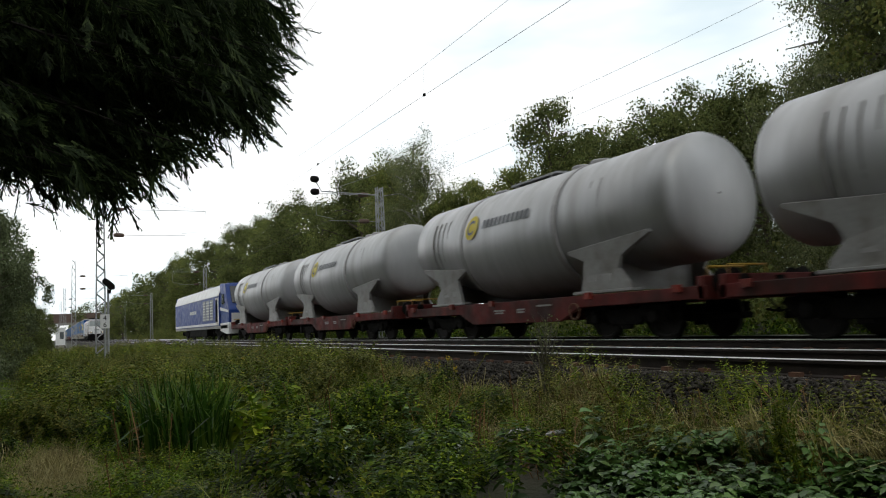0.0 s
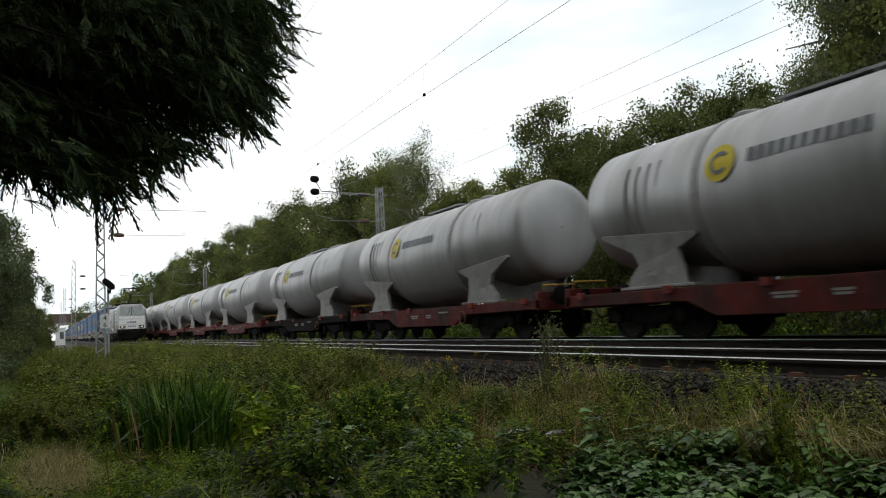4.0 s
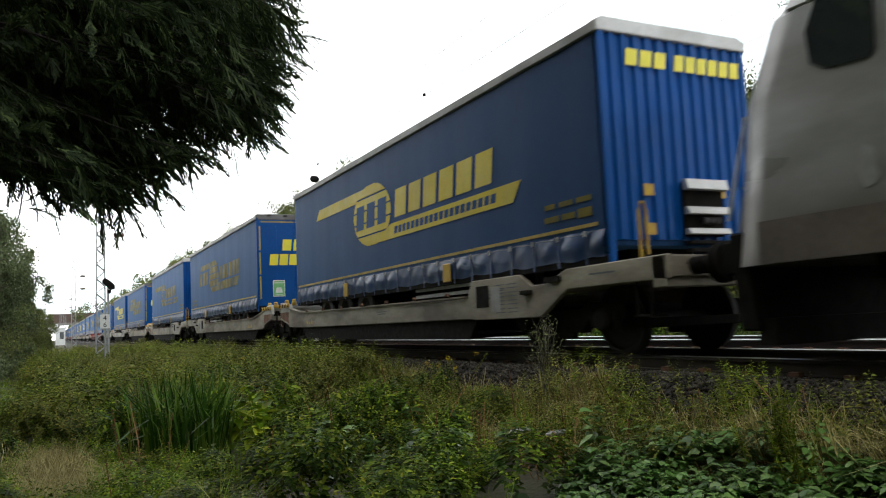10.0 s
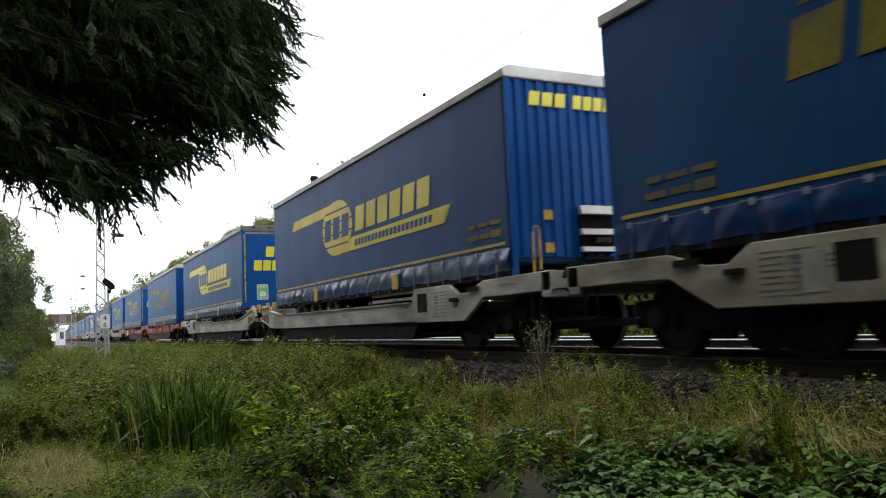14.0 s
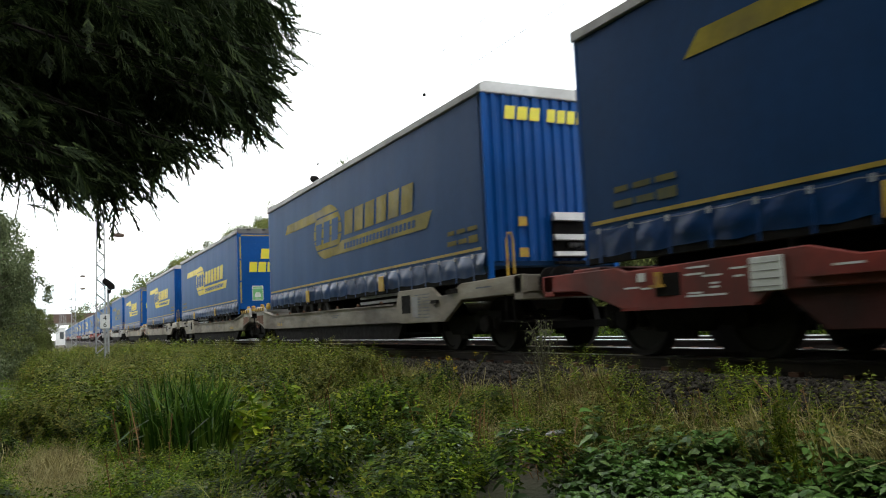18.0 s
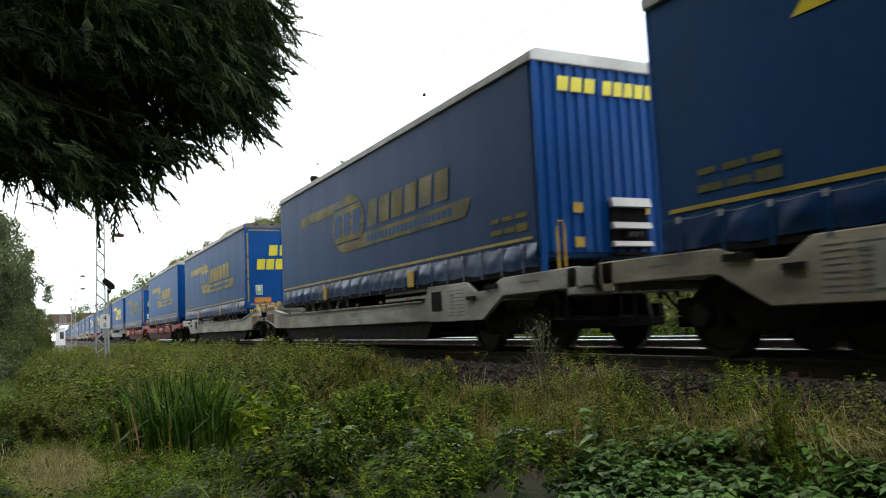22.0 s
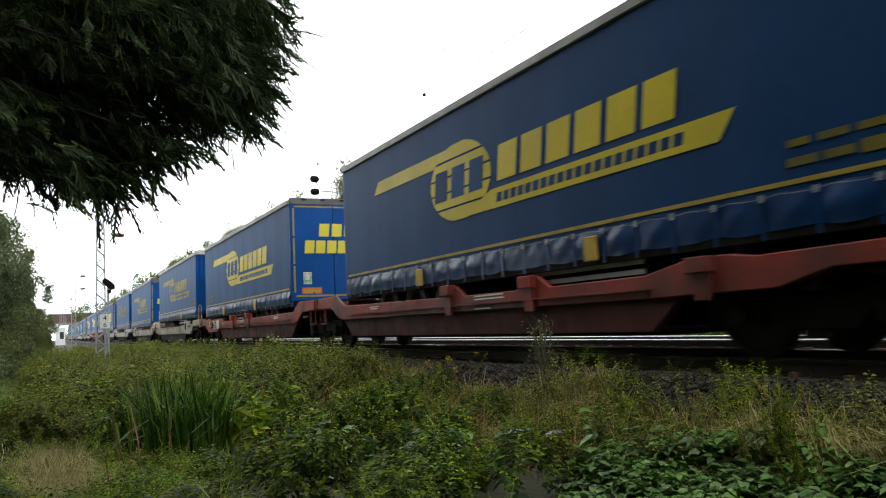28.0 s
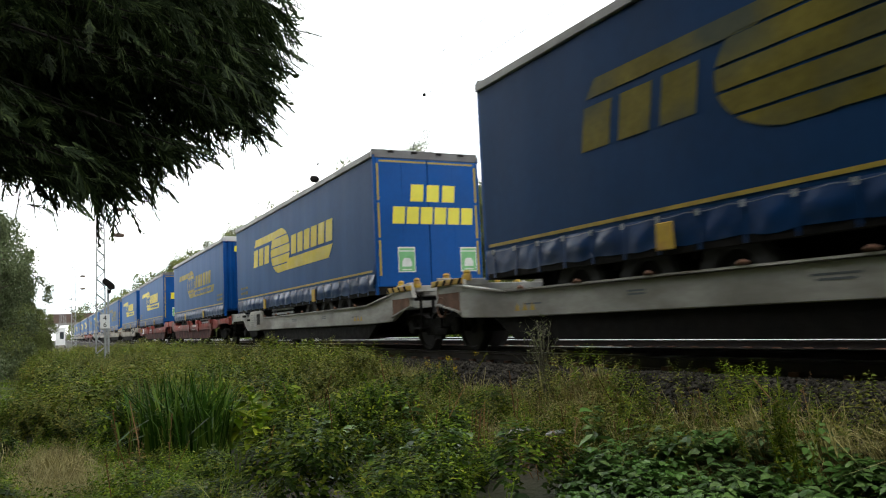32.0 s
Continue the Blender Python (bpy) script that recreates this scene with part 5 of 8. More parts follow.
        for k in range(3):
            g.poly([(-0.2 + 0.22 * k, y(1.9) + e * 0.018, 1.86), (-0.05 + 0.22 * k, y(1.9) + e * 0.018, 1.86), (-0.05 + 0.22 * k, y(2.06) + e * 0.02, 2.04), (-0.2 + 0.22 * k, y(2.06) + e * 0.02, 2.04)], [(0, 1, 2, 3)])
        g.poly([(-0.46, y(1.9) + e * 0.018, 1.86), (-0.26, y(1.9) + e * 0.018, 1.86), (-0.36, y(2.06) + e * 0.02, 2.06)], [(0, 1, 2)])
        part("front_mark", g, M_MARKGREY, fr, "dark plain blocks")
        g = Geo()
        for k in range(7):
            g.poly([(-0.34 + 0.1 * k, y(1.5) + e * 0.018, 1.48), (-0.27 + 0.1 * k, y(1.5) + e * 0.018, 1.48), (-0.27 + 0.1 * k, y(1.58) + e * 0.018, 1.59), (-0.34 + 0.1 * k, y(1.58) + e * 0.018, 1.59)], [(0, 1, 2, 3)])
        part("number_bars", g, M_MARKGREY, fr, "row of small dark bars")
        for z in (1.72, 2.24):
            part("panel_seam", face(-1.2, 1.2, z, z + 0.014, 0.017), M_MARKGREY, fr)
        for s in (-1, 1):
            part("hand_rail", Geo().tube([(s * 0.5, y(2.57) + e * 0.02, 2.565), (s * 0.52, y(2.57) + e * 0.07, 2.57), (s * 0.98, y(2.57) + e * 0.07, 2.57), (s * 1.0, y(2.57) + e * 0.02, 2.565)], 0.014, 6), M_SILVER, fr, "silver hand rail")
            part("warning_mark", Geo().poly([(s * 0.86 - 0.08, y(3.52) + e * 0.022, 3.52), (s * 0.86 + 0.08, y(3.52) + e * 0.022, 3.52), (s * 0.86, y(3.62) + e * 0.022, 3.63)], [(0, 1, 2)]), M_YELLOW, fr, "small yellow triangle")
        g = Geo().prism([(-1.3, 0.30), (1.3, 0.30), (1.38, 1.26), (-1.38, 1.26)], min(e * 8.45, e * 8.66), max(e * 8.45, e * 8.66), "y")
        part("apron", g, M_BLACK, L, "black buffer beam and apron", bevel=0.02)
        buffers(L, e * 8.62, 1.04, e)
        for s in (-1, 1):
            part("buffer_box", Geo().box(s * 0.875 - 0.3, s * 0.875 + 0.3, min(e * 8.6, e * 8.95), max(e * 8.6, e * 8.95), 0.86, 1.22), M_BLACK, L, "black crash box", bevel=0.03)
        coupling(L, e * 8.6, e)
        part("plough", Geo().prism([(-1.25, 0.16), (1.25, 0.16), (1.2, 0.42), (-1.2, 0.42)], min(e * 8.3, e * 8.5), max(e * 8.3, e * 8.5), "y"), M_BLACK, L)
    # bogies
    for y in (-5.2, 5.2):
        b = bogie(L, y, 2.6, 0.62)
        b.name = "drive_bogie"
        part("bogie_skirt", Geo().box(-1.28, 1.28, y - 2.0, y + 2.0, 0.72, 0.93), M_BLACK, L)
    part("transformer_box", Geo().box(-1.3, 1.3, -2.6, 2.6, 0.28, 0.93), M_BLACK, L, "grimy underfloor box", bevel=0.03)
    for y in (-6.9, -3.4, 3.4, 6.9):
        part("sand_pipe", Geo().tube([(-1.2, y, 0.95), (-1.2, y, 0.45), (-0.9, y, 0.15)], 0.03, 6), M_BLACK, L)
    # vents
    for y in (-2.2, 2.4):
        part("vent", Geo().box(-W - 0.008, -W, y - 0.12, y + 0.12, 1.16, 1.36), M_BLACK, hull)
    # roof gear: raised pantograph, folded one, insulators, bus bar
    def pantograph(y, up, e):
        base = Geo()
        for s in (-0.55, 0.55):
            base.tube([(s, y - 0.9, 3.92), (s, y + 0.9, 3.92)], 0.03, 6)
            for d in (-0.8, 0.8):
                base.lathe([(3.53, 0.07), (3.70, 0.09), (3.82, 0.06), (3.88, 0.08), (3.92, 0.05)], (s, y + d, 0), "z", 8)
        for d in (-0.9, 0.9):
            base.tube([(-0.55, y + d, 3.92), (0.55, y + d, 3.92)], 0.03, 6)
        p = part("pantograph", base, M_BLACK, L, "raised pantograph" if up else "folded pantograph")
        knee = (y + e * 1.55, 4.62) if up else (y + e * 1.3, 4.02)
        head = (y - e * 0.35, 5.42) if up else (y - e * 0.6, 4.14)
        part("lower_arm", Geo().tube([(0, y - e * 0.5, 3.95), (0, knee[0], knee[1])], 0.055, 8), M_BLACK, p)
        g = Geo()
        for s in (-1, 1):
            g.tube([(s * 0.12, knee[0], knee[1]), (s * 0.42, head[0], head[1])], 0.025, 6)
        g.tube([(0.1, y + e * 0.2, 4.0), (0.1, knee[0] + e * 0.1, knee[1] - 0.1)], 0.018, 6)
        part("upper_arm", g, M_BLACK, p)
        for d in (-0.2, 0.2):
            c = [(-0.97, -0.28), (-0.85, -0.12), (-0.65, 0.0), (0.65, 0.0), (0.85, -0.12), (0.97, -0.28)]
            part("contact_strip", Geo().tube([(a, head[0] + d, head[1] + 0.06 + b) for a, b in c], 0.024, 6), M_BLACK, p)
        part("head_frame", Geo().tube([(-0.6, head[0] - 0.2, head[1]), (0.6, head[0] - 0.2, head[1]), (0.6, head[0] + 0.2, head[1]), (-0.6, head[0] + 0.2, head[1]), (-0.6, head[0] - 0.2, head[1])], 0.018, 6), M_BLACK, p)
    pantograph(-5.6, True, -1)
    pantograph(5.6, False, 1)
    pantograph(3.0, False, -1)
    part("roof_walk", Geo().box(-0.75, 0.75, -3.6, 1.8, 3.53, 3.68), M_LOCOROOF, L, bevel=0.02)
    g = Geo().tube([(0.3, -3.4, 4.0), (0.3, 4.5, 4.0)], 0.025, 6)
    for yy in (-3.2, -1.6, 0, 1.6, 4.2):
        g.lathe([(3.53, 0.08), (3.7, 0.1), (3.86, 0.07), (3.93, 0.09), (4.0, 0.05)], (0.3, yy, 0), "z", 8)
    part("bus_bar", g, M_BLACK, L)
    part("horn", Geo().tube([(0.8, -7.2, 3.7), (0.8, -7.2, 4.1)], 0.025, 6), M_BLACK, L)
    return L


def tank_wagon(paint, label):
    """A flat wagon with one large white-grey tank on two flared saddles."""
    w = tagged(new("tank_wagon"), label, "tank wagon", "wagons of the tank train")
    # the tank: upright rings; the top line level, the belly deeper in the middle
    ys = [-5.62, -5.60, -5.56, -5.51, -5.44, -5.32, -4.2, -2.6, -2.0, 0.0, 2.0, 2.6, 4.2, 5.32, 5.44, 5.51, 5.56, 5.60, 5.62]
    rs = [0.02, 0.62, 0.92, 1.09, 1.19, 1.25, 1.27, 1.34, 1.46, 1.50, 1.46, 1.34, 1.27, 1.25, 1.19, 1.09, 0.92, 0.62, 0.02]
    top = 3.98
    g = Geo()
    seg = 48
    for y, r in zip(ys, rs):
        full = max(r, 1.25) if abs(y) >= 5.3 else r
        cz = top - full
        for k in range(seg):
            a = 2 * math.pi * k / seg
            g.v.append((r * math.cos(a), y, cz + r * math.sin(a)))
    for i in range(len(ys) - 1):
        for k in range(seg):
            a, b = i * seg + k, i * seg + (k + 1) % seg
            g.f.append((a, b, b + seg, a + seg))
    tank = part("tank", g, M_TANK, w, "large white-grey tank with dusty belly", smooth=True)
    for m in tank.data.polygons:
        m.use_smooth = True

    def ring(y, r, wide, mat_, deep=0.02, a0=0.0, a1=360.0, name="band"):
        q = Geo()
        steps = 40
        for k in range(steps + 1):
            a = radians(a0 + (a1 - a0) * k / steps)
            for rr, yy in ((r + deep, y - wide / 2), (r + deep, y + wide / 2), (r - 0.03, y + wide / 2), (r - 0.03, y - wide / 2)):
                q.v.append((rr * math.cos(a), yy, top - r + rr * math.sin(a)))
        for k in range(steps):
            for j in range(4):
                q.f.append((k * 4 + j, k * 4 + (j + 1) % 4, k * 4 + 4 + (j + 1) % 4, k * 4 + 4 + j))
        return part(name, q, mat_, tank)
    ring(2.15, 1.44, 0.16, M_TANKBAND)
    ring(-2.15, 1.44, 0.16, M_TANKBAND)
    for y in (3.25, 3.55, 3.85, 4.15):
        ring(y, 1.27, 0.05, M_SADDLE, 0.035, 150, 225, "stiffener")
        if y < 3.8:
            ring(-y, 1.27, 0.035, M_SADDLE, 0.025, 150, 190, "stiffener")
    # side mark: yellow disc and a row of dark blocks, as plain shapes bent to the tank
    def wrap(pts, r=1.475, off=0.008):
        out = []
        for y, z in pts:
            cz = top - 1.5
            c = math.sqrt(max(0.01, 1.5 ** 2 - (z - cz) ** 2))
            out.append((-(c + off), y, z))
        return out
    d = Geo()
    n = 28
    d.v = wrap([(1.55, 2.95)] + [(1.55 + 0.32 * math.cos(2 * math.pi * k / n), 2.95 + 0.32 * math.sin(2 * math.pi * k / n)) for k in range(n)])
    d.f = [(0, 1 + k, 1 + (k + 1) % n) for k in range(n)]
    disc = part("yellow_disc", d, M_LOGO, tank, "yellow disc mark")
    d = Geo()
    pts, f = [], []
    for k in range(16):
        a = radians(40 + 280 * k / 15)
        pts += [(1.55 - 0.20 * math.cos(a), 2.95 + 0.20 * math.sin(a)), (1.55 - 0.13 * math.cos(a), 2.95 + 0.13 * math.sin(a))]
        if k:
            f.append((2 * k - 2, 2 * k - 1, 2 * k + 1, 2 * k))
    d.v, d.f = wrap(pts, off=0.014), f
    part("disc_print", d, M_MARKGREY, disc, "dark open ring")
    d = Geo()
    for k in range(11):
        y = 0.98 - 0.2 * k
        hgt = 0.22
        d.poly(wrap([(y, 2.86), (y - 0.14, 2.86), (y - 0.14, 2.86 + hgt), (y, 2.86 + hgt)]), [(0, 1, 2, 3)])
    tagged(part("word_mark", d, M_MARKGREY, tank, "row of dark grey blocks"), kind="stuff")
    # walkway and hatches on top
    g = Geo().box(-0.35, 0.35, -0.9, 1.2, top + 0.03, top + 0.08)
    for y in (-0.6, 0.9):
        g.tube([(-0.3, y, top - 0.06), (-0.3, y, top + 0.05)], 0.03, 6)
    part("top_walkway", g, M_STEEL, tank, "grey grating walkway on top")
    for y in (-1.5, 2.1, -2.2):
        part("hatch", Geo().lathe([(top - 0.1, 0.26), (top + 0.06, 0.26), (top + 0.09, 0.22), (top + 0.1, 0.02)], (0, y, 0), "z", 18), M_TANKBAND, tank, smooth=True)
    # saddles: a plate with flared wings under each end
    for e in (-1, 1):
        for s in (-1, 1):
            wing = [(e * 2.72, 1.02), (e * 4.30, 1.02), (e * 4.26, 1.16), (e * 3.98, 1.44), (e * 4.10, 1.68), (e * 5.0, 2.05), (e * 4.95, 2.11), (e * 2.35, 1.92), (e * 2.35, 1.86), (e * 2.88, 1.66), (e * 2.80, 1.30)]
            g = Geo().prism(wing, min(s * 1.10, s * 1.20), max(s * 1.10, s * 1.20), "x")
            g.v = [(x + s * 0.10 * max(0, (z - 1.5)) - s * 0.0, y, z) for x, y, z in g.v]
            part("saddle", g, M_SADDLE, w, "pale grey flared saddle plate", bevel=0.01)
            part("saddle_foot", Geo().box(min(s * 1.0, s * 1.26), max(s * 1.0, s * 1.26), min(e * 2.5, e * 4.45), max(e * 2.5, e * 4.45), 0.97, 1.03), M_SADDLE, w, bevel=0.01)
            for k in range(2):
                yy = e * (3.1 + 0.5 * k)
                part("saddle_label", Geo().box(min(s * 1.2, s * 1.206), max(s * 1.2, s * 1.206), yy - 0.14, yy + 0.14, 1.22, 1.36), M_TANKBAND, w, "worn grey label")
        part("saddle_web", Geo().prism([(-1.1, 1.02), (1.1, 1.02), (1.1, 1.6), (0.7, 1.55), (0, 1.48), (-0.7, 1.55), (-1.1, 1.6)], e * 3.6 - 0.06, e * 3.6 + 0.06, "y"), M_SADDLE, w)
    # wagon frame: fish-bellied sills, decks, headstocks
    sill = [(-6.35, 0.72), (-6.35, 0.95), (6.35, 0.95), (6.35, 0.72), (2.7, 0.70), (2.0, 0.42), (-2.0, 0.42), (-2.7, 0.70)]
    for s in (-1, 1):
        part("side_sill", Geo().prism(sill, min(s * 1.18, s * 1.28), max(s * 1.18, s * 1.28), "x"), paint, w, "grimy fish-bellied side sill", bevel=0.012)
        g = Geo()
        for y in (-5.7, -3.1, 0.9, 3.1, 5.7):
            g.box(s * 1.28 if s > 0 else -1.36, 1.36 if s > 0 else -1.28, y - 0.1, y + 0.1, 0.86, 1.0)
        part("spigot", g, M_RED, w, "brighter red container spigots", bevel=0.008)
        g = Geo()
        for y0, ww, z0 in ((0.6, 0.5, 0.72), (0.6, 0.4, 0.66), (-0.4, 0.35, 0.72), (-0.4, 0.3, 0.66), (-1.4, 0.6, 0.78)):
            g.box(min(s * 1.28, s * 1.284), max(s * 1.28, s * 1.284), y0 - ww / 2, y0 + ww / 2, z0, z0 + 0.04)
        part("sill_notes", g, M_SADDLE, w, "small pale notes")
    part("deck", Geo().box(-1.18, 1.18, -6.3, 6.3, 0.74, 0.9), M_WEBRED, w, "dark red-brown deck")
    for e in (-1, 1):
        part("headstock", Geo().box(-1.28, 1.28, min(e * 6.15, e * 6.32), max(e * 6.15, e * 6.32), 0.70, 1.12), paint, w, bevel=0.012)
        buffers(w, e * 6.08, 1.02, e)
        coupling(w, e * 6.2, e)
        bogie(w, e * 3.9)
        part("end_rail", Geo().tube([(-1.1, e * 6.25, 1.0), (-1.1, e * 6.25, 1.28), (-0.2, e * 6.25, 1.28), (-0.2, e * 6.25, 1.0)], 0.022, 6), M_YELLOW, w, "yellow end rail")
    part("brake_wheel", ring_bar(-1.32, -2.6, 0.62, 0.17), M_RUST, w, "rusty ring of the hand brake")
    return w


def diesel_loco():
    """The long blue and white locomotive that heads the tank train; +y leads."""
    L = tagged(new("diesel_locomotive"), "long blue and white locomotive heading the tank train", "locomotive")
    W = 1.45
    g = Geo()
    out = [(-W, 0.95), (-W, 2.9), (-1.2, 3.55), (-0.8, 3.75), (0.8, 3.75), (1.2, 3.55), (W, 2.9), (W, 0.95)]
    g.prism(out, -8.6, 10.9, "y")
    hull = part("hull", g, M_BLUELOCO, L, "blue body", bevel=0.03)
    part("roof_stripe", Geo().prism([(-W - 0.01, 2.9), (-1.21, 3.56), (-1.23, 3.60), (-W - 0.03, 2.93)], -8.6, 10.9, "y"), M_WHITE, hull, "white roof slope")
    part("nose", Geo().prism([(-11.2, 0.95), (-11.3, 1.9), (-10.6, 2.9), (-10.2, 3.6), (-8.6, 3.7), (-8.6, 0.95)], -1.36, 1.36, "x"), M_BLUELOCO, L, "sloping blue cab end", bevel=0.05)
    part("end_window", Geo().prism([(-11.02, 2.35), (-10.62, 2.95), (-10.35, 3.4), (-10.37, 3.42), (-10.66, 2.97), (-11.06, 2.36)], -1.1, 1.1, "x"), M_GLASS, L)
    part("end_panel", Geo().box(-1.2, 1.2, -11.34, -11.24, 1.0, 1.7), M_WHITE, L, "white end panel", bevel=0.02)
    part("front_nose", Geo().prism([(10.9, 0.95), (11.3, 1.9), (10.9, 2.9), (10.9, 3.6)], -1.36, 1.36, "x"), M_BLUELOCO, L)
    for y0, y1 in ((-8.2, -7.4), (4.0, 7.0), (7.6, 9.4)):
        part("side_panel", Geo().box(-W - 0.012, -W, y0, y1, 1.2, 2.7), M_BLUELOCO, hull, bevel=0.005)
    for k in range(3):
        v = part("side_grille", Geo().box(-W - 0.015, -W, -6.6 + 1.4 * k, -5.5 + 1.4 * k, 1.35, 2.75), M_STEEL, hull, "grey side grille")
        for q in range(7):
            part("grille_slat", Geo().box(-W - 0.028, -W - 0.015, -6.55 + 1.4 * k, -5.55 + 1.4 * k, 1.42 + 0.19 * q, 1.48 + 0.19 * q), M_PALE, v)
    part("white_band", Geo().box(-W - 0.014, -W, -8.5, 10.8, 1.0, 1.16), M_WHITE, hull, "white lower band")
    part("cab_door", Geo().box(-W - 0.012, -W, -9.6 + 1.1, -7.7 + 0.2, 1.1, 2.8), M_WHITE, L)
    part("cab_skirt", Geo().prism([(-11.25, 0.42), (-11.32, 1.12), (-8.7, 1.12), (-8.7, 0.62), (-10.4, 0.42)], -1.40, 1.40, "x"), M_WHITE, L, "white lower cab skirt", bevel=0.02)
    part("cab_side_window", Geo().prism([(-10.05, 2.30), (-9.25, 2.30), (-9.25, 2.95), (-9.85, 2.95)], -1.40, -1.355, "x"), M_GLASS, L, "dark cab side window")
    part("cab_stripe", Geo().prism([(-11.2, 1.75), (-8.6, 1.95), (-8.6, 2.15), (-11.1, 1.90)], -1.385, -1.355, "x"), M_WHITE, L, "white slanted stripe")
    for k in range(7):
        part("side_bar", Geo().box(-W - 0.016, -W, 0.2 + 0.42 * k, 0.46 + 0.42 * k, 1.95, 2.2), M_PALE, hull, "pale block on the blue side")
    part("fuel_tank", Geo().box(-1.3, 1.3, -3.2, 4.2, 0.25, 0.95), M_BLACK, L, bevel=0.05)
    part("frame", Geo().box(-1.4, 1.4, -11.0, 11.0, 0.78, 0.97), M_SADDLE, L)
    for y in (-6.6, 7.2):
        b = bogie(L, y, 3.4, 0.53)
        wheelset(b, 0.0, 0.53)
    part("exhaust", Geo().box(-0.5, 0.5, -1.0, 1.5, 3.75, 3.92), M_STEEL, L, bevel=0.03)
    buffers(L, -11.1, 1.04, -1)
    buffers(L, 11.1, 1.04, 1)
    return L


# ---- the overhead line ----
def lattice_mast(x, y, h, label, arm=None, width=0.42):
    m = thing("lattice_mast", label, "mast", "overhead line masts", at=pose(x, y, -1.0))
    for sx in (-1, 1):
        for sy in (-1, 1):
            g = Geo().tube([(sx * width / 2, sy * width / 2, 0), (sx * width * 0.32, sy * width * 0.32, h)], 0.035, 4)
            part("leg", g, M_STEEL, m)
    n = int(h / 0.36)
    g = Geo()
    for k in range(n):
        a, b = k / n, (k + 1) / n
        wa, wb = width / 2 * (1 - 0.36 * a), width / 2 * (1 - 0.36 * b)
        s = 1 if k % 2 else -1
        for d in (-1, 1):
            g.tube([(s * wa, d * wa, a * h), (-s * wb, d * wb, b * h)], 0.026, 4)
            g.tube([(d * wa, s * wa, a * h), (d * wb, -s * wb, b * h)], 0.022, 4)
    part("lattice", g, M_STEEL, m, "zigzag lattice bars")
    part("footing", Geo().box(-0.45, 0.45, -0.45, 0.45, -0.3, 0.25), M_SLEEPER, m, "concrete footing", bevel=0.03)
    if arm:
        ax, az, iz = arm      # end of the arm across the track, its height, the lower height
        s = 1 if ax > 0 else -1
        part("cantilever", Geo().tube([(0, 0, az), (ax, 0, az)], 0.018, 6), M_STEEL, m)
        part("stay", Geo().tube([(0, 0, az + 1.1), (ax * 0.9, 0, az + 0.05)], 0.010, 6), M_STEEL, m)
        part("steady_arm", Geo().tube([(ax, 0, az), (ax, 0, iz + 0.25), (ax * 0.75, 0, iz + 0.1)], 0.012, 6), M_STEEL, m)
        part("insulator", Geo().tube([(s * 0.6, 0, az), (s * 0.85, 0, az), (s * 1.1, 0, az)], [0.09, 0.12, 0.09], 10), M_BROWN, m, "dark ribbed insulator")
        part("lower_bar", Geo().tube([(0, 0, iz), (ax * 0.8, 0, iz)], 0.014, 6), M_STEEL, m)
        part("insulator", Geo().tube([(s * 0.6, 0, iz), (s * 0.85, 0, iz), (s * 1.1, 0, iz)], [0.09, 0.12, 0.09], 10), M_BROWN, m, "dark ribbed insulator")
    return m


def overhead_wire(x, contact, carrier, sag, spans, label):
    """A straight contact wire, a sagging carrier wire above it, and droppers between them."""
    w = tagged(new("overhead_wire"), label, "overhead wire", "overhead wires")
    part("contact_wire", Geo().tube([(x, spans[0], contact), (x, spans[-1], contact)], 0.0045, 5), M_WIRE, w)
    for a, b in zip(spans, spans[1:]):
        pts = []
        for k in range(13):
            t = k / 12
            pts.append((x, a + (b - a) * t, carrier - sag * 4 * t * (1 - t)))
        part("carrier_wire", Geo().tube(pts, 0.0035, 5, False), M_WIRE, w)
        for k in range(1, 12, 2):
            part("dropper", Geo().tube([pts[k], (x, pts[k][1], contact)], 0.002, 4), M_WIRE, w)
            part("clamp", Geo().box(x - 0.02, x + 0.02, pts[k][1] - 0.03, pts[k][1] + 0.03, contact - 0.02, contact + 0.04), M_BLACK, w)
    return w


def build_line():
    for k, y in enumerate((42, 88, 138, 182)):
        lattice_mast(2.3, y, 9.6, "tall galvanised lattice mast beside the near track", (5.1, 7.9, 6.6), 0.46)
    for y in (35.5, 84, 132, 180):
        lattice_mast(14.6, y, 8.3, "lattice mast behind the far track", (-3.25, 7.9, 6.6))
    m = tagged(new("tensioning_arm"), "thin arm with two dark insulators over the far track", "line gear")
    m.matrix_basis = pose(11.3, 35.2, 6.9)
    part("arm", Geo().tube([(3.1, 0.2, 0.0), (0.25, 0, 0.05), (-0.05, 0, 0.55)], 0.03, 6), M_STEEL, m)
    for z in (0.62, 0.02):
        part("insulator", Geo().lathe([(-0.22, 0.05), (-0.16, 0.14), (0.0, 0.17), (0.16, 0.14), (0.22, 0.05)], (-0.08, 0, z), "x", 14), M_BLACK, m, "dark oval insulator", smooth=True)
    overhead_wire(TRACK_B, 5.52, 7.1, 0.95, [-52, -4, 42, 88, 138, 182, 230], "contact wire with droppers over the near track")
    overhead_wire(TRACK_A, 5.34, 7.1, 1.15, [-60, -12, 35.5, 84, 132, 180, 230], "contact wire with droppers over the far track")
    f = tagged(new("feeder_wire"), "single feeder wire on the mast tops", "overhead wire", "overhead wires")
    for a, b in zip((-4, 42, 88, 138), (42, 88, 138, 182)):
        part("span", Geo().tube([(4.6, a + (b - a) * k / 12, 8.1 - 1.4 * 4 * (k / 12) * (1 - k / 12)) for k in range(13)], 0.004, 5, False), M_WIRE, f)


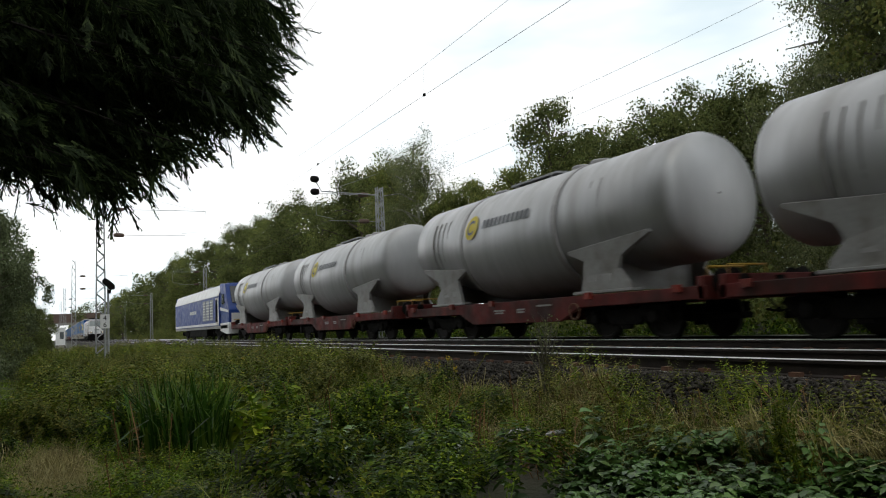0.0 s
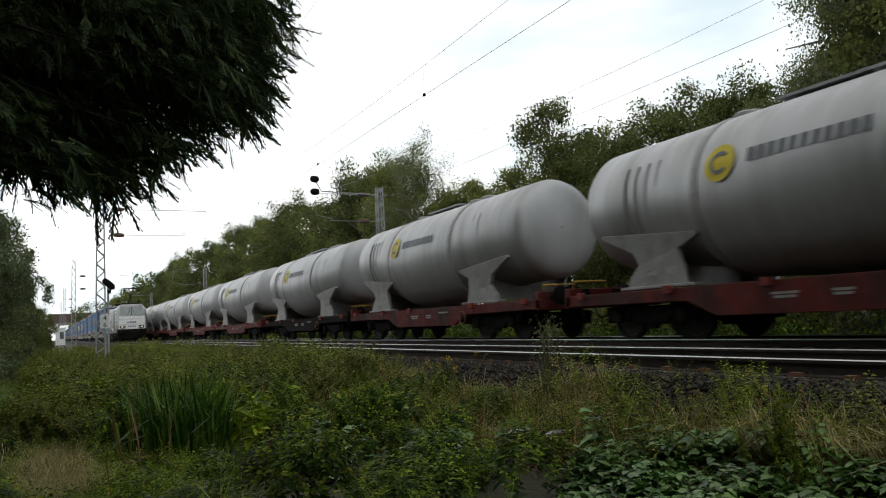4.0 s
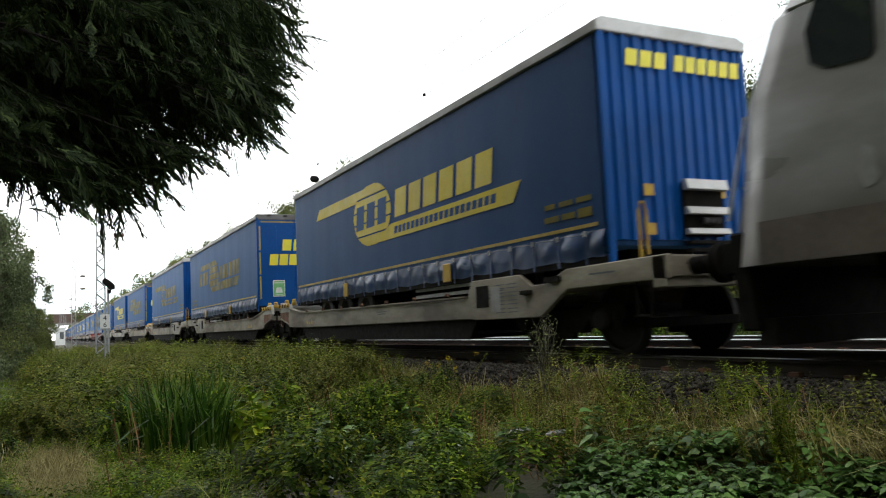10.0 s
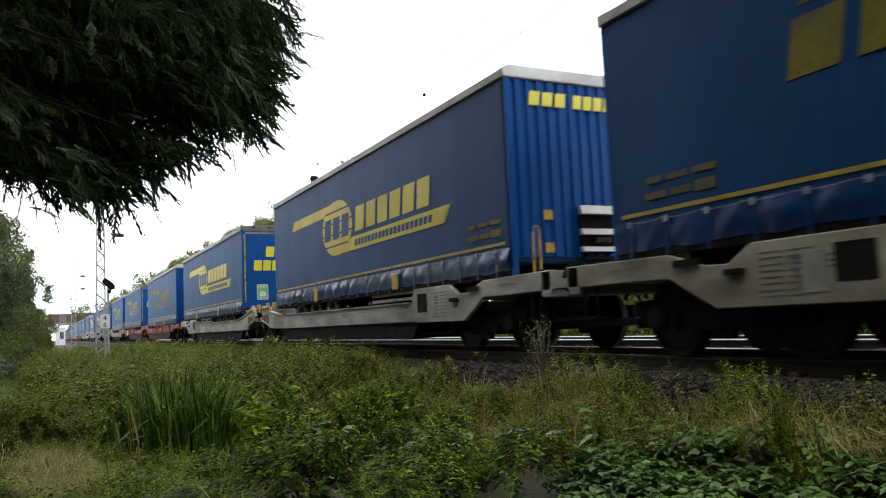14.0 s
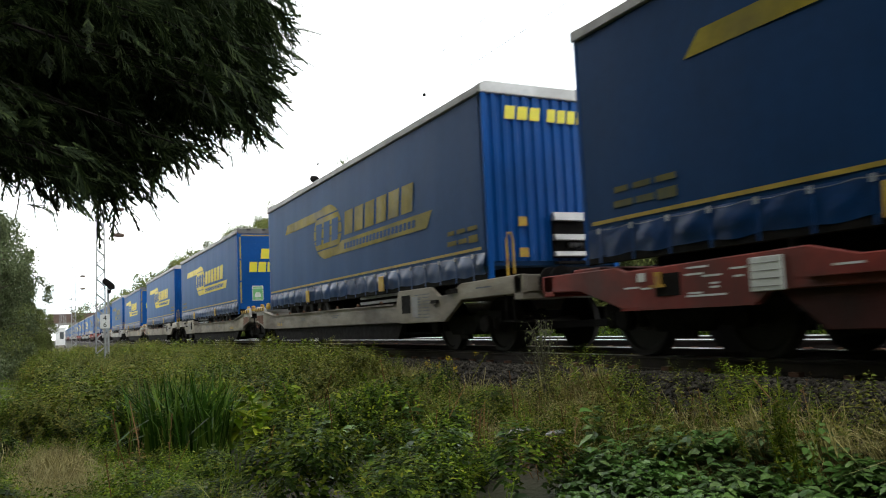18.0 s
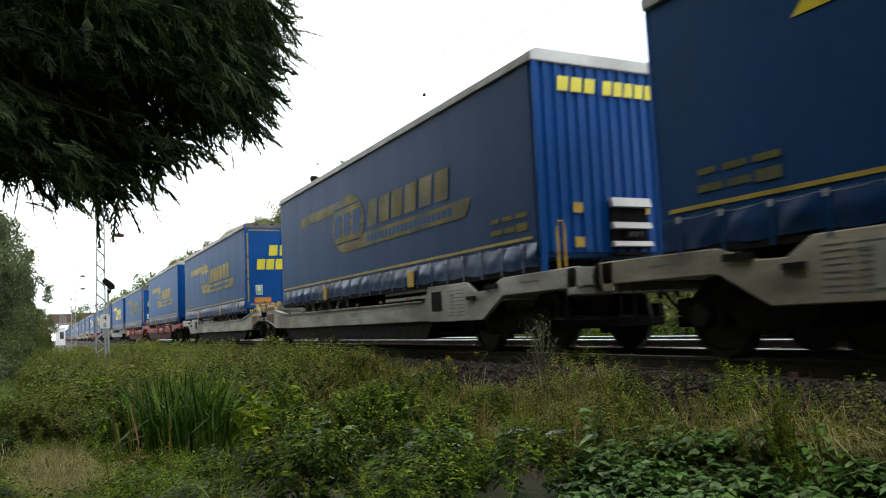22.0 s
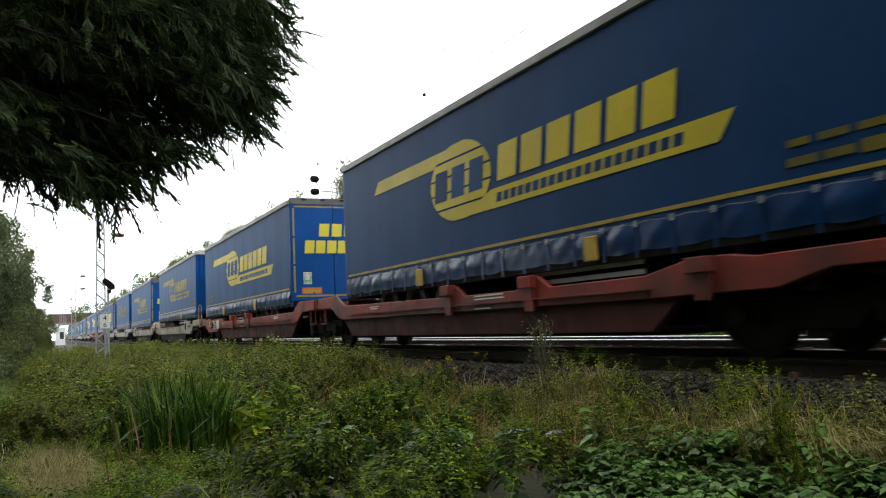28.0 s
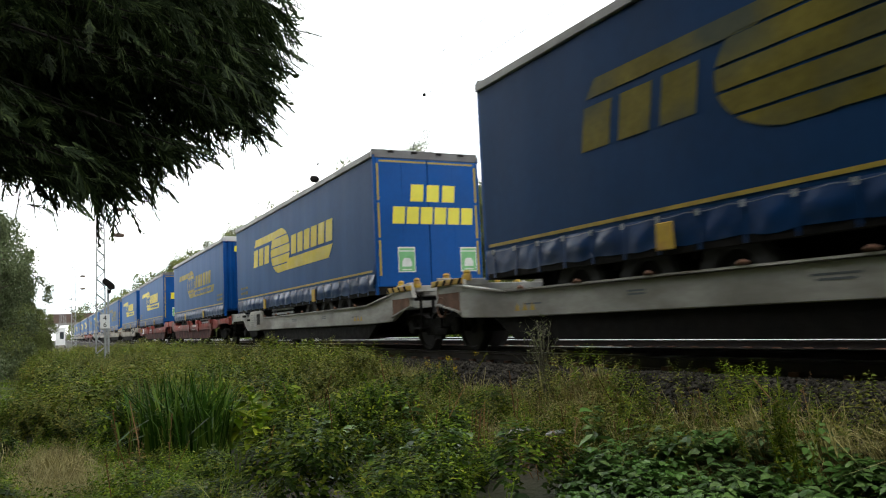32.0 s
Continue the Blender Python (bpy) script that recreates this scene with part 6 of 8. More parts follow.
def build_left_side():
    """Hectometre board, signal, hut and bridge down the line."""
    b = thing("track_sign", "white board with two black numerals on a post", "sign", at=pose(1.95, 33.0, -0.90))
    part("post", Geo().tube([(0, 0, 0), (0, 0, 2.5)], 0.035, 8), M_STEEL, b)
    part("board", Geo().box(-0.17, 0.17, -0.075, -0.05, 1.78, 2.32), M_WHITE, b, "white enamel board", bevel=0.01)
    for txt, z in (("4", 2.09), ("6", 1.84)):
        cu = bpy.data.curves.new("numeral", "FONT")
        cu.body, cu.size, cu.align_x, cu.extrude = txt, 0.27, "CENTER", 0.002
        tmp = bpy.data.objects.new("numeral", cu)
        scene.collection.objects.link(tmp)
        me = bpy.data.meshes.new_from_object(tmp.evaluated_get(bpy.context.evaluated_depsgraph_get()))
        bpy.data.objects.remove(tmp)
        ob = part("numeral", me, M_BLACK, b, "black numeral")
        me.materials.clear()
        me.materials.append(M_BLACK)
        ob.matrix_basis = pose(0, -0.08, z, 90, 0, 0)
    s = thing("railway_signal", "dark round-backed signal head on a slim post", "signal", at=pose(2.2, 35.0, -0.17))
    part("post", Geo().tube([(0, 0, -0.85), (0, 0, 2.95)], 0.045, 8), M_STEEL, s)
    g = Geo().prism([(-0.24, 2.98), (-0.20, 3.12), (-0.06, 3.14), (0.26, 2.86), (0.26, 2.66), (0.08, 2.64)], -0.1, 0.08, "y")
    part("head", g, M_BLACK, s, "black tilted signal head", bevel=0.04)
    part("bracket", Geo().box(-0.03, 0.12, -0.05, 0.05, 2.5, 2.66), M_BLACK, s)
    h = thing("relay_hut", "small white trackside hut with a dark window on a plinth", "hut", at=pose(1.36, 110.0, -1.1))
    part("plinth", Geo().box(-0.62, 0.62, -0.6, 0.6, 0, 0.95), M_SLEEPER, h, "concrete plinth", bevel=0.03)
    part("wall", Geo().box(-0.55, 0.55, -0.55, 0.55, 0.95, 3.0), M_WHITE, h, "white painted walls", bevel=0.02)
    part("roof", Geo().box(-0.66, 0.66, -0.68, 0.68, 3.0, 3.14), M_WHITE, h, "flat white roof", bevel=0.02)
    part("window", Geo().box(-0.08, 0.38, -0.58, -0.545, 1.7, 2.6), M_GLASS, h, "dark window")
    part("vent_pipe", Geo().tube([(-0.35, 0, 3.14), (-0.35, 0, 3.5), (-0.55, 0, 3.6)], 0.08, 8), M_WHITE, h)
    br = thing("road_bridge", "brown steel road bridge far down the line", "bridge", at=pose(0, 330, 0))
    part("girder", Geo().box(0, 24, -2.5, 2.5, 6.8, 8.4), M_BROWN, br, "rust-brown girder", bevel=0.05)
    part("parapet", Geo().box(0, 24, -2.6, -2.45, 8.4, 10.2), M_BROWN, br)
    part("deck_edge", Geo().box(0, 24, -2.9, -2.5, 5.75, 6.8), M_SLEEPER, br, "pale concrete edge")
    for x in (2.4, 15.5):
        part("pier", Geo().box(x, x + 1.4, -2, 2, -1.2, 6.8), M_SLEEPER, br, "concrete pier", bevel=0.05)
    part("abutment", Geo().box(-12, 0, -3, 3, -1.2, 8.4), M_SLEEPER, br, bevel=0.05)



# ---- trees ----
def leaf_cloud(rng, centres, radii, per, size, droop=0.0, flat=1.0):
    """Leaves round clump centres: one four-cornered leaf each, turned every way."""
    vs, n = [], 0
    for c, r in zip(centres, radii):
        k = int(per * rng.uniform(0.7, 1.3))
        d = rng.normal(0, 1, (k, 3))
        d /= np.linalg.norm(d, axis=1, keepdims=True)
        p = c + d * (r * rng.random((k, 1)) ** 0.6) * np.array([1, 1, flat])
        p[:, 2] -= droop * rng.random(k) ** 2
        a = rng.normal(0, 1, (k, 3))
        a[:, 2] -= 0.5 + droop
        a /= np.linalg.norm(a, axis=1, keepdims=True)
        b = np.cross(a, rng.normal(0, 1, (k, 3)))
        b /= np.linalg.norm(b, axis=1, keepdims=True) + 1e-6
        s = size * rng.uniform(0.6, 1.3, (k, 1))
        q = np.stack([p, p + a * s * 0.5 + b * s * 0.32, p + a * s, p + a * s * 0.5 - b * s * 0.32], 1)
        vs.append(q.reshape(-1, 3))
        n += k
    return np.concatenate(vs), np.arange(n * 4).reshape(-1, 4)


def tree(kind, seed, h, spread, leaves, bark, label, leaf=0.2, clumps=60, per=60, low=0.25, droop=0.0):
    """Tapered trunk with limbs, and an uneven crown of many leaf clumps; origin at the foot."""
    rng = np.random.default_rng(seed)
    t = tagged(new(kind), label, "tree", "trees along the line")
    g = Geo()
    lean = rng.normal(0, 0.03, 2) * h
    trunk = [(lean[0] * q * q, lean[1] * q * q, h * 0.92 * q) for q in (0, 0.15, 0.35, 0.6, 0.8, 1.0)]
    g.tube(trunk, [0.028 * h, 0.021 * h, 0.016 * h, 0.010 * h, 0.006 * h, 0.002 * h], 8)
    cs, rs = [], []
    limbs = max(8, clumps // 5)
    for k in range(limbs):
        q = low + (0.97 - low) * (k + rng.random()) / limbs
        a = rng.uniform(0, 2 * np.pi)
        env = spread * (0.35 + 0.65 * np.sin(np.pi * min(1, (q - low) / (1 - low) * 0.8 + 0.2)) ** 0.8) * rng.uniform(0.65, 1.15)
        st = np.array([lean[0] * q * q, lean[1] * q * q, h * 0.92 * q])
        en = st + np.array([np.cos(a) * env, np.sin(a) * env, rng.uniform(0.02, 0.16) * h])
        mid = (st + en) / 2 + np.array([0, 0, 0.03 * h])
        g.tube([tuple(st), tuple(mid), tuple(en)], [0.006 * h, 0.004 * h, 0.0015 * h], 5, False)
        for j in range(max(1, clumps // limbs)):
            f = rng.uniform(0.35, 1.05)
            cs.append(st + (en - st) * f + rng.normal(0, 0.05 * h, 3) * np.array([1, 1, 0.7]))
            rs.append(rng.uniform(0.042, 0.085) * h)
    cs += [np.array([lean[0], lean[1], h * 0.95])]
    rs += [0.06 * h]
    part("trunk", g, bark, t, "", smooth=True)
    V, F = leaf_cloud(rng, cs, rs, per, leaf, droop)
    part("crown", quads("crown", V, F), leaves, t)
    return t


def build_woods():
    rng = np.random.default_rng(21)
    oak = tree("oak_tree", 1, 11.0, 3.6, M_OAK, M_BARK, "dark green broad oak behind the railway", 0.135, 185, 230, 0.10)
    oak2 = tree("oak_tree", 2, 10.2, 3.8, M_OAK, M_BARK, "dark green broad oak behind the railway", 0.135, 185, 230, 0.08)
    maple = tree("maple_tree", 3, 10.8, 3.4, M_MAPLE, M_BARK, "mid-green maple with yellowing leaves", 0.135, 185, 230, 0.08)
    maple2 = tree("maple_tree", 4, 9.2, 3.2, M_MAPLE, M_BARK, "mid-green maple with yellowing leaves", 0.13, 175, 230, 0.06)
    birch = tree("birch_tree", 5, 12.5, 2.4, M_BIRCH, M_BIRCHBARK, "airy birch with hanging twigs", 0.085, 170, 420, 0.15, 1.1)
    slim = tree("alder_tree", 6, 11.3, 1.9, M_OAK, M_BARK, "slim dark alder with a ragged top", 0.135, 100, 240, 0.2)
    # Never in view: a light-blocking tree, copied along behind the eye below.
    shade = tree("lime_tree", 9, 10.5, 3.7, M_OAK, M_BARK, "broad unseen tree added to shade the verge", 0.42, 130, 130, 0.05)
    shade.matrix_basis, shade.scale = pose(-8.4, -65.5, -1.15), (1.6, 1.6, 1.6)
    kinds = {"o": oak, "p": oak2, "m": maple, "n": maple2, "b": birch, "s": slim}
    # near stretch by plan: kind, x, y, size
    plan = [("b", 17.5, 11.4, 0.80), ("m", 18.8, 9.6, 0.95), ("m", 20.6, 11.9, 0.84), ("b", 18.7, 13.9, 0.62), ("p", 21.0, 17.9, 0.74), ("o", 20.0, 18.8, 0.72), ("o", 20.5, 21.4, 0.73), ("p", 20.5, 23.9, 0.76),
            ("s", 20.0, 28.6, 0.92), ("n", 22.0, 27.8, 0.92), ("n", 22.8, 31.5, 0.80), ("n", 23.0, 36.0, 0.92), ("n", 22.0, 38.3, 0.86), ("n", 21.0, 40.5, 0.86), ("b", 20.0, 42.0, 0.92), ("m", 21.0, 46.0, 1.02), ("o", 20.0, 51.7, 1.05), ("m", 20.0, 55.9, 1.10),
            ("p", 20.0, 61.5, 1.08), ("o", 20.0, 67.0, 1.08), ("m", 20.0, 72.5, 1.10), ("p", 20.0, 79.0, 1.15), ("o", 20.0, 86.0, 1.12), ("m", 20.0, 94.0, 1.14), ("p", 20.0, 103.0, 1.2), ("o", 20.0, 113.0, 1.13),
            ("m", 19.5, 124.0, 1.15), ("p", 19.5, 136.0, 1.2), ("o", 19.0, 149.0, 1.1), ("m", 18.5, 163.0, 1.1), ("p", 18.0, 180.0, 1.15), ("o", 18.0, 200.0, 1.05), ("m", 17.5, 222.0, 1.05), ("p", 17.0, 250.0, 1.1)]
    used = set()
    for k, x, y, s in plan:
        m = pose(x, y, ground_z(x, y) - 0.1, 0, 0, rng.uniform(0, 360)) @ Matrix.Diagonal((s, s, s, 1))
        if k in used:
            c = copy_thing(kinds[k], m)
            c.scale = (s, s, s)
        else:
            kinds[k].matrix_basis = m
            used.add(k)
    # second row, closing the gaps low down
    for j in range(26):
        y = 4 + j * 7.5 + rng.uniform(-2, 2)
        k = "opmn"[j % 4]
        s = rng.uniform(0.62, 0.75) if y < 50 else rng.uniform(0.85, 1.05)
        x = 25.5 + rng.uniform(-1, 2.5)
        c = copy_thing(kinds[k], pose(x, y, ground_z(x, y) - 0.1, 0, 0, rng.uniform(0, 360)))
        c.scale = (s, s, s)
    # unseen trees added behind the path and the eye to shade the verge
    for j in range(24):
        y = -62 + j * 3.7 + rng.uniform(-0.8, 0.8)
        x = -8.0 + rng.uniform(-1.5, 0.8)
        c = copy_thing(shade, pose(x, y, -1.15, 0, 0, rng.uniform(0, 360)))
        s = rng.uniform(1.45, 1.75)
        c.scale = (s, s, s)
    # shrubs that close the wood's edge at the foot
    V, F = [], []
    cs, rs = [], []
    for j in range(420):
        y = 2 + 200 * rng.random() ** 1.6
        x = 16.2 + rng.uniform(0, 3.2)
        z = ground_z(x, y)
        hgt = rng.uniform(0.6, 2.6) * (0.6 + 0.4 * rng.random())
        for q in range(3):
            cs.append(np.array([x + rng.normal(0, 0.5), y + rng.normal(0, 0.7), z + hgt * rng.uniform(0.15, 0.95)]))
            rs.append(rng.uniform(0.4, 0.8))
    V, F = leaf_cloud(rng, cs, rs, 85, 0.16)
    thing("undergrowth", "dense green shrubs at the foot of the wood", "shrubs", kind="stuff", geo=quads("undergrowth", V, F), material=M_MAPLE)
    cs, rs = [], []
    for j in range(700):
        y = 2 + 90 * rng.random() ** 1.4
        x = rng.uniform(14.0, 16.4)
        cs.append(np.array([x, y, ground_z(x, y) + rng.uniform(0.1, 0.6)]))
        rs.append(rng.uniform(0.2, 0.42))
    V, F = leaf_cloud(rng, cs, rs, 55, 0.10)
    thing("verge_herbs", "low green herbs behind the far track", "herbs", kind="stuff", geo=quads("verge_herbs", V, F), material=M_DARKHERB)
    # far wood
    cs, rs = [], []
    for j in range(520):
        y = rng.uniform(150, 520)
        x = rng.uniform(15, 40) if y < 300 else rng.uniform(9, 40)
        cs.append(np.array([x, y, rng.uniform(0.5, 12.5)]))
        rs.append(rng.uniform(1.5, 3.0))
    V, F = leaf_cloud(rng, cs, rs, 150, 0.55)
    thing("far_wood", "distant dark wood closing the line", "wood", kind="stuff", geo=quads("far_wood", V, F), material=M_OAK)
    # trees beside the path
    w1 = tree("willow_tree", 11, 7.6, 2.35, M_WILLOW, M_BARK, "grey-green willow beside the grass path", 0.095, 200, 320, 0.04, 0.25)
    w1.matrix_basis = pose(-2.95, 36.0, -1.1)
    for x, y, s in ((-3.5, 30.5, 1.0), (-2.4, 42.0, 0.95), (-3.6, 50.0, 1.1), (-2.9, 62.0, 0.9), (-3.0, 78.0, 0.85), (-3.6, 96.0, 0.9), (-4, 120, 1.0), (-5, 150, 1.2)):
        c = copy_thing(w1, pose(x, y, -1.15, 0, 0, y * 37))
        c.scale = (s, s, s)
    for x, y, z in ((-1.15, 58.0, 0.42), (-1.0, 70.0, 0.40), (-2.0, 47.0, 0.38), (-1.3, 84.0, 0.45)):
        c = copy_thing(oak2, pose(x, y, -1.15, 0, 0, y * 51))
        c.scale = (z, z, z)
    cs, rs = [], []
    for j in range(260):
        y = rng.uniform(33, 130)
        cs.append(np.array([-1.75 + 0.012 * min(y, 70) + rng.uniform(-1.3, 0.2), y, -1.1 + rng.uniform(0.2, 2.0)]))
        rs.append(rng.uniform(0.35, 0.65))
    V, F = leaf_cloud(rng, cs, rs, 110, 0.095)
    thing("hedge", "dark hedge under the willows", "hedge", kind="stuff", geo=quads("hedge", V, F), material=M_OAK)


# ---- the overhanging conifer ----
CONIFER_SWAY = []


def spray(rng, length=0.34, sides=13):
    """A flat drooping fan of scaly twigs, along +x."""
    vs = []

    def strip(a, b, w0, w1):
        a, b = np.array(a), np.array(b)
        d = b - a
        s = np.cross(d, [0, 0, 1.0])
        s /= np.linalg.norm(s) + 1e-9
        vs.append([a + s * w0, b + s * w1, b - s * w1, a - s * w0])
    pts = [np.array([length * q, 0, -0.10 * length * q - 0.28 * length * q * q]) for q in np.linspace(0, 1, 5)]
    for a, b in zip(pts, pts[1:]):
        strip(a, b, 0.005, 0.004)
    for k in range(sides):
        q = 0.05 + 0.93 * k / sides
        base = np.array([length * q, 0, -0.10 * length * q - 0.28 * length * q * q])
        s = 1 if k % 2 else -1
        ln = length * (0.34 * (1 - q) + 0.11) * rng.uniform(0.6, 1.35)
        tip = base + np.array([ln * rng.uniform(0.75, 1.0), s * ln * rng.uniform(0.3, 0.6), -ln * rng.uniform(0.15, 0.6)])
        strip(base, tip, 0.0042, 0.0014)
        for j in (0.4, 0.72):
            m = base + (tip - base) * j
            t2 = m + np.array([ln * 0.26, s * ln * (0.22 if j < 0.6 else -0.12) * rng.uniform(0.5, 1.4), -ln * 0.16])
            strip(m, t2, 0.0034, 0.0012)
    V = np.array(vs).reshape(-1, 3)
    return V, np.arange(len(V)).reshape(-1, 4)


def build_conifer():
    rng = np.random.default_rng(8)
    t = tagged(new("conifer_tree"), "dark overhanging conifer with drooping feathery sprays", "tree")
    t.matrix_basis = pose(-3.1, 5.0, -1.1)
    o = np.array([-3.1, 5.0, -1.1])
    part("trunk", Geo().tube([(0, 0, 0), (0.05, 0.05, 2.0), (0.0, 0.1, 4.2), (0.05, 0.1, 7.5)], [0.22, 0.19, 0.15, 0.04], 10), M_BARK, t, "", smooth=True)
    fans = [spray(rng, rng.uniform(0.10, 0.19), 13) for _ in range(12)]
    # the edge of the hanging foliage, as x and z in the plane y = 4.4
    edge = [(1.54, 2.62), (1.32, 2.17), (1.29, 1.96), (1.19, 1.75), (1.05, 1.59), (0.89, 1.47), (0.81, 1.32), (0.61, 1.16), (0.40, 1.05), (0.24, 1.12), (0.12, 1.22), (0.0, 1.38), (-0.25, 1.42)]

    def low(x):
        return float(np.interp(x, [p[0] for p in edge[::-1]], [p[1] for p in edge[::-1]]))
    for b in range(5):
        vs, fs, n = [], [], 0
        wood = Geo()
        for k in range(34):
            # a branch: from the trunk side out to a tip on or inside the edge
            y = 4.4 + rng.uniform(-0.6, 0.9)
            sc = y / 4.4
            if k % 2:
                q = rng.random() * (len(edge) - 1)
                i = int(q)
                ex = edge[i][0] + (edge[i + 1][0] - edge[i][0]) * (q - i)
                ez = edge[i][1] + (edge[i + 1][1] - edge[i][1]) * (q - i)
                ex, ez = ex - abs(rng.normal(0, 0.05)) - 0.12, ez + abs(rng.normal(0, 0.05)) + (0.12 if ez > 1.6 else 0.26 if ez > 1.25 else 0.30)
            else:
                ex = rng.uniform(-0.5, 1.15)
                ez = low(ex + 0.15) + 0.28 + rng.random() * 1.1
            tip = np.array([ex * sc, y, 0.525 + (ez - 0.525) * sc])
            start = np.array([-3.0, 5.0 + rng.uniform(-0.3, 0.3), tip[2] + rng.uniform(0.3, 1.1)])
            mid = (start + tip) / 2 + np.array([0.2, 0, 0.25])
            path = [start * (1 - q) ** 2 + mid * 2 * q * (1 - q) + tip * q * q for q in np.linspace(0, 1, 9)]
            wood.tube([tuple(p - o) for p in path], [0.03, 0.026, 0.022, 0.018, 0.014, 0.011, 0.008, 0.005, 0.003], 5, False)
            for j in range(105):
                q = 1 - 0.62 * rng.random() ** 1.2
                p = start * (1 - q) ** 2 + mid * 2 * q * (1 - q) + tip * q * q
                V, F = fans[rng.integers(len(fans))]
                big = 1.25 if q > 0.93 else 1.0
                a = rng.normal(0.1, 1.0) if q < 0.97 else rng.normal(0, 0.4)
                roll = rng.normal(0, 0.6)
                R = np.array((Matrix.Rotation(a, 3, "Z") @ Matrix.Rotation(rng.normal(0.45, 0.35), 3, "Y") @ Matrix.Rotation(roll, 3, "X")))
                W = (V * rng.uniform(0.7, 1.15) * big) @ R.T + p - o + rng.normal(0, 0.065, 3)
                vs.append(W)
                fs.append(F + n)
                n += len(V)
        br = part("branch", wood, M_DARKBARK, t, "dark branch")
        part("foliage", quads("foliage", np.concatenate(vs), np.concatenate(fs)), M_PINE, br, "dark green scaly sprays")
        CONIFER_SWAY.append((br, b))
    # the shaded heart of the foliage
    cs = []
    while len(cs) < 230:
        x, y, up = rng.uniform(-0.6, 1.15), rng.uniform(4.9, 6.2), rng.uniform(0.0, 1.3)
        z = low(x + 0.18) + 0.52 + up
        cs.append(np.array([x * y / 4.4, y, 0.525 + (z - 0.525) * y / 4.4]))
    V, F = leaf_cloud(rng, [c - o for c in cs], [0.26] * len(cs), 210, 0.045, 0.10)
    part("inner_foliage", quads("inner_foliage", V, F), M_PINE, t, "dense inner foliage")
    # unseen upper boughs of the same tree, added overhead to shade its sprays
    cs = [np.array([rng.uniform(-3.2, 1.6), rng.uniform(-2.4, 3.4), rng.uniform(2.6, 5.2)]) for _ in range(150)]
    V, F = leaf_cloud(rng, [c - o for c in cs], [0.42] * len(cs), 45, 0.13, 0.2)
    part("upper_boughs", quads("upper_boughs", V, F), M_PINE, t, "dark unseen boughs added overhead for shade")
    return t


# ---- low plants ----
def herb(rng, h, leaves, length, width, top=0.5, tilt=0.35, ovate=False):
    """A stem with leaves in turns up its length."""
    vs, leaf6 = [], []
    bend = rng.normal(0, 0.12, 2)
    for a, b in ((0, 0.5), (0.5, 1.0)):
        p, q = np.array([bend[0] * a * a * h, bend[1] * a * a * h, a * h]), np.array([bend[0] * b * b * h, bend[1] * b * b * h, b * h])
        w = 0.006
        vs.append([p + (w, 0, 0), q + (w * 0.6, 0, 0), q - (w * 0.6, 0, 0), p - (w, 0, 0)])
    for k in range(leaves):
        q = 1 - (1 - top * 0.3) * rng.random() ** 1.3
        a = k * 2.4 + rng.normal(0, 0.3)
        p = np.array([bend[0] * q * q * h, bend[1] * q * q * h, q * h])
        d = np.array([np.cos(a), np.sin(a), rng.normal(tilt, 0.35)])
        s = np.array([-np.sin(a), np.cos(a), rng.normal(0, 0.25)])
        ln = length * (1.15 - 0.6 * q) * rng.uniform(0.7, 1.25)
        m = p + d * ln * 0.5
        tip = p + d * ln - np.array([0, 0, ln * 0.35])
        w = width * ln / length
        if ovate:      # two halves folded at the midrib, widest below the middle
            l1, l2 = p + (tip - p) * 0.32, p + (tip - p) * 0.7 + (0, 0, ln * 0.03)
            up = np.array([0, 0, w * 0.16])
            leaf6.append([p, l1 + s * w / 2 + up, l2 + s * w * 0.36 + up, tip, l2 - s * w * 0.36 + up, l1 - s * w / 2 + up])
        else:
            vs.append([p, m + s * w / 2, tip, m - s * w / 2])
    V = np.array(vs).reshape(-1, 3)
    F = np.arange(len(V)).reshape(-1, 4)
    if leaf6:
        W = np.array(leaf6).reshape(-1, 3)
        b = len(V) + 6 * np.arange(len(leaf6))[:, None]
        F = np.concatenate([F, b + np.array([[0, 1, 2, 3]]), b + np.array([[0, 3, 4, 5]])])
        V = np.concatenate([V, W])
    return V, F


def tuft(rng, blades, h, w, spread=0.25, bend=0.5):
    vs = []
    for k in range(blades):
        a = rng.uniform(0, 2 * np.pi)
        d = np.array([np.cos(a), np.sin(a), 0])
        s = np.array([-np.sin(a + rng.normal(0, 0.6)), np.cos(a), 0])
        b0 = d * rng.random() * spread * 0.4
        hh = h * rng.uniform(0.55, 1.1)
        k2 = bend * rng.random()
        m = b0 + d * hh * 0.12 + np.array([0, 0, hh * 0.6])
        tip = b0 + d * hh * (0.15 + k2 * 0.7) + np.array([0, 0, hh * (1.0 - 0.45 * k2)])
        vs.append([b0 + s * w / 2, m + s * w * 0.42, m - s * w * 0.42, b0 - s * w / 2])
        vs.append([m + s * w * 0.42, tip + s * w * 0.05, tip - s * w * 0.05, m - s * w * 0.42])
    V = np.array(vs).reshape(-1, 3)
    return V, np.arange(len(V)).reshape(-1, 4)


